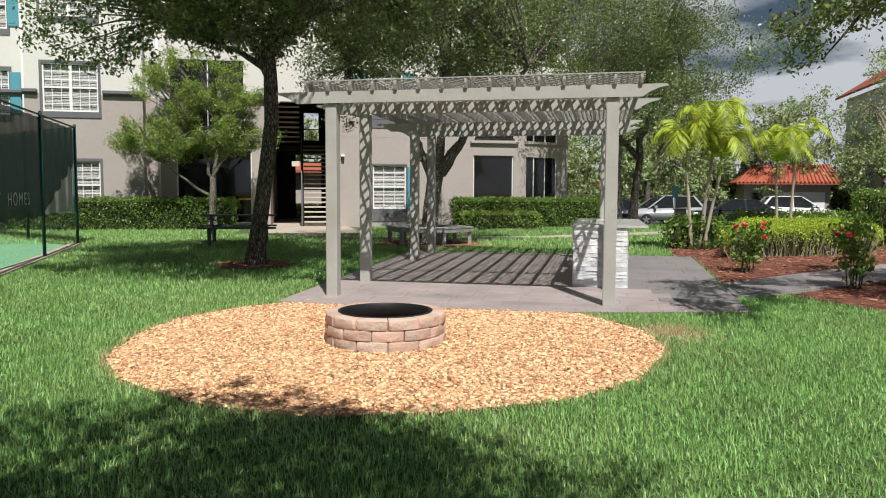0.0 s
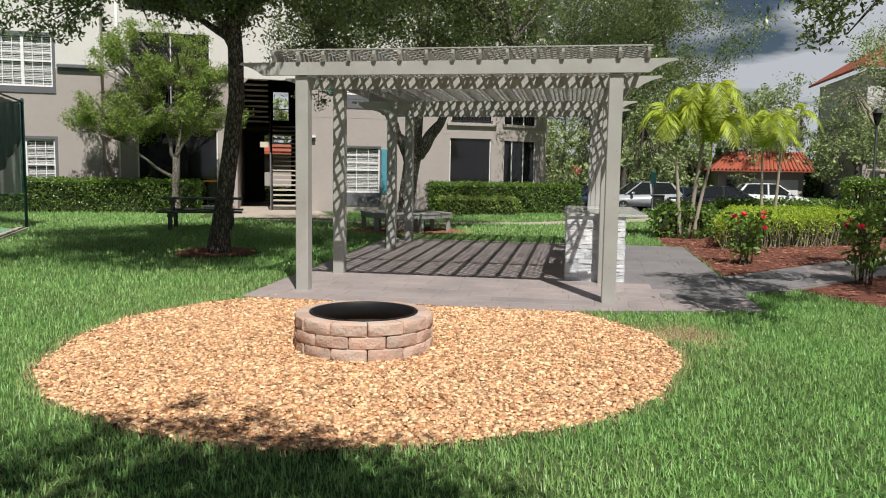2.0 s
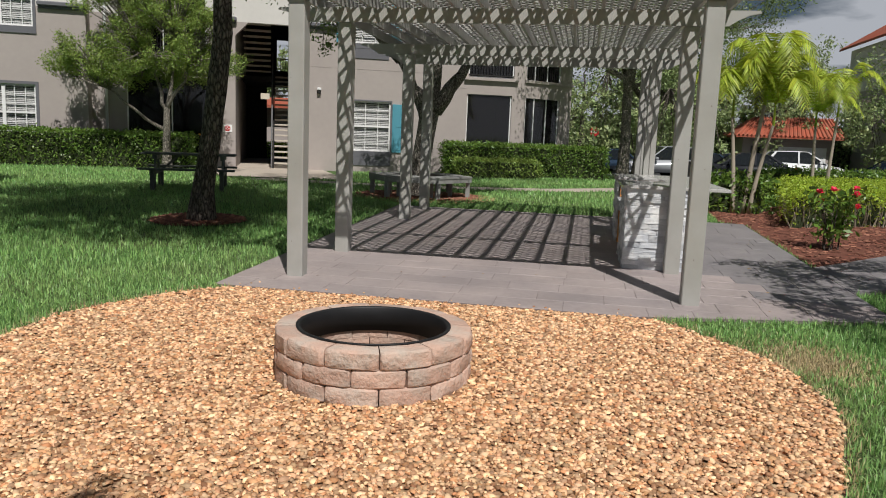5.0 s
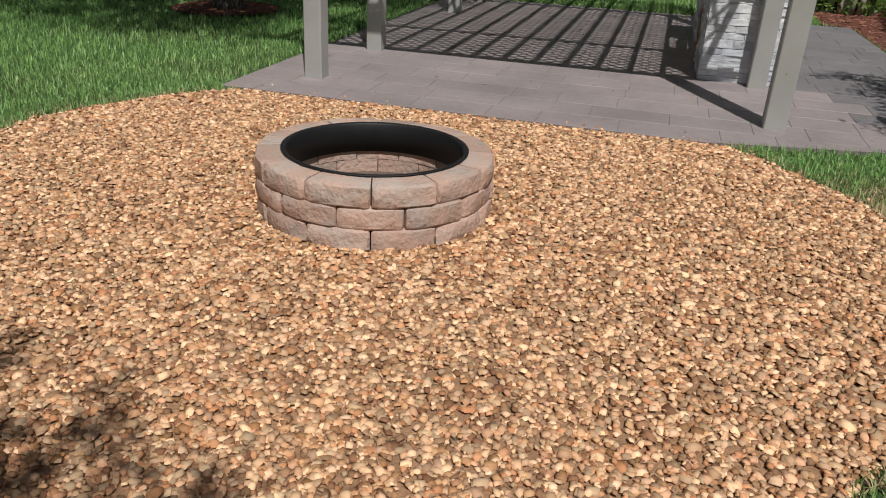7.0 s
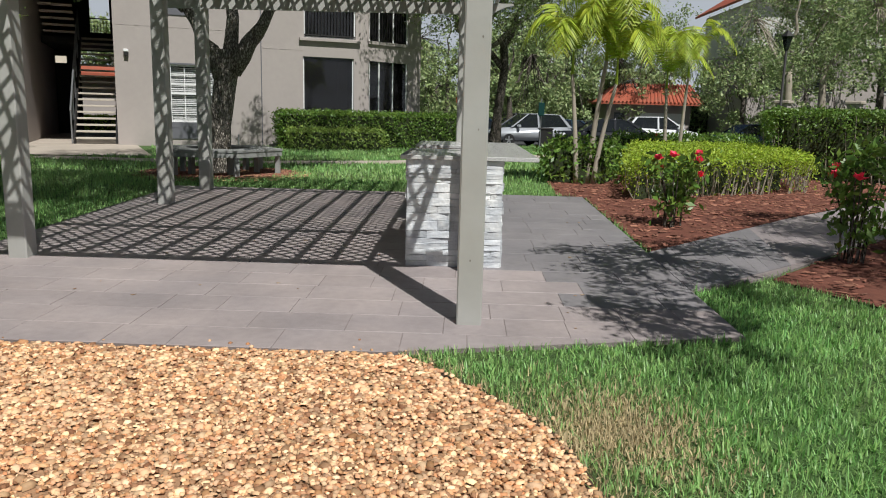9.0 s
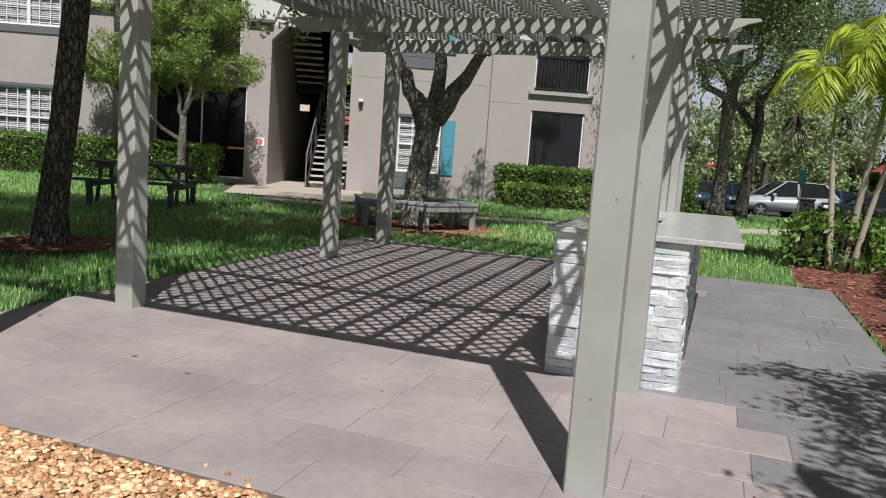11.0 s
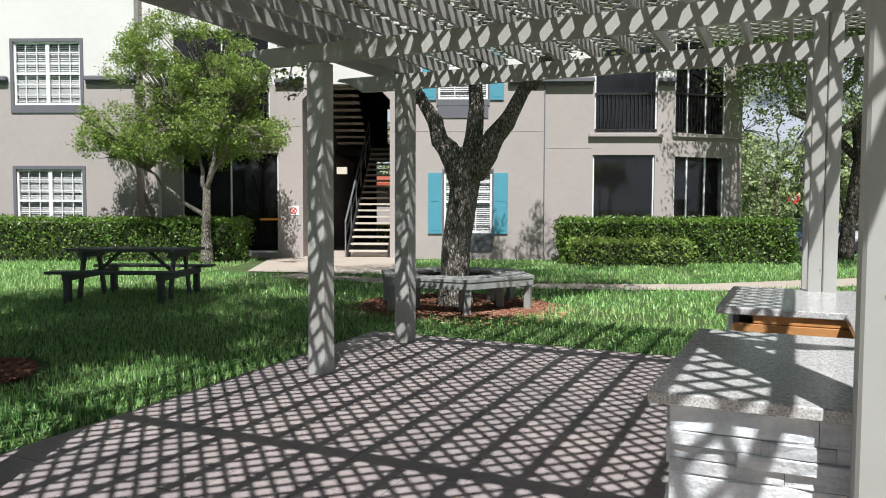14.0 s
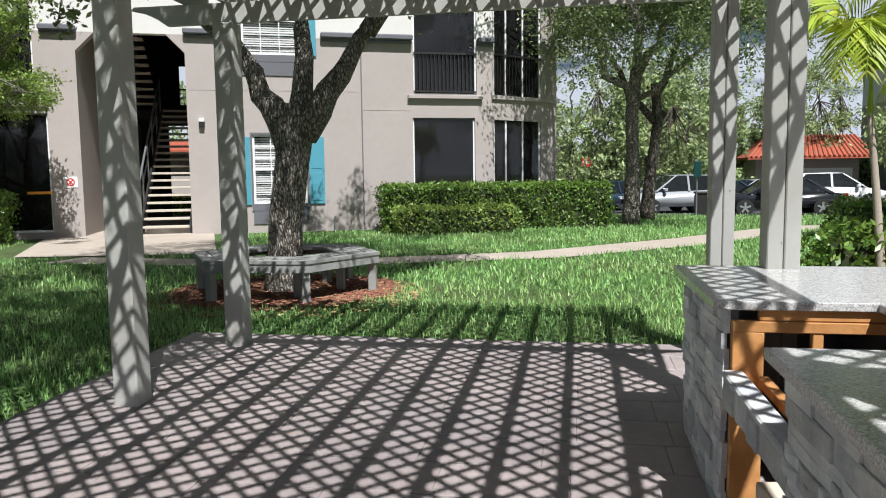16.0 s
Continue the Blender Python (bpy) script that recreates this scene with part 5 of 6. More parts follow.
        L = np.linalg.norm(b - a)
        m = int(L * height * density)
        t, zz = g.uniform(0, 1, m), base + 0.04 + g.uniform(0, 1, m) ** 0.85 * (height - base - 0.03)
        nrm = np.array([(b - a)[1], -(b - a)[0]]) / max(L, 1e-6)
        lump = 0.05 * np.sin(t * L * 3.1 + zz * 4 + i) + 0.035 * np.sin(t * L * 9.3 + zz * 7)
        off = g.normal(0, rough, m) + lump - 0.02
        if bare:
            keep = g.uniform(0, 1, m) < 0.14 + 0.86 * np.clip((zz / height - 0.45) / 0.4, 0, 1)
            t, zz, off = t[keep], zz[keep], off[keep]
        p = a + (b - a) * t[:, None] + nrm * off[:, None]
        pts.append(np.column_stack([p, zz]))
    xs, ys = [p[0] for p in loc], [p[1] for p in loc]
    area = (max(xs) - min(xs)) * (max(ys) - min(ys))
    m = int(area * density * 1.15)
    x, y = g.uniform(min(xs), max(xs), m), g.uniform(min(ys), max(ys), m)
    k = inside(loc, x, y)
    x, y = x[k], y[k]
    pts.append(np.column_stack([x, y, height + g.normal(0, rough * 0.7, len(x)) + 0.035 * np.sin(x * 5) * np.cos(y * 6)]))
    me = leaves_mesh("foliage", np.concatenate(pts), size * 1.45, g)
    f = finish("foliage", me, leafm, root)
    f["kind"] = "stuff"
    return root


def fpoly(u0, v0, u1, v1):
    return [fw(u0, v0), fw(u1, v0), fw(u1, v1), fw(u0, v1)]


hedge("hedge", fpoly(-13.0, 27.6, -1.9, 28.6), 1.08, "clipped dark green hedge along the apartment wall", M["hedge"], 31, 520, 0.06)
hedge("hedge", fpoly(6.25, 28.0, 12.1, 29.0), 1.12, "clipped green hedge under the screened porch", M["hedge"], 32, 620, 0.06)
hedge("hedge", fpoly(6.4, 27.2, 9.3, 27.9), 0.62, "low light green shrub row before the hedge", M["leaf2"], 33, 520, 0.06)
hedge("hedge", [(2.75, 16.75), (6.3, 18.6), (7.5, 24.2), (4.2, 23.4)], 0.62, "low lime-green hedge over the mulch bed", M["limeleaf"], 34, 1500, 0.036, bare=16)
hedge("hedge", [(6.7, 21.6), (10.4, 19.9), (13.5, 19.4), (14.0, 21.2), (10.6, 21.6), (7.1, 23.2)], 1.42, "tall clipped green hedge beside the garden path", M["hedge"], 35, 900, 0.05, bare=5)
hedge("hedge", [(10.6, 17.9), (13.4, 16.0), (14.2, 17.2), (11.4, 18.9)], 1.6, "tall green hedge by the rose bed", M["hedge"], 36, 520, 0.06)
hedge("shrub", [(1.75, 19.3), (2.9, 19.2), (3.3, 20.2), (2.1, 20.4)], 0.7, "loose green shrub at the foot of the palms", M["hedge"], 38, 420, 0.07, rough=0.12, category="shrub")
hedge("shrub", [(4.6, 27.6), (8.6, 27.2), (8.8, 28.2), (4.8, 28.6)], 0.7, "low green shrubs at the lawn edge", M["hedge"], 39, 380, 0.07, rough=0.1, category="shrub")


def stems(parent, n, r, h, seed, material):
    rng = random.Random(seed)
    for _ in range(n):
        bm = bmesh.new()
        a = rng.uniform(0, 2 * math.pi)
        tube(bm, [(0.1 * math.cos(a), 0.1 * math.sin(a), 0), (0.5 * r * math.cos(a), 0.5 * r * math.sin(a), h * 0.5), (r * math.cos(a), r * math.sin(a), h)], [0.012, 0.009, 0.004], 5)
        part("stem", bm, material, parent)


def rose(at, r, h, seed, flowers):
    root = thing("rose_bush", (at[0], at[1], G(at[1]) - 0.02), "dark green rose bush with red blooms in mulch", "rose bush", group="rose bushes")
    stems(root, 9, r * 0.7, h * 0.8, seed, M["barkdark"])
    g = np.random.default_rng(seed)
    # leafy sprays on leggy canes, wider towards the top
    k = int(26 + 30 * r)
    t = g.uniform(0.22, 1.0, k)
    a = g.uniform(0, 2 * np.pi, k)
    q = r * (0.3 + 0.7 * t) * np.sqrt(g.uniform(0, 1, k))
    cen = np.stack([q * np.cos(a), q * np.sin(a), h * t * 0.95], 1)
    m = int(2000 * r)
    p = cen[g.integers(0, k, m)] + g.normal(size=(m, 3)) * 0.075
    f = finish("foliage", leaves_mesh("foliage", p, 0.10, g), M["hedge"], root)
    f["kind"] = "stuff"
    rng = random.Random(seed)
    for k in range(flowers):
        a = rng.uniform(0, 6.28)
        c = Vector((r * 0.8 * math.cos(a), r * 0.8 * math.sin(a) - 0.1, h * rng.uniform(0.7, 1.05)))
        bm = bmesh.new()
        for j in range(9):
            q = j * 2.4
            m4 = Matrix.Translation(c) @ pose(0, 0, 0, rng.uniform(20, 75), 0, math.degrees(q))
            vs = [bm.verts.new(m4 @ Vector(t)) for t in ((0, 0, 0), (0.04, 0.045, 0.014), (0, 0.09, 0.0), (-0.04, 0.045, 0.014))]
            bm.faces.new(vs)
        part("bloom", bm, M["flower"], root, "red bloom")


rose((2.82, 14.65), 0.31, 0.85, 41, 6)
rose((4.05, 12.85), 0.38, 1.15, 42, 3)
rose((5.35, 13.05), 0.62, 1.1, 43, 4)
rose((6.6, 12.3), 0.6, 1.0, 44, 2)


# ---- palms ----
def palm(at, label, trunks, seed, spread=1.0):
    z = G(at[1])
    root = thing("palm_tree", (at[0], at[1], z - 0.02), label, "palm tree", group="golden palms")
    rng = random.Random(seed)
    for (bx, by), (tx, ty, tz), r in trunks:
        bm = bmesh.new()
        k = 9
        tube(bm, [(bx + (tx - bx) * (i / k) ** 1.3, by + (ty - by) * (i / k) ** 1.3, tz * i / k) for i in range(k + 1)], [r * (1.3 - 0.55 * i / k) for i in range(k + 1)], 10, 0.03, rng)
        tr = part("trunk", bm, M["palebark"], root, "slim pale ringed trunk", smooth=True)
        bm = bmesh.new()
        tube(bm, [(tx, ty, tz - 0.02), (tx, ty, tz + 0.45)], [r * 0.8, r * 0.35], 8)
        part("crownshaft", bm, M["limeleaf"], tr, "yellow-green crownshaft")
        for f in range(10):
            a = 2 * math.pi * f / 10 + rng.uniform(-0.3, 0.3)
            L, rise = rng.uniform(0.75, 1.2) * spread, rng.uniform(0.75, 1.45)
            spine = []
            for i in range(9):
                s = i / 8
                spine.append(Vector((tx + math.cos(a) * L * s, ty + math.sin(a) * L * s, tz + 0.4 + rise * math.sin(s * 2.2) - 0.75 * s * s)))
            bm = bmesh.new()
            tube(bm, spine, [0.014 * (1 - 0.8 * i / 8) for i in range(9)], 4)
            for i in range(1, 31):
                s = i / 31
                j = min(int(s * 8), 7)
                p = spine[j].lerp(spine[j + 1], s * 8 - j)
                d = (spine[j + 1] - spine[j]).normalized()
                side = d.cross(Vector((0, 0, 1))).normalized()
                ll = 0.34 * math.sin(math.pi * (0.12 + 0.83 * s)) + 0.06
                for sg in (1, -1):
                    tip = p + (side * sg * 0.8 + d * 0.55).normalized() * ll + Vector((0, 0, -0.6 * ll + rng.uniform(-0.03, 0.03)))
                    w = d * 0.02
                    mid = p.lerp(tip, 0.5) + Vector((0, 0, 0.02))
                    v = [bm.verts.new(q) for q in (p - w * 0.4, mid - w, tip, mid + w, p + w * 0.4)]
                    bm.faces.new(v)
            part("frond", bm, M["palmleaf"], root)
    return root


palm((2.55, 19.3), "cluster of slim golden palms with yellow-green fronds", [((-0.2, 0), (-0.35, 0.1, 1.95), 0.04), ((0.02, 0.1), (0.24, 0.1, 2.2), 0.045), ((0.1, -0.05), (0.42, 0.0, 1.8), 0.038)], 51, 0.88)
palm((5.9, 26.0), "pair of golden palms with yellow-green fronds", [((-0.2, 0), (-0.25, 0.1, 2.0), 0.045), ((0.2, 0.1), (0.3, 0.1, 2.3), 0.045)], 52)


# ---- ring bench round the oak ----
def ring_bench():
    root = thing("tree_bench", (OAK[0], OAK[1], G(OAK[1]) - 0.03), "weathered grey hexagonal timber bench around the oak", "bench")
    R, r, zt, rot = 1.17, 0.62, 0.485, 0.05
    for k in range(6):
        a, b = rot + math.pi / 3 * k, rot + math.pi / 3 * (k + 1)
        n = 3
        for i in range(n):
            r0, r1 = r + (R - r) * i / n + 0.006, r + (R - r) * (i + 1) / n - 0.006
            pts = [(r0 * math.cos(a), r0 * math.sin(a), zt - 0.035), (r1 * math.cos(a), r1 * math.sin(a), zt - 0.035), (r1 * math.cos(b), r1 * math.sin(b), zt - 0.035), (r0 * math.cos(b), r0 * math.sin(b), zt - 0.035)]
            part("seat_board", slab(bmesh.new(), pts, 0.035, (0, 0, 1)), M["bench"], root)
        q = R - 0.02
        pts = [(q * math.cos(a), q * math.sin(a), zt - 0.13), (q * math.cos(b), q * math.sin(b), zt - 0.13), ((q - 0.035) * math.cos(b), (q - 0.035) * math.sin(b), zt - 0.13), ((q - 0.035) * math.cos(a), (q - 0.035) * math.sin(a), zt - 0.13)]
        part("apron", slab(bmesh.new(), pts, 0.093, (0, 0, 1)), M["bench"], root)
        for rr in (R - 0.1, r + 0.06):
            part("leg", boxed(-0.045, -0.045, 0, 0.045, 0.045, zt - 0.036, m=pose(rr * math.cos(a), rr * math.sin(a), 0, 0, 0, math.degrees(a)), bevel=0.005), M["bench"], root)


ring_bench()


# ---- picnic table ----
def picnic_table():
    at = (-9.0, 18.2)
    root = thing("picnic_table", (at[0], at[1], G(at[1]) - 0.03), "dark green-black wooden picnic table with attached benches", "picnic table", rz=24)
    for k in range(5):
        y = -0.36 + 0.145 * k
        part("tabletop_board", boxed(-0.95, y, 0.73, 0.95, y + 0.137, 0.77, bevel=0.004), M["tablegreen"], root)
    for s in (-1, 1):
        for k in range(2):
            y = s * 0.72 - 0.14 + 0.145 * k
            part("bench_board", boxed(-0.95, y, 0.43, 0.95, y + 0.137, 0.47, bevel=0.004), M["tablegreen"], root)
    for x in (-0.68, 0.68):
        part("cross_beam", boxed(x - 0.045, -0.8, 0.335, x + 0.045, 0.8, 0.425), M["tablegreen"], root)
        part("top_batten", boxed(x - 0.045, -0.34, 0.64, x + 0.045, 0.34, 0.728), M["tablegreen"], root)
        for s in (-1, 1):
            part("leg", slab(bmesh.new(), [(x - 0.02, s * 0.28, 0.64), (x - 0.02, s * 0.19, 0.64), (x - 0.02, s * 0.36, 0.0), (x - 0.02, s * 0.45, 0.0)], 0.04, (1, 0, 0)), M["tablegreen"], root)
            part("leg", boxed(x - 0.04, s * 0.72 - 0.05, 0.0, x + 0.04, s * 0.72 + 0.05, 0.334), M["tablegreen"], root)
        sg = -1 if x > 0 else 1
        part("brace", slab(bmesh.new(), [(x + sg * 0.03, -0.04, 0.37), (x + sg * 0.09, -0.04, 0.37), (x + sg * 0.5, -0.04, 0.72), (x + sg * 0.43, -0.04, 0.72)], 0.05, (0, 1, 0)), M["tablegreen"], root)


picnic_table()


# ---- court fence ----
FA, FB = Vector((-9.87, 11.07, 0)), Vector((-12.5, 16.3, 0))
FD = (FB - FA).normalized()


def chain_panel(bm, a, b, z0, z1):
    """Diagonal wires of a chain-link panel between two plan points."""
    L = (b - a).length
    d = (b - a).normalized()
    nrm = Vector((d.y, -d.x, 0)) * 0.0022
    H = z1 - z0
    s = 0.075
    for sg in (1, -1):
        c = -H
        while c < L:
            s0, s1 = max(0.0, c), min(L, c + H)
            if s1 - s0 > 0.02:
                za, zb = (s0 - c, s1 - c)
                if sg < 0:
                    za, zb = H - za, H - zb
                p, q = a + d * s0 + Vector((0, 0, z0 + za)), a + d * s1 + Vector((0, 0, z0 + zb))
                up = Vector((0, 0, 0.0024))
                v = [bm.verts.new(t) for t in (p - up + nrm * sg, q - up + nrm * sg, q + up + nrm * sg, p + up + nrm * sg)]
                bm.faces.new(v)
            c += s


def court_fence():
    root = thing("court_fence", (FA.x, FA.y, 0.0), "dark green chain-link court fence with a lettered windscreen", "fence")
    inv = root.matrix_basis.inverted()
    corner = FA + FD * 6.6
    side = Vector((-FD.y, FD.x, 0))
    turn = side * 0.6 + FD * 0.8
    posts = [FA + FD * s for s in (-9.5, -6.27, -3.05, 0.18, 3.4)] + [corner] + [corner + turn * s for s in (2.9, 5.7, 8.5)]
    for p in posts:
        z = G(p.y)
        bm = bmesh.new()
        q = inv @ Vector((p.x, p.y, 0))
        cyl(bm, q.x, q.y, z - 0.05, 3.12, 0.036, 12)
        part("post", bm, M["fence"], root, smooth=True)
        bm = bmesh.new()
        cyl(bm, q.x, q.y, 3.12, 3.16, 0.042, 12, 0.02)
        part("cap", bm, M["fence"], root)
    for a, b in zip(posts, posts[1:]):
        la, lb = inv @ a, inv @ b
        la.z = lb.z = 0
        for zz, r in ((3.08, 0.021), (0.10, 0.010)):
            bm = bmesh.new()
            tube(bm, [la + Vector((0, 0, zz)), lb + Vector((0, 0, zz))], [r, r], 8)
            part("rail", bm, M["fence"], root)
        bm = bmesh.new()
        chain_panel(bm, la, lb, 0.06, 3.07)
        w = part("chain_link", bm, M["fence"], root, "green chain-link mesh")
        w["kind"] = "stuff"
    # windscreen cloth behind the wire
    for a, b in zip(posts, posts[1:]):
        d = (b - a).normalized()
        back = Vector((d.y, -d.x, 0)) * -0.03
        la, lb = inv @ (a + back), inv @ (b + back)
        bm = bmesh.new()
        n = 24
        cols = []
        for i in range(n + 1):
            p = la.lerp(lb, i / n) - Vector((d.y, -d.x, 0)) * 0.02 * math.sin(i * 1.3 + a.y)
            last = a is posts[4]
            lowz = 0.93 + 0.03 * math.sin(i * 0.9) + (1.25 * i / n if last else 0)
            cols.append([bm.verts.new((p.x, p.y, lowz)), bm.verts.new((p.x, p.y, 2.2)), bm.verts.new((p.x, p.y, 3.03))])
        for c0, c1 in zip(cols, cols[1:]):
            bm.faces.new((c0[0], c1[0], c1[1], c0[1]))
            bm.faces.new((c0[1], c1[1], c1[2], c0[2]))
        part("windscreen", bm, M["windscreen"], root, "dark green windscreen cloth")
    d = FD
    la, lb = inv @ (posts[4] - Vector((d.y, -d.x, 0)) * 0.06), inv @ (posts[5] - Vector((d.y, -d.x, 0)) * 0.06)
    bm = bmesh.new()
    rows = []
    for i in range(13):
        p = la.lerp(lb, 0.05 + 0.94 * i / 12) - Vector((d.y, -d.x, 0)) * 0.03 * math.sin(i * 1.7)
        rows.append((bm.verts.new((p.x, p.y, 0.98)), bm.verts.new((p.x, p.y, 1.05 + 1.25 * i / 12))))
    for (a0, a1), (b0, b1) in zip(rows, rows[1:]):
        bm.faces.new((a0, b0, b1, a1))
    part("cloth_flap", bm, M["paleclothm"], root, "loose pale cloth flap")
    # pale lettering on the cloth, white to stand in for light from behind
    cu = bpy.data.curves.new("lettering", "FONT")
    cu.body, cu.size, cu.extrude, cu.space_character = "APARTMENT  HOMES", 0.36, 0.001, 1.35
    cu.align_x = "RIGHT"
    tmp = bpy.data.objects.new("lettering_src", cu)
    scene.collection.objects.link(tmp)
    me = bpy.data.meshes.new_from_object(tmp)
    bpy.data.objects.remove(tmp)
    ob = finish("lettering", me, M["white"], root, "pale letters on the windscreen")
    ang = math.degrees(math.atan2(FD.y, FD.x))
    at = inv @ (FA + FD * 2.5)
    nrm = Vector((FD.y, -FD.x, 0)) * -0.012
    ob.matrix_basis = Matrix.Translation((at.x + nrm.x, at.y + nrm.y, 1.20)) @ pose(0, 0, 0, 90, 0, ang)
    # added concrete kerb, in place of a thin dirt edge under the fence
    bm = bmesh.new()
    nn = Vector((FD.y, -FD.x, 0))
    s0, s1 = FA - FD * 9.5, corner
    slab(bm, [(inv @ (p + nn * o)) + Vector((0, 0, G(p.y) - 0.05)) for p, o in ((s0, 0.06), (s1, 0.06), (s1, -0.2), (s0, -0.2))], 0.055, (0, 0, 1))
    part("kerb", bm, M["walk"], root, "added pale concrete kerb in place of the dirt edge under the fence")
    return corner, side, corner + turn * 8.5


CORNER, SIDE, FAR_POST = court_fence()
c0 = FA - FD * 9.5
draped("court_surface", [(p.x, p.y) for p in (c0 + SIDE * 0.25, c0 + SIDE * 18, FAR_POST + SIDE * 12, FAR_POST + SIDE * 0.2 - FD * 0.15, CORNER + SIDE * 0.25 - FD * 0.2)][::-1], -0.012, M["court"], label="green tennis court surface behind the fence", category="court")


# ---- cars ----
def car(at, rz, label, paint, kind="sedan"):
    root = thing("car", (at[0], at[1], G(at[1]) - 0.01), label, "car", group="parked cars", rz=rz)
    suv = kind == "suv"
    h, bl = (1.72, 1.0) if suv else (1.45, 0.88)
    L = 2.3
    hw = 0.9
    prof_low = [(-L, 0.32), (-L, 0.72), (-L + 0.12, 0.82), (-1.15, bl), (1.55, bl + 0.04), (L - 0.1, bl - 0.04 if not suv else bl + 0.05), (L, 0.62), (L - 0.02, 0.32)]
    bm = bmesh.new()
    slab(bm, [(x, -hw, z) for x, z in prof_low], hw * 2, (0, 1, 0))
    bmesh.ops.bevel(bm, geom=bm.edges[:], offset=0.07, segments=2, affect="EDGES")
    body = part("body", bm, paint, root, smooth=True)
    # cabin: narrower towards the roof
    cab = [(-1.25, bl - 0.02), (-0.45 if not suv else -0.3, h - 0.04), (0.9 if not suv else 1.6, h - 0.06), (1.75 if not suv else 2.2, bl + 0.05 * suv)]
    roof = [(-0.42 if not suv else -0.34, h - 0.05), (-0.25, h - 0.01), (0.3, h + 0.01), (0.8 if not suv else 1.5, h - 0.02), (0.92 if not suv else 1.72, h - 0.08)]
    bm = bmesh.new()
    a = [bm.verts.new((x, -hw + 0.06 + (z - bl) * 0.28, z)) for x, z in cab]
    b = [bm.verts.new((x, hw - 0.06 - (z - bl) * 0.28, z)) for x, z in cab]
    bm.faces.new(a)
    bm.faces.new(b[::-1])
    for i in range(4):
        bm.faces.new((a[i], b[i], b[(i + 1) % 4], a[(i + 1) % 4]))
    bmesh.ops.recalc_face_normals(bm, faces=bm.faces)
    part("cabin_glass", bm, M["carglass"], root, "dark car glass")
    bm = bmesh.new()
    top = hw - 0.06 - (h - bl) * 0.28
    slab(bm, [(x, -top - 0.02, z) for x, z in roof], 2 * top + 0.04, (0, 1, 0))
    bmesh.ops.bevel(bm, geom=bm.edges[:], offset=0.03, segments=2, affect="EDGES")
    part("roof", bm, paint, root, smooth=True)
    for sgn in (-1, 1):
        for x0, x1 in ((-1.27, cab[1][0] + 0.02), (0.25, 0.32), (cab[2][0], cab[3][0] + 0.02)):
            za, zb = bl, h - 0.04
            bm = bmesh.new()
            y0, y1 = sgn * (hw - 0.045), sgn * (hw - 0.045 - (zb - za) * 0.28)
            if x0 == 0.25:
                p = [(0.25, y0, za), (0.35, y0, za), (0.35, y1, zb), (0.25, y1, zb)]
            elif x0 < 0:
                p = [(x0 - 0.06, y0, za), (x0 + 0.06, y0, za), (x1 + 0.06, y1, zb), (x1 - 0.04, y1, zb)]
            else:
                p = [(x1 - 0.16, y0, za), (x1 + 0.05, y0, za), (x0 + 0.05, y1, zb), (x0 - 0.08, y1, zb)]
            slab(bm, p, 0.02, (0, sgn, 0))
            part("pillar", bm, paint, root)
        for x in (-1.42, 1.40):
            bm = bmesh.new()
            tube(bm, [(x, sgn * (hw - 0.2), 0.33), (x, sgn * (hw + 0.012), 0.33)], [0.33, 0.33], 20)
            wheel = part("wheel", bm, M["rubber"], root, "black tyre", smooth=False)
            bm = bmesh.new()
            for k in range(5):
                t = 2 * math.pi * k / 5
                box(bm, -0.035, -0.012, 0.03, 0.035, 0.012, 0.21, m=pose(x, sgn * (hw + 0.02), 0.33) @ pose(0, 0, 0, 0, math.degrees(t), 0))
            tube(bm, [(x, sgn * (hw + 0.01), 0.33), (x, sgn * (hw + 0.035), 0.33)], [0.06, 0.05], 10)
            part("rim", bm, M["chrome"], wheel, "silver alloy rim")
        part("headlight", boxed(-L - 0.005, sgn * 0.78 - 0.16, 0.62, -L + 0.25, sgn * 0.78 + 0.1, 0.76, bevel=0.02), M["lamp"], root, "clear headlight")
        part("tail_light", boxed(L - 0.16, sgn * 0.8 - 0.1, 0.68, L + 0.005, sgn * 0.8 + 0.09, 0.86, bevel=0.02), M["redlamp"], root, "red tail light")
        part("mirror", boxed(-0.98, sgn * (hw + 0.1) - 0.09, bl, -0.82, sgn * (hw + 0.1) + 0.09, bl + 0.14, bevel=0.02), paint, root)
    part("grille", boxed(-L - 0.012, -0.5, 0.42, -L + 0.05, 0.5, 0.66, bevel=0.01), M["rubber"], root, "black grille")
    part("bumper", boxed(-L - 0.03, -0.85, 0.26, -L + 0.2, 0.85, 0.40, bevel=0.03), paint, root)
    part("bumper", boxed(L - 0.2, -0.85, 0.26, L + 0.03, 0.85, 0.50, bevel=0.03), paint, root)


BLACK, WHITE, SILVER, NAVY = paint_mat("black_car_paint", (0.012, 0.013, 0.016)), paint_mat("white_car_paint", (0.75, 0.76, 0.77)), paint_mat("silver_car_paint", (0.50, 0.52, 0.55), 0.4), paint_mat("navy_car_paint", (0.035, 0.06, 0.10), 0.3)
GREY = paint_mat("grey_car_paint", (0.16, 0.17, 0.17), 0.3)
car((7.1, 42.2), 2, "black sedan parked on asphalt", BLACK)
car((12.3, 52.3), 182, "white sport utility car parked on asphalt", WHITE, "suv")
car((3.7, 46.3), 20, "silver sport utility car parked on asphalt", SILVER, "suv")
car((5.6, 47.4), 24, "dark navy sedan parked nose to the lawn", NAVY)
car((7.9, 49.5), 20, "silver sedan parked nose to the lawn", SILVER)
car((0.6, 48.5), 50, "slate blue sedan parked beneath the trees", NAVY)
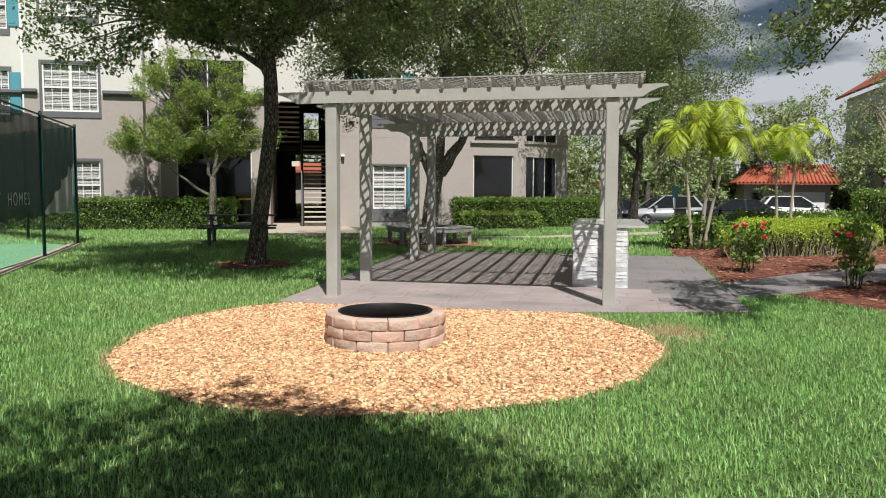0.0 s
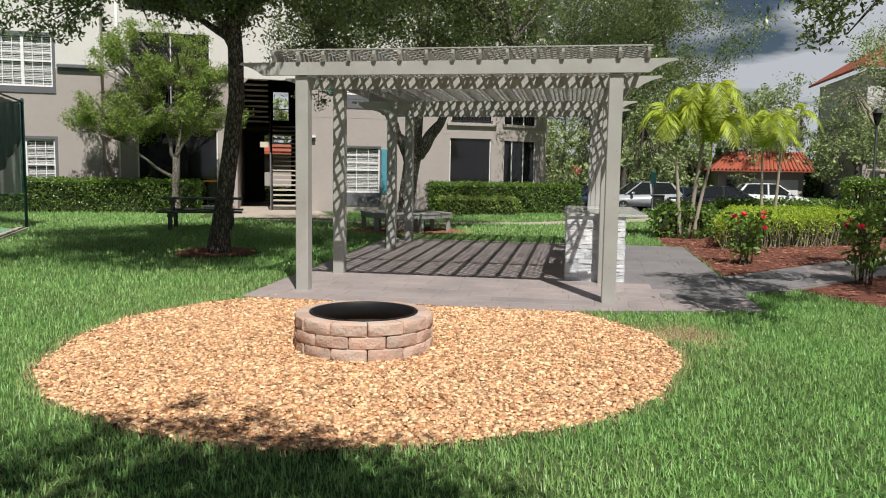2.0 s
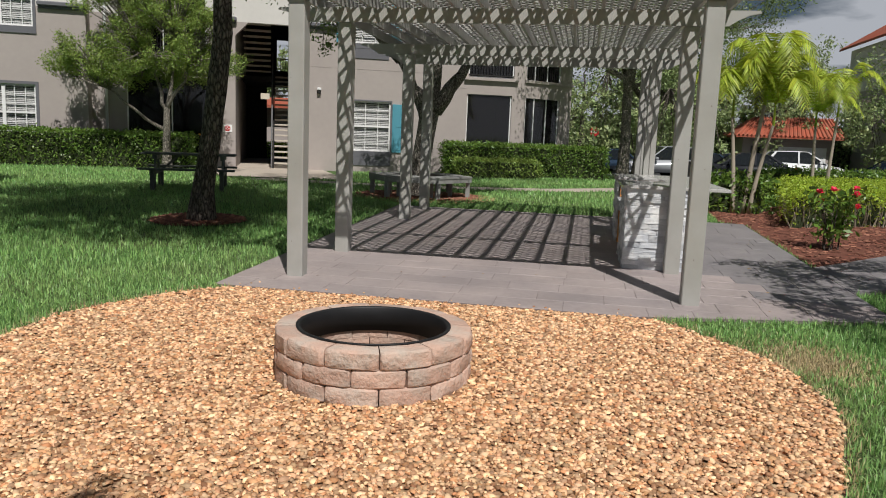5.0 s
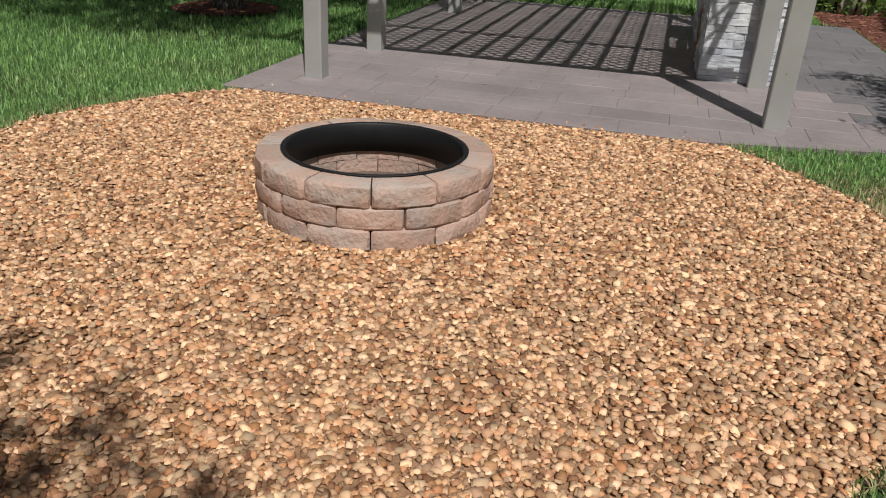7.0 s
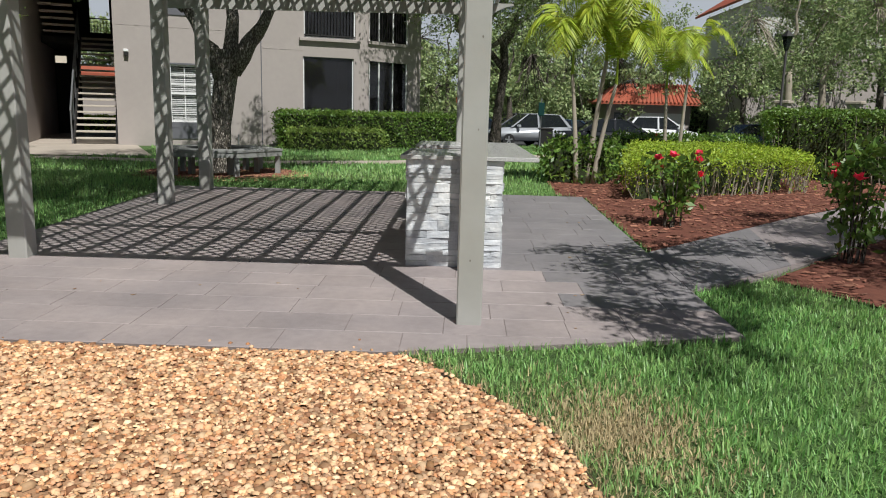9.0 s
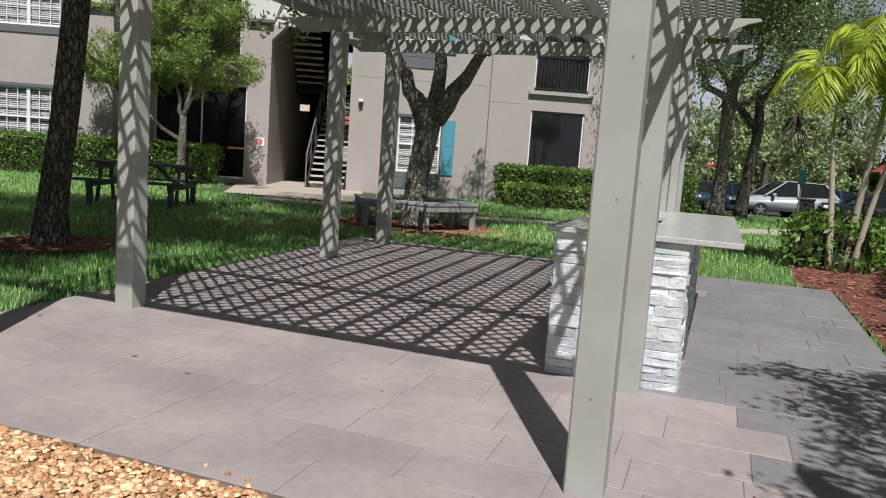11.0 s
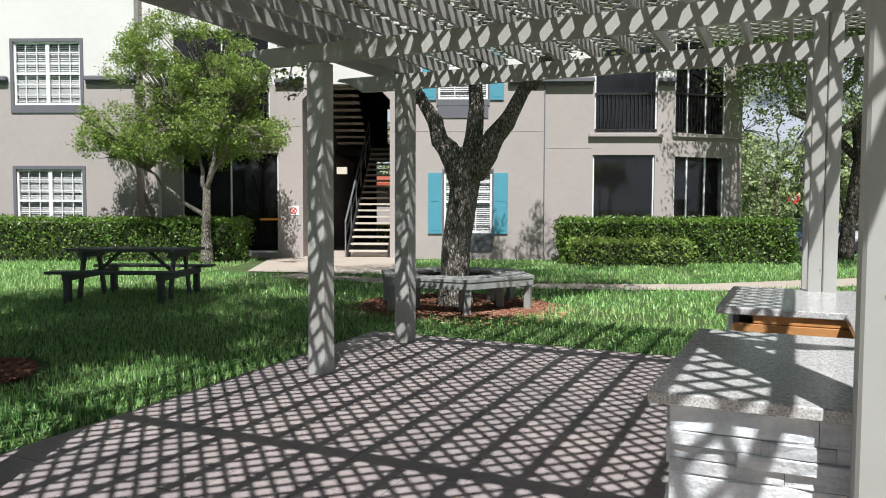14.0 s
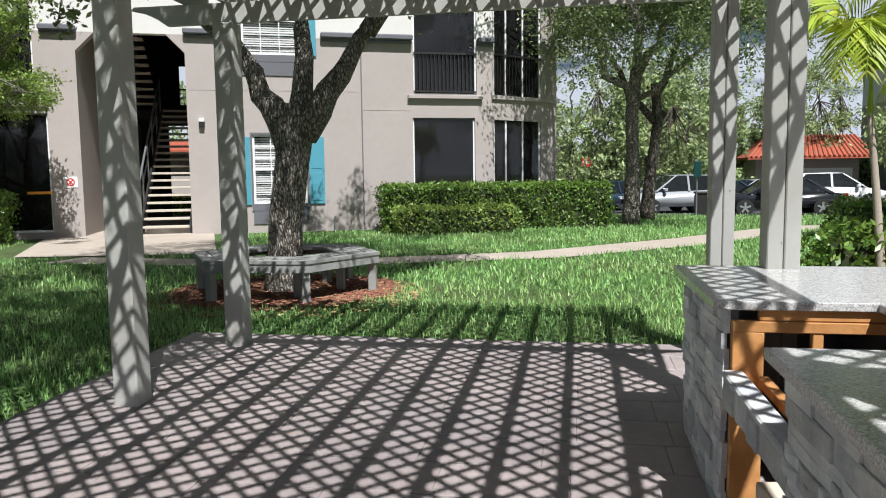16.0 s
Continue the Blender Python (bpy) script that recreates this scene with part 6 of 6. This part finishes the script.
car((3.4, 54.0), 10, "grey sport utility car parked in the far row", GREY, "suv")
car((16.0, 47.5), 5, "dark navy sedan parked on asphalt", NAVY)


# ---- things by the car park ----
def bin_():
    b = thing("trash_bin", (4.2, 41.5, G(41.5) - 0.02), "dark square litter bin at the lawn edge", "litter bin")
    part("bin_body", boxed(-0.3, -0.3, 0.0, 0.3, 0.3, 0.85, bevel=0.03), M["rail"], b)
    part("bin_lid", boxed(-0.33, -0.33, 0.852, 0.33, 0.33, 0.95, bevel=0.03), M["rail"], b)
    s = thing("bag_station", (3.9, 41.2, G(41.2) - 0.02), "slim post with a dark green dispenser box", "post")
    bm = bmesh.new()
    cyl(bm, 0, 0, 0, 2.3, 0.03, 8)
    part("pole", bm, M["steelgrey"], s)
    part("dispenser", boxed(-0.14, -0.14, 1.5, 0.14, -0.032, 2.1, bevel=0.01), M["fence"], s)


bin_()


def stop_sign():
    s = thing("stop_sign", (0.02, 62.0, G(62.0) - 0.02), "red octagonal stop sign on a grey post", "road sign")
    bm = bmesh.new()
    cyl(bm, 0, 0.03, 0, 2.9, 0.035, 8)
    part("pole", bm, M["steelgrey"], s)
    bm = bmesh.new()
    slab(bm, [(0.36 * math.cos(math.pi / 8 + math.pi / 4 * k), -0.02, 2.6 + 0.36 * math.sin(math.pi / 8 + math.pi / 4 * k)) for k in range(8)], 0.02, (0, 1, 0))
    part("sign_face", bm, M["signred"], s, "red sign face")
    part("lettering", boxed(-0.22, -0.026, 2.53, 0.22, -0.022, 2.67), M["white"], s)


stop_sign()


def street_lamp(at, h):
    s = thing("street_lamp", (at[0], at[1], G(at[1]) - 0.03), "dark lantern lamp on a slim dark post", "street lamp")
    bm = bmesh.new()
    tube(bm, [(0, 0, 0), (0, 0, 0.4), (0, 0, 0.41), (0, 0, h)], [0.09, 0.09, 0.05, 0.04], 10)
    part("pole", bm, M["rail"], s, smooth=True)
    bm = bmesh.new()
    tube(bm, [(0, 0, h), (0, 0, h + 0.12), (0, 0, h + 0.42)], [0.06, 0.10, 0.17], 6)
    part("lantern", bm, M["carglass"], s)
    bm = bmesh.new()
    tube(bm, [(0, 0, h + 0.42), (0, 0, h + 0.6)], [0.22, 0.03], 6)
    part("hood", bm, M["rail"], s)


street_lamp((10.3, 30.0), 3.4)


def pool_fence():
    s = thing("metal_fence", (12.0, 28.0, G(28.0)), "dark metal picket fence with stone-grey pillars", "fence")
    a, b = Vector((-1.4, 2.5, 0)), Vector((8.0, -6.0, 0))
    n = 6
    d = (b - a).normalized()
    ang = math.degrees(math.atan2(d.y, d.x))
    for i in range(n + 1):
        p = a.lerp(b, i / n)
        m = pose(p.x, p.y, 0, 0, 0, ang)
        part("pillar", boxed(-0.18, -0.18, 0, 0.18, 0.18, 1.75, m=m, bevel=0.01), M["stucco"], s)
        part("cap", boxed(-0.24, -0.24, 1.752, 0.24, 0.24, 1.85, m=m, bevel=0.02), M["walk"], s)
        if i < n:
            L = (b - a).length / n
            for z in (0.25, 1.45):
                part("rail", boxed(0.18, -0.015, z, L - 0.18, 0.015, z + 0.04, m=m), M["rail"], s)
            k = 0.28
            while k < L - 0.2:
                part("picket", boxed(k - 0.01, -0.035, 0.1, k + 0.01, -0.016, 1.7, m=m), M["rail"], s)
                k += 0.14


pool_fence()


def umbrella():
    u = thing("closed_umbrella", (13.4, 28.6, G(28.6)), "closed navy blue patio umbrella behind the fence", "umbrella")
    bm = bmesh.new()
    cyl(bm, 0, 0, 0, 2.9, 0.025, 8)
    part("pole", bm, M["steelgrey"], u)
    bm = bmesh.new()
    rings = []
    for z, r in ((1.05, 0.16), (1.5, 0.19), (2.1, 0.13), (2.75, 0.04)):
        rings.append([bm.verts.new((r * (1 + 0.25 * (k % 2)) * math.cos(k * math.pi / 8), r * (1 + 0.25 * (k % 2)) * math.sin(k * math.pi / 8), z)) for k in range(16)])
    for p, q in zip(rings, rings[1:]):
        for k in range(16):
            bm.faces.new((p[k], p[(k + 1) % 16], q[(k + 1) % 16], q[k]))
    bm.faces.new(rings[-1])
    part("canopy", bm, NAVY, u, "folded navy canopy")


umbrella()


def garage():
    g = thing("garage_building", (15.0, 64.0, G(60.0)), "low garage building with a red clay tile roof", "building")
    part("wall", boxed(-3.8, 0, 0, 2.6, 6, 2.6), M["stucco"], g)
    part("garage_door", boxed(-1.2, -0.05, 0.0, 2.2, -0.003, 2.0), M["white"], g)
    w = part("window", boxed(-3.2, -0.04, 1.0, -2.4, -0.003, 2.0), M["stuccodark"], g)
    part("pane", boxed(-3.1, -0.05, 1.1, -2.5, -0.042, 1.9), M["carglass"], w)
    bm = bmesh.new()
    slab(bm, [(-4.5, -0.9, 2.6), (3.3, -0.9, 2.6), (3.3, 3, 4.1), (-2.6, 3, 4.1)], 0.16, (0, 0, 1))
    slab(bm, [(-4.5, -0.9, 2.6), (-2.6, 3, 4.1), (-4.5, 7, 2.6)], 0.16, (0, 0, 1))
    roof = part("roof", bm, M["tile"], g, "red clay tile roof")
    for k in range(26):
        x = -4.3 + k * 0.3
        x2 = -2.6 + (x + 4.5) / 7.8 * 5.9
        bm = bmesh.new()
        tube(bm, [(x, -0.95, 2.77), (x2, 3.0, 4.27)], [0.08, 0.08], 6)
        part("roof_tile", bm, M["tile"], roof)


garage()


def far_block():
    g = thing("apartment_building", (15.5, 66.0, G(60)), "distant grey three-storey apartment building with a red roof", "building")
    g.location = (26.5, 66.0, G(60))
    part("wall", boxed(-4.0, 0, 0, 22, 12, 7.0), M["stucco"], g)
    part("wall", boxed(-4.0, 0, 7.001, 22, 12, 10.8), M["stuccolight"], g)
    bm = bmesh.new()
    slab(bm, [(-4.8, -0.8, 10.8), (22.8, -0.8, 10.8), (22.8, 6, 14.2), (0, 6, 14.2)], 0.2, (0, 0, 1))
    slab(bm, [(-4.8, -0.8, 10.8), (0, 6, 14.2), (-4.8, 12.8, 10.8)], 0.2, (0, 0, 1))
    part("roof", bm, M["tile"], g, "red clay tile roof")
    for x in (-2.5, 1.0, 6.0, 10.0):
        for z in (0.9, 3.9, 6.9):
            w = part("window", boxed(x, -0.06, z, x + 1.6, -0.003, z + 1.5), M["white"], g)
            part("pane", boxed(x + 0.1, -0.08, z + 0.1, x + 1.5, -0.062, z + 1.4), M["carglass"], w)


far_block()

# courtyard seen through the breezeway
cx, cy = fw(0.6, 52.0)
cb = thing("clubhouse", (cx, cy, 0.1), "low taupe building with a red tile roof beyond the breezeway", "building", rz=23)
part("wall", boxed(-7, 0, 0, 7, 5, 2.7), M["stucco"], cb)
part("roof", slab(bmesh.new(), [(-7.6, -0.8, 2.7), (7.6, -0.8, 2.7), (7.6, 3, 3.3), (-7.6, 3, 3.3)], 0.18, (0, 0, 1)), M["tile"], cb, "red clay tile roof")
hedge("hedge", fpoly(-3, 49.0, 5, 50.0), 1.0, "low hedge beyond the breezeway", M["limeleaf"], 45, 200, 0.1)

for u, v, h in ((-2.5, 62, 9), (1.5, 60, 8), (5.0, 63, 9)):
    x, y = fw(u, v)
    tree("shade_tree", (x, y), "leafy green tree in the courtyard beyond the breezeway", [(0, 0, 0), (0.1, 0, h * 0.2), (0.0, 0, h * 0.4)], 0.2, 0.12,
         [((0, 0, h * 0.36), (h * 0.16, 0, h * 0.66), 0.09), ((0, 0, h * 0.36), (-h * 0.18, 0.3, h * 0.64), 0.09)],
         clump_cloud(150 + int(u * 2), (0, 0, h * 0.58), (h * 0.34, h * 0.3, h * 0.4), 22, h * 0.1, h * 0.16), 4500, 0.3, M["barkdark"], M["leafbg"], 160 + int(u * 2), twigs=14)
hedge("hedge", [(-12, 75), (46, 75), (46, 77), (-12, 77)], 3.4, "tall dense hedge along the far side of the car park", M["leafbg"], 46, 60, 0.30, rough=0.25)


# ---- pieces: patio and path stones, gravel, mulch, grass ----
def tile_mesh(w, d, seed, material):
    """One stamped stone: chamfered slab, its top at z = 0."""
    bm = bmesh.new()
    c = 0.0025
    rng = random.Random(seed)
    lo = [bm.verts.new(p) for p in ((0, 0, -0.012), (w, 0, -0.012), (w, d, -0.012), (0, d, -0.012))]
    md = [bm.verts.new(p) for p in ((0, 0, -0.002), (w, 0, -0.002), (w, d, -0.002), (0, d, -0.002))]
    hi = [bm.verts.new((x, y, rng.uniform(-0.001, 0.001))) for x, y in ((c, c), (w - c, c), (w - c, d - c), (c, d - c))]
    bm.faces.new(hi)
    for a, b in ((lo, md), (md, hi)):
        for k in range(4):
            bm.faces.new((a[k], a[(k + 1) % 4], b[(k + 1) % 4], b[k]))
    me = bpy.data.meshes.new("stone")
    bm.to_mesh(me)
    bm.free()
    me.materials.append(material)
    return me


def lay_patio():
    x0, y0, x1, y1 = PAT
    rng = random.Random(8)
    gap, d = 0.004, 0.36
    rows = int(round((y1 - y0) / d))
    d = (y1 - y0) / rows
    cache = {}
    slope = pose(0, 0, 0, math.degrees(math.atan(0.022)), 0, 0)
    nx, ny = CUT_B[0] - CUT_A[0], CUT_B[1] - CUT_A[1]

    def side_of(px, py):
        return nx * (py - CUT_A[1]) - ny * (px - CUT_A[0])

    for r in range(rows):
        y = y0 + r * d
        x = x0
        first = True
        while x < x1 - 0.02:
            w = rng.choice((0.62, 0.62, 0.5, 0.74, 0.4)) if not first else rng.choice((0.3, 0.45, 0.62))
            first = False
            if x1 - x - w < 0.2:
                w = x1 - x
            # stones right of the island take the darker copy of the concrete
            kind = "concrete_darker" if x + w > 0.85 and (x > 0.85 or y > 11.95) and y > 10.9 else "concrete"
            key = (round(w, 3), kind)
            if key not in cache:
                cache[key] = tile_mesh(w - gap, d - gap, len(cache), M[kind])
            at = pose(x + gap / 2, y + gap / 2, G(y) + rng.uniform(-0.0006, 0.0006)) @ slope
            if side_of(x + w, y) < 0:
                # stones on the slanting edge are cut to it
                if side_of(x, y + d) > 0:
                    bm = bmesh.new()
                    bm.from_mesh(cache[key])
                    bm.transform(at)
                    bmesh.ops.bisect_plane(bm, geom=bm.verts[:] + bm.edges[:] + bm.faces[:], plane_co=(*CUT_A, 0), plane_no=(-ny, nx, 0), clear_inner=True)
                    bmesh.ops.holes_fill(bm, edges=bm.edges[:], sides=12)
                    part("stone", bm, M["concrete"], PATIO)
            else:
                shared("stone", cache[key], PATIO, at)
            x += w


lay_patio()


def lay_path():
    rng = random.Random(9)
    far = [Vector((2.12, 12.95)), Vector((4.6, 15.5)), Vector((9.7, 20.1))]
    near = [Vector((2.12, 11.5)), Vector((4.05, 13.17)), Vector((10.5, 19.2))]
    def at(t, s):
        k, f = (0, t * 2) if t < 0.5 else (1, t * 2 - 1)
        return far[k].lerp(far[k + 1], f).lerp(near[k].lerp(near[k + 1], f), s)
    ts = [0] + [0.02 + 0.98 * i / 26 for i in range(27)]
    n = 3
    for i, (a, b) in enumerate(zip(ts, ts[1:])):
        cuts = [0, 0.33 + 0.12 * (i % 2), 0.68 - 0.05 * (i % 3), 1]
        for p, q in zip(cuts, cuts[1:]):
            c = [at(a, p), at(a, q), at(b, q), at(b, p)]
            m = sum(c, Vector((0, 0))) / 4
            c = [m + (v - m) * 0.985 for v in c]
            bm = bmesh.new()
            slab(bm, [(v.x, v.y, G(v.y) - 0.012) for v in c], 0.014, (0, 0, 1))
            part("stone", bm, M["concrete_darker" if i < 9 else "concrete"], GARDEN_PATH)


lay_path()

g0 = np.random.default_rng(100)


def low_stone():
    """Small flat river stone, open below where it is bedded."""
    v = [(0.62 * np.cos(2 * np.pi * k / 4 + 0.5), 0.52 * np.sin(2 * np.pi * k / 4 + 0.5), -0.25) for k in range(4)]
    v += [(0.60 * np.cos(2 * np.pi * (k + 0.12) / 4 + 0.5), 0.50 * np.sin(2 * np.pi * (k + 0.12) / 4 + 0.5), 0.2) for k in range(4)]
    v += [(0.06, 0.03, 0.40)]
    f = []
    for k in range(4):
        j = (k + 1) % 4
        f += [(k, j, 4 + j), (k, 4 + j, 4 + k), (4 + k, 4 + j, 8)]
    return np.array(v), np.array(f)


PEB_V, PEB_F = low_stone()


def gravel():
    n = 66000
    a, r = g0.uniform(0, 2 * np.pi, n), np.sqrt(g0.uniform(0, 1, n))
    rr = r * (gravel_r(a) + 0.03)
    x, y = GC[0] + rr * np.cos(a), GC[1] + rr * np.sin(a)
    k = (y < 9.83) & (np.hypot(x - PIT[0], y - PIT[1]) > 0.61)
    x, y = x[k], y[k]
    m = len(x)
    s = g0.gamma(7, 1 / 7, m) * 0.0165 + 0.0072
    flat = g0.uniform(0.45, 0.85, (m, 1))
    mats = rot_np(g0, m, 0.55) * s[:, None, None] * np.stack([g0.uniform(0.85, 1.4, m), np.ones(m), flat[:, 0]], 1)[:, None, :]
    z = gz(y) - 0.012 + g0.uniform(-0.006, 0.008, m)
    v, f = repeat_np(PEB_V, PEB_F, mats, np.stack([x, y, z], 1))
    me = np_mesh("gravel", v, f)
    ob = finish("gravel", me, M["pebble"])
    tagged(ob, "loose tan and honey river pebbles around the pit", "gravel", kind="stuff")


gravel()


def chips(name, poly, n, material, size, label, ring=None):
    if ring:
        cx, cy, r = ring
        a, q = g0.uniform(0, 2 * np.pi, n), np.sqrt(g0.uniform(0, 1, n)) * r
        x, y = cx + q * np.cos(a), cy + q * np.sin(a)
    else:
        xs, ys = [p[0] for p in poly], [p[1] for p in poly]
        x, y = g0.uniform(min(xs), max(xs), n), g0.uniform(min(ys), max(ys), n)
        k = inside(poly, x, y)
        x, y = x[k], y[k]
    m = len(x)
    bv = np.array([(-0.5, -0.16, 0), (0.5, -0.12, 0.02), (0.46, 0.14, 0.0), (-0.42, 0.15, 0.03), (-0.4, -0.1, 0.09), (0.42, -0.08, 0.1), (0.4, 0.08, 0.09), (-0.36, 0.1, 0.1)])
    bf = np.array([(4, 5, 6, 7), (0, 1, 5, 4), (1, 2, 6, 5), (2, 3, 7, 6), (3, 0, 4, 7)])
    mats = rot_np(g0, m, 0.5) * (size * g0.uniform(0.5, 1.4, m))[:, None, None]
    v, f = repeat_np(bv, bf, mats, np.stack([x, y, gz(y) - 0.008 + g0.uniform(0, 0.012, m)], 1))
    tagged(finish(name, np_mesh(name, v, f), material), label, "mulch", kind="stuff")


chips("mulch_chips", BED_A, 9000, M["chip"], 0.075, "loose red-brown bark chips in the bed")
chips("mulch_chips", BED_B, 11000, M["chip"], 0.075, "loose red-brown bark chips in the rose bed")
chips("mulch_chips", None, 2600, M["chip"], 0.06, "loose bark chips around a trunk", ring=(*TREE_A, 0.7))
chips("mulch_chips", None, 5500, M["chip"], 0.06, "loose bark chips under the tree bench", ring=(*OAK, 1.4))
chips("leaf_litter", None, 1500, M["litter"], 0.06, "dry fallen leaves around the tree bench", ring=(OAK[0] + 0.2, OAK[1] - 0.35, 1.55))

BV = np.array([(-0.5, 0, 0), (0.5, 0, 0), (0.42, 0.16, 0.55), (-0.42, 0.16, 0.55), (0.0, 0.55, 1.0)])


def blades(x, y, height, width, material, name, label, lean=0.5):
    n = len(x)
    h = height * g0.uniform(0.55, 1.25, n)
    rot = rot_np(g0, n, lean)
    scale = np.zeros((n, 3, 3))
    scale[:, 0, 0] = width * g0.uniform(0.7, 1.3, n)
    scale[:, 1, 1] = h * g0.uniform(0.5, 1.4, n)
    scale[:, 2, 2] = h
    mats = rot @ scale
    base = np.stack([x, y, gz(y) - 0.032], 1)
    v = np.einsum("nij,kj->nki", mats, BV) + base[:, None, :]
    off = (np.arange(n) * 5)[:, None, None]
    tri = np.concatenate([(np.array([(0, 1, 2), (0, 2, 3), (3, 2, 4)])[None] + off)], 1).reshape(-1, 3)
    tagged(finish(name, np_mesh(name, v.reshape(-1, 3), tri), material), label, "grass", kind="stuff")


def keep_lawn(x, y, edge=0.0):
    k = ~inside(PAT_POLY, x, y)
    a = np.arctan2(y - GC[1], x - GC[0])
    k &= np.hypot(x - GC[0], y - GC[1]) > gravel_r(a) + 0.03 + 0.02 * np.sin(41 * a) + edge
    for poly in (PATH_POLY, BED_A, BED_B, WALK2):
        k &= ~inside(poly, x, y)
    for (cx, cy), r in ((TREE_A, 0.8), (OAK, 1.3)):
        k &= np.hypot(x - cx, y - cy) > r
    u, v = x * UX + y * UY, x * VX + y * VY
    k &= ~((v > FV - 0.6) & (u < 12))
    k &= ~((u > -1.7) & (u < 2.6) & (v > 24.5) & (v < 30))
    d = (x - FA.x) * FD.y - (y - FA.y) * FD.x
    s = (x - FA.x) * FD.x + (y - FA.y) * FD.y
    k &= ~((d < 0.14) & (s < 6.7))
    return k


def lawn_grass():
    zones = [(-1.2, 2.0, 5.0, 10.36, 2900, 0.058, 0.0066, "near"), (-5.5, 3.0, -1.2, 10.2, 2300, 0.058, 0.0068, "nearleft"), (-8, 3.0, -5.5, 10.2, 1500, 0.060, 0.008, "nearleft2"), (2.1, 10.2, 4.6, 12.4, 2600, 0.058, 0.007, "corner"), (-11, 10.2, 2.2, 19.0, 1000, 0.072, 0.008, "mid"), (-11, 3.0, -8, 10.2, 420, 0.075, 0.011, "side"),
             (-20, 19.0, 4.5, 30.0, 250, 0.085, 0.017, "far"), (-20, 10.2, -11, 19.0, 330, 0.085, 0.013, "farleft"), (-2, 28.0, 12, 43.0, 80, 0.11, 0.025, "verge"), (2.2, 19.5, 6, 30, 160, 0.09, 0.016, "right")]
    for x0, y0, x1, y1, dens, h, w, _ in zones:
        n = int((x1 - x0) * (y1 - y0) * dens)
        x, y = g0.uniform(x0, x1, n), g0.uniform(y0, y1, n)
        # gather the blades into loose tufts
        cx, cy = np.round(x / 0.09) * 0.09, np.round(y / 0.09) * 0.09
        j = np.sin(cx * 91.7 + cy * 37.3) * 0.05
        pull = g0.uniform(0.0, 0.5, n)
        x, y = x + (cx + j - x) * pull, y + (cy - j - y) * pull
        k = keep_lawn(x, y)
        # thin, dry patch between the gravel and the path
        dry = np.hypot((x - 1.02) / 0.45, (y - 8.95) / 0.5)
        k &= (dry > 1) | (g0.uniform(0, 1, n) < dry ** 2)
        x, y = x[k], y[k]
        blades(x, y, h, w, M["grass"], "grass", "mown green lawn grass in loose tufts", 0.75)


lawn_grass()
n = 5200
x, y = 1.02 + g0.normal(0, 0.24, n), 8.95 + g0.normal(0, 0.28, n)
k = keep_lawn(x, y)
blades(x[k], y[k], 0.04, 0.006, M["dry"], "dry_grass", "dry straw-coloured patch of lawn", 1.2)
# straggling rim of grass round the gravel bed
n = 3600
a = g0.uniform(0, 2 * np.pi, n)
rr = gravel_r(a) + np.abs(g0.normal(0, 0.05, n)) + 0.03
x, y = GC[0] + rr * np.cos(a), GC[1] + rr * np.sin(a)
k = keep_lawn(x, y)
blades(x[k], y[k], 0.06, 0.006, M["dry"], "dry_grass", "dry straw-coloured edge of the lawn", 1.1)


# fallen leaves and stray pebbles on the patio
n = 46
x, y = g0.uniform(-3.9, 1.9, n), g0.uniform(10.2, 16.8, n)
bv = np.array([(-0.5, 0, 0.05), (-0.1, -0.24, 0.0), (0.5, 0, 0.08), (0.0, 0.22, 0.02), (-0.5, 0, 0.09), (-0.1, -0.24, 0.04), (0.5, 0, 0.12), (0.0, 0.22, 0.06)])
bf = np.array([(4, 5, 6, 7), (3, 2, 1, 0), (0, 1, 5, 4), (1, 2, 6, 5), (2, 3, 7, 6), (3, 0, 4, 7)])
v, f = repeat_np(bv, bf, rot_np(g0, n, 0.1) * g0.uniform(0.02, 0.05, n)[:, None, None], np.stack([x, y, gz(y) + 0.002], 1))
tagged(finish("fallen_leaves", np_mesh("fallen_leaves", v, f), M["litter"]), "dry brown leaves scattered on the patio", "leaves", kind="stuff")
n = 14
x = g0.uniform(-3.6, 0.2, n)
y = 9.84 + np.abs(g0.normal(0, 0.05, n))
a = g0.uniform(0, 2 * np.pi, 160)
rr = gravel_r(a) + np.abs(g0.normal(0, 0.04, 160))
x, y = np.concatenate([x, GC[0] + rr * np.cos(a)]), np.concatenate([y, GC[1] + rr * np.sin(a)])
k = (y < 10.1)
x, y = x[k], y[k]
v, f = repeat_np(PEB_V, PEB_F, rot_np(g0, len(x), 0.4) * g0.uniform(0.012, 0.024, len(x))[:, None, None], np.stack([x, y, gz(y) - 0.002 + 0.006 * (y > 9.84)], 1))
tagged(finish("stray_pebbles", np_mesh("stray_pebbles", v, f), M["pebble"]), "stray tan pebbles at the edge of the bed", "gravel", kind="stuff")
